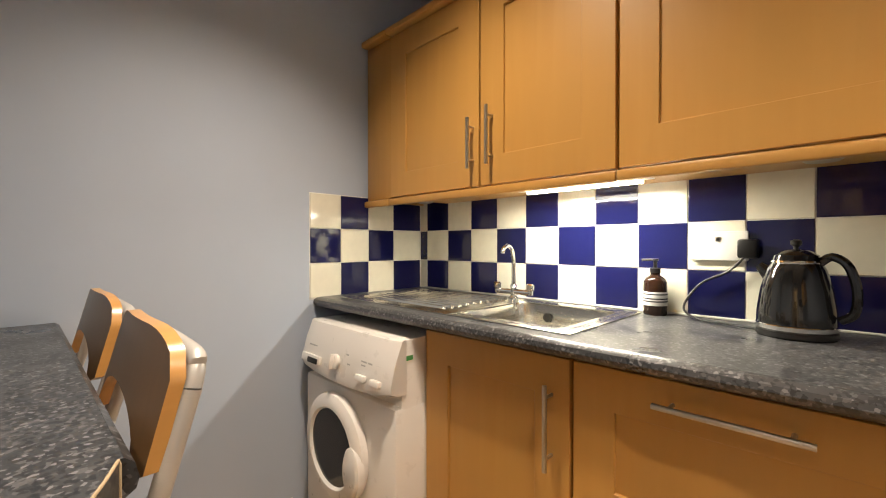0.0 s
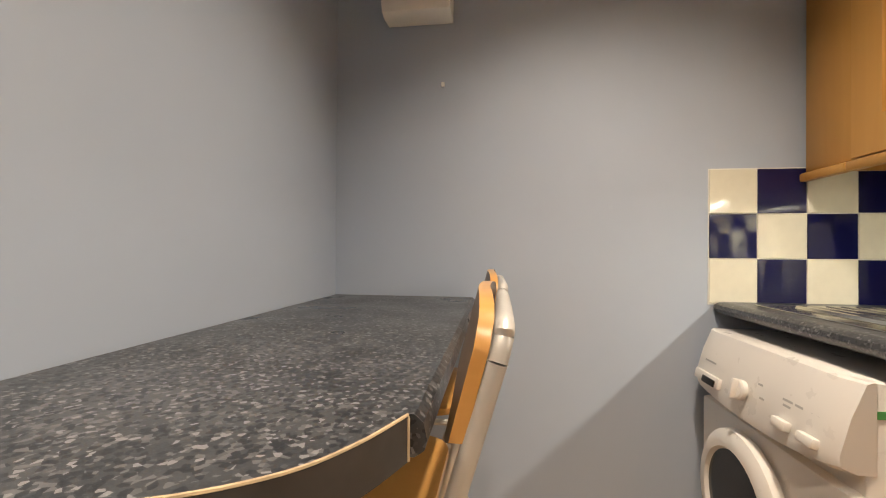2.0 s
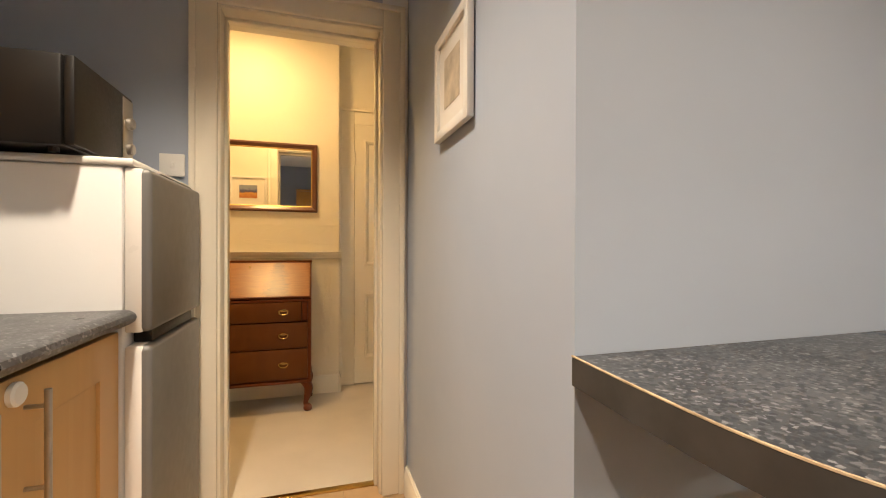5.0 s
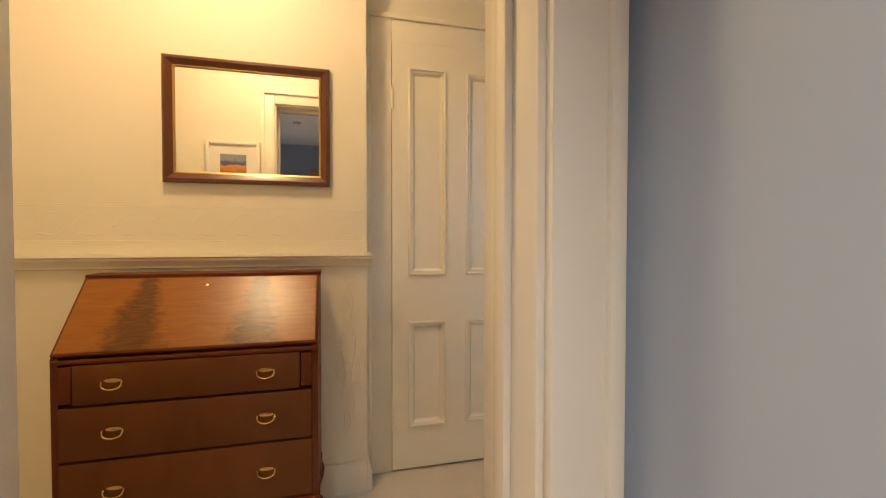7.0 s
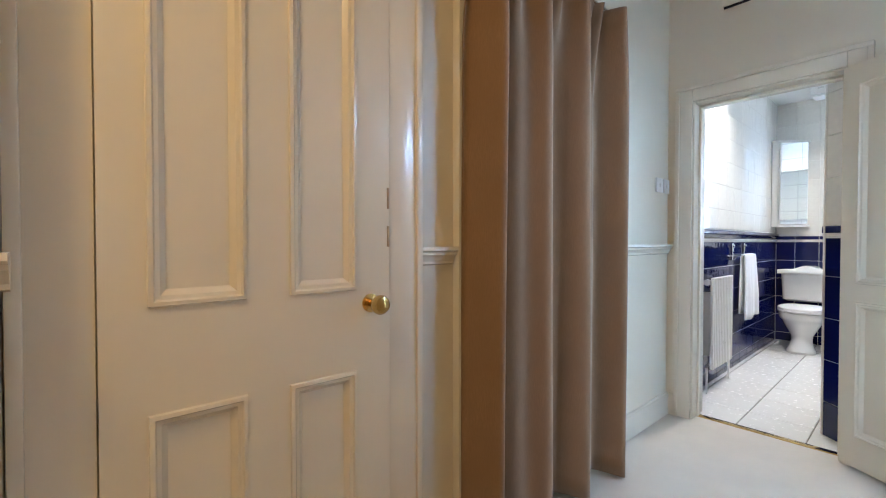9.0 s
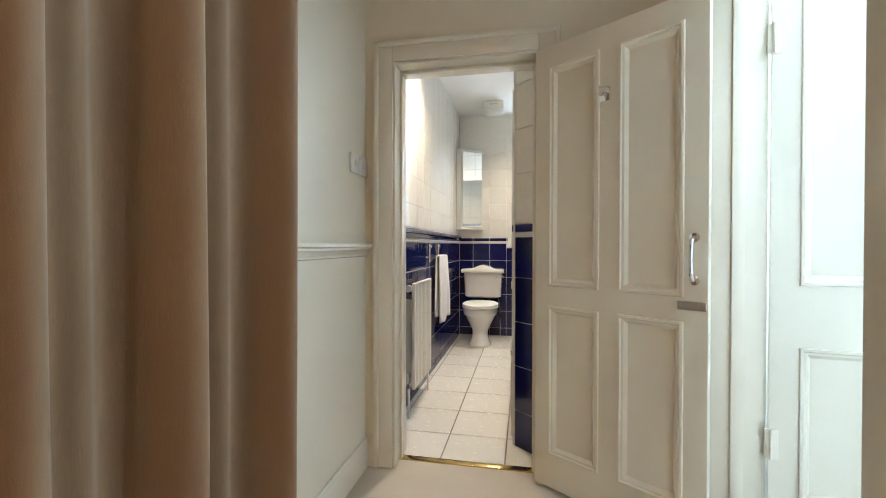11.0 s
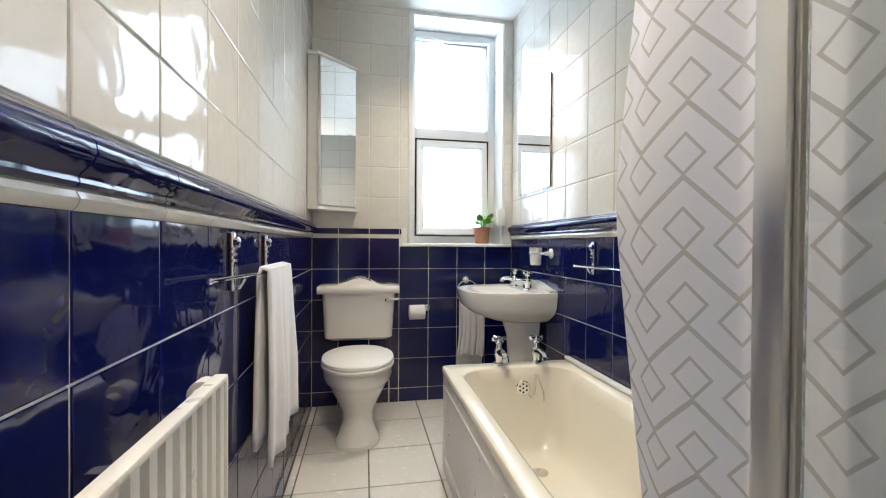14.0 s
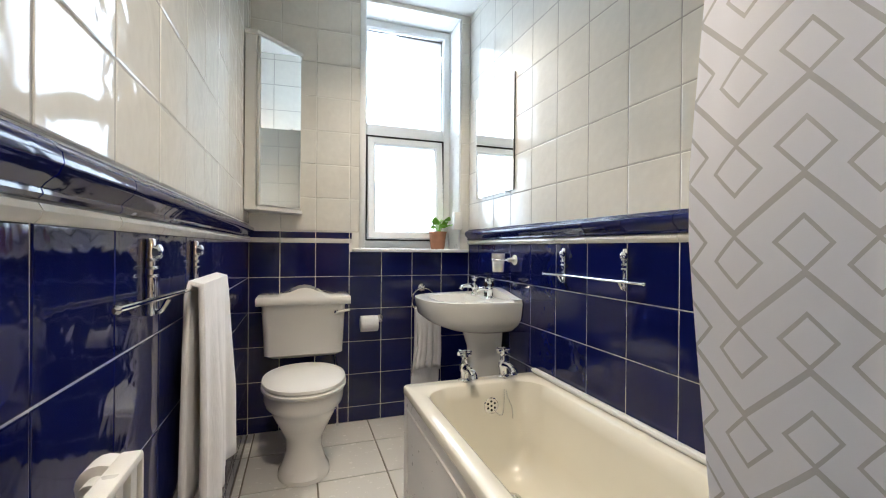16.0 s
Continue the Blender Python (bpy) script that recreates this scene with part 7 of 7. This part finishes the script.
part("corner_trim", tube(fresh(), [(-1.751, -4.030, 0.0), (-1.751, -4.030, 2.56)], 0.009, 10), WHITE_PLASTIC, wall_pier, "white plastic corner trim")


def border(parent, x0, x1, y, out, lines, z=1.10):
    """Moulded navy dado tiles with a white strip below, in lengths."""
    prof = [(0.0, 0.0), (0.014, 0.001), (0.018, 0.006), (0.016, 0.012), (0.020, 0.018), (0.031, 0.028), (0.036, 0.040), (0.034, 0.052), (0.026, 0.060), (0.014, 0.064), (0.010, 0.070), (0.0, 0.072)]
    for a, b in spans(lines, x0, x1, 0.003):
        bm = fresh()
        ring_loft(bm, [[(x, y + out * (p - 0.008), z + h) for p, h in prof] for x in (a, b)])
        part("dado_tile", bm, NAVY, parent, "", 40)
        bm = fresh()
        prof2 = [(0.0, -0.026), (0.010, -0.026), (0.016, -0.020), (0.018, -0.012), (0.014, -0.004), (0.0, -0.002)]
        ring_loft(bm, [[(x, y + out * (p - 0.008), z + h) for p, h in prof2] for x in (a, b)])
        part("strip_tile", bm, WHITE_TILE, parent, "", 40)


border(wall_left, END_X, -1.602, LEFT_Y, 1, left_lines)
border(wall_right, END_X, -1.84, RIGHT_Y, -1, right_lines)

# bathroom floor
for a, b in spans([-3.815 + 0.334 * k for k in range(-2, 8)], END_X, -1.515, 0.007):
    for c, d in spans([-4.70, -4.385, -4.07, -3.755], LEFT_Y, RIGHT_Y, 0.007):
        ob = new("floor_tile", tile_mesh(b - a, d - c, 0.008, 0.002, FLOOR_TILE))
        ob.parent = floor_bath
        ob.matrix_local = pose((a + b) / 2, (c + d) / 2, -0.006, -90, 0, 0)

# kitchen floor boards
for i, (a, b) in enumerate(spans([0.19 * k for k in range(1, 15)], 0.0, 2.74, 0.0015)):
    for c, d in spans([-3.27 + 1.2 * k + 0.4 * (i % 3) for k in range(4)], -3.255, -0.001, 0.0015):
        ob = new("floorboard", tile_mesh(b - a, d - c, 0.010, 0.001, FLOORBOARD))
        ob.parent = floor_kitchen
        ob.matrix_local = pose((a + b) / 2, (c + d) / 2, -0.0115, -90, 0, 0)
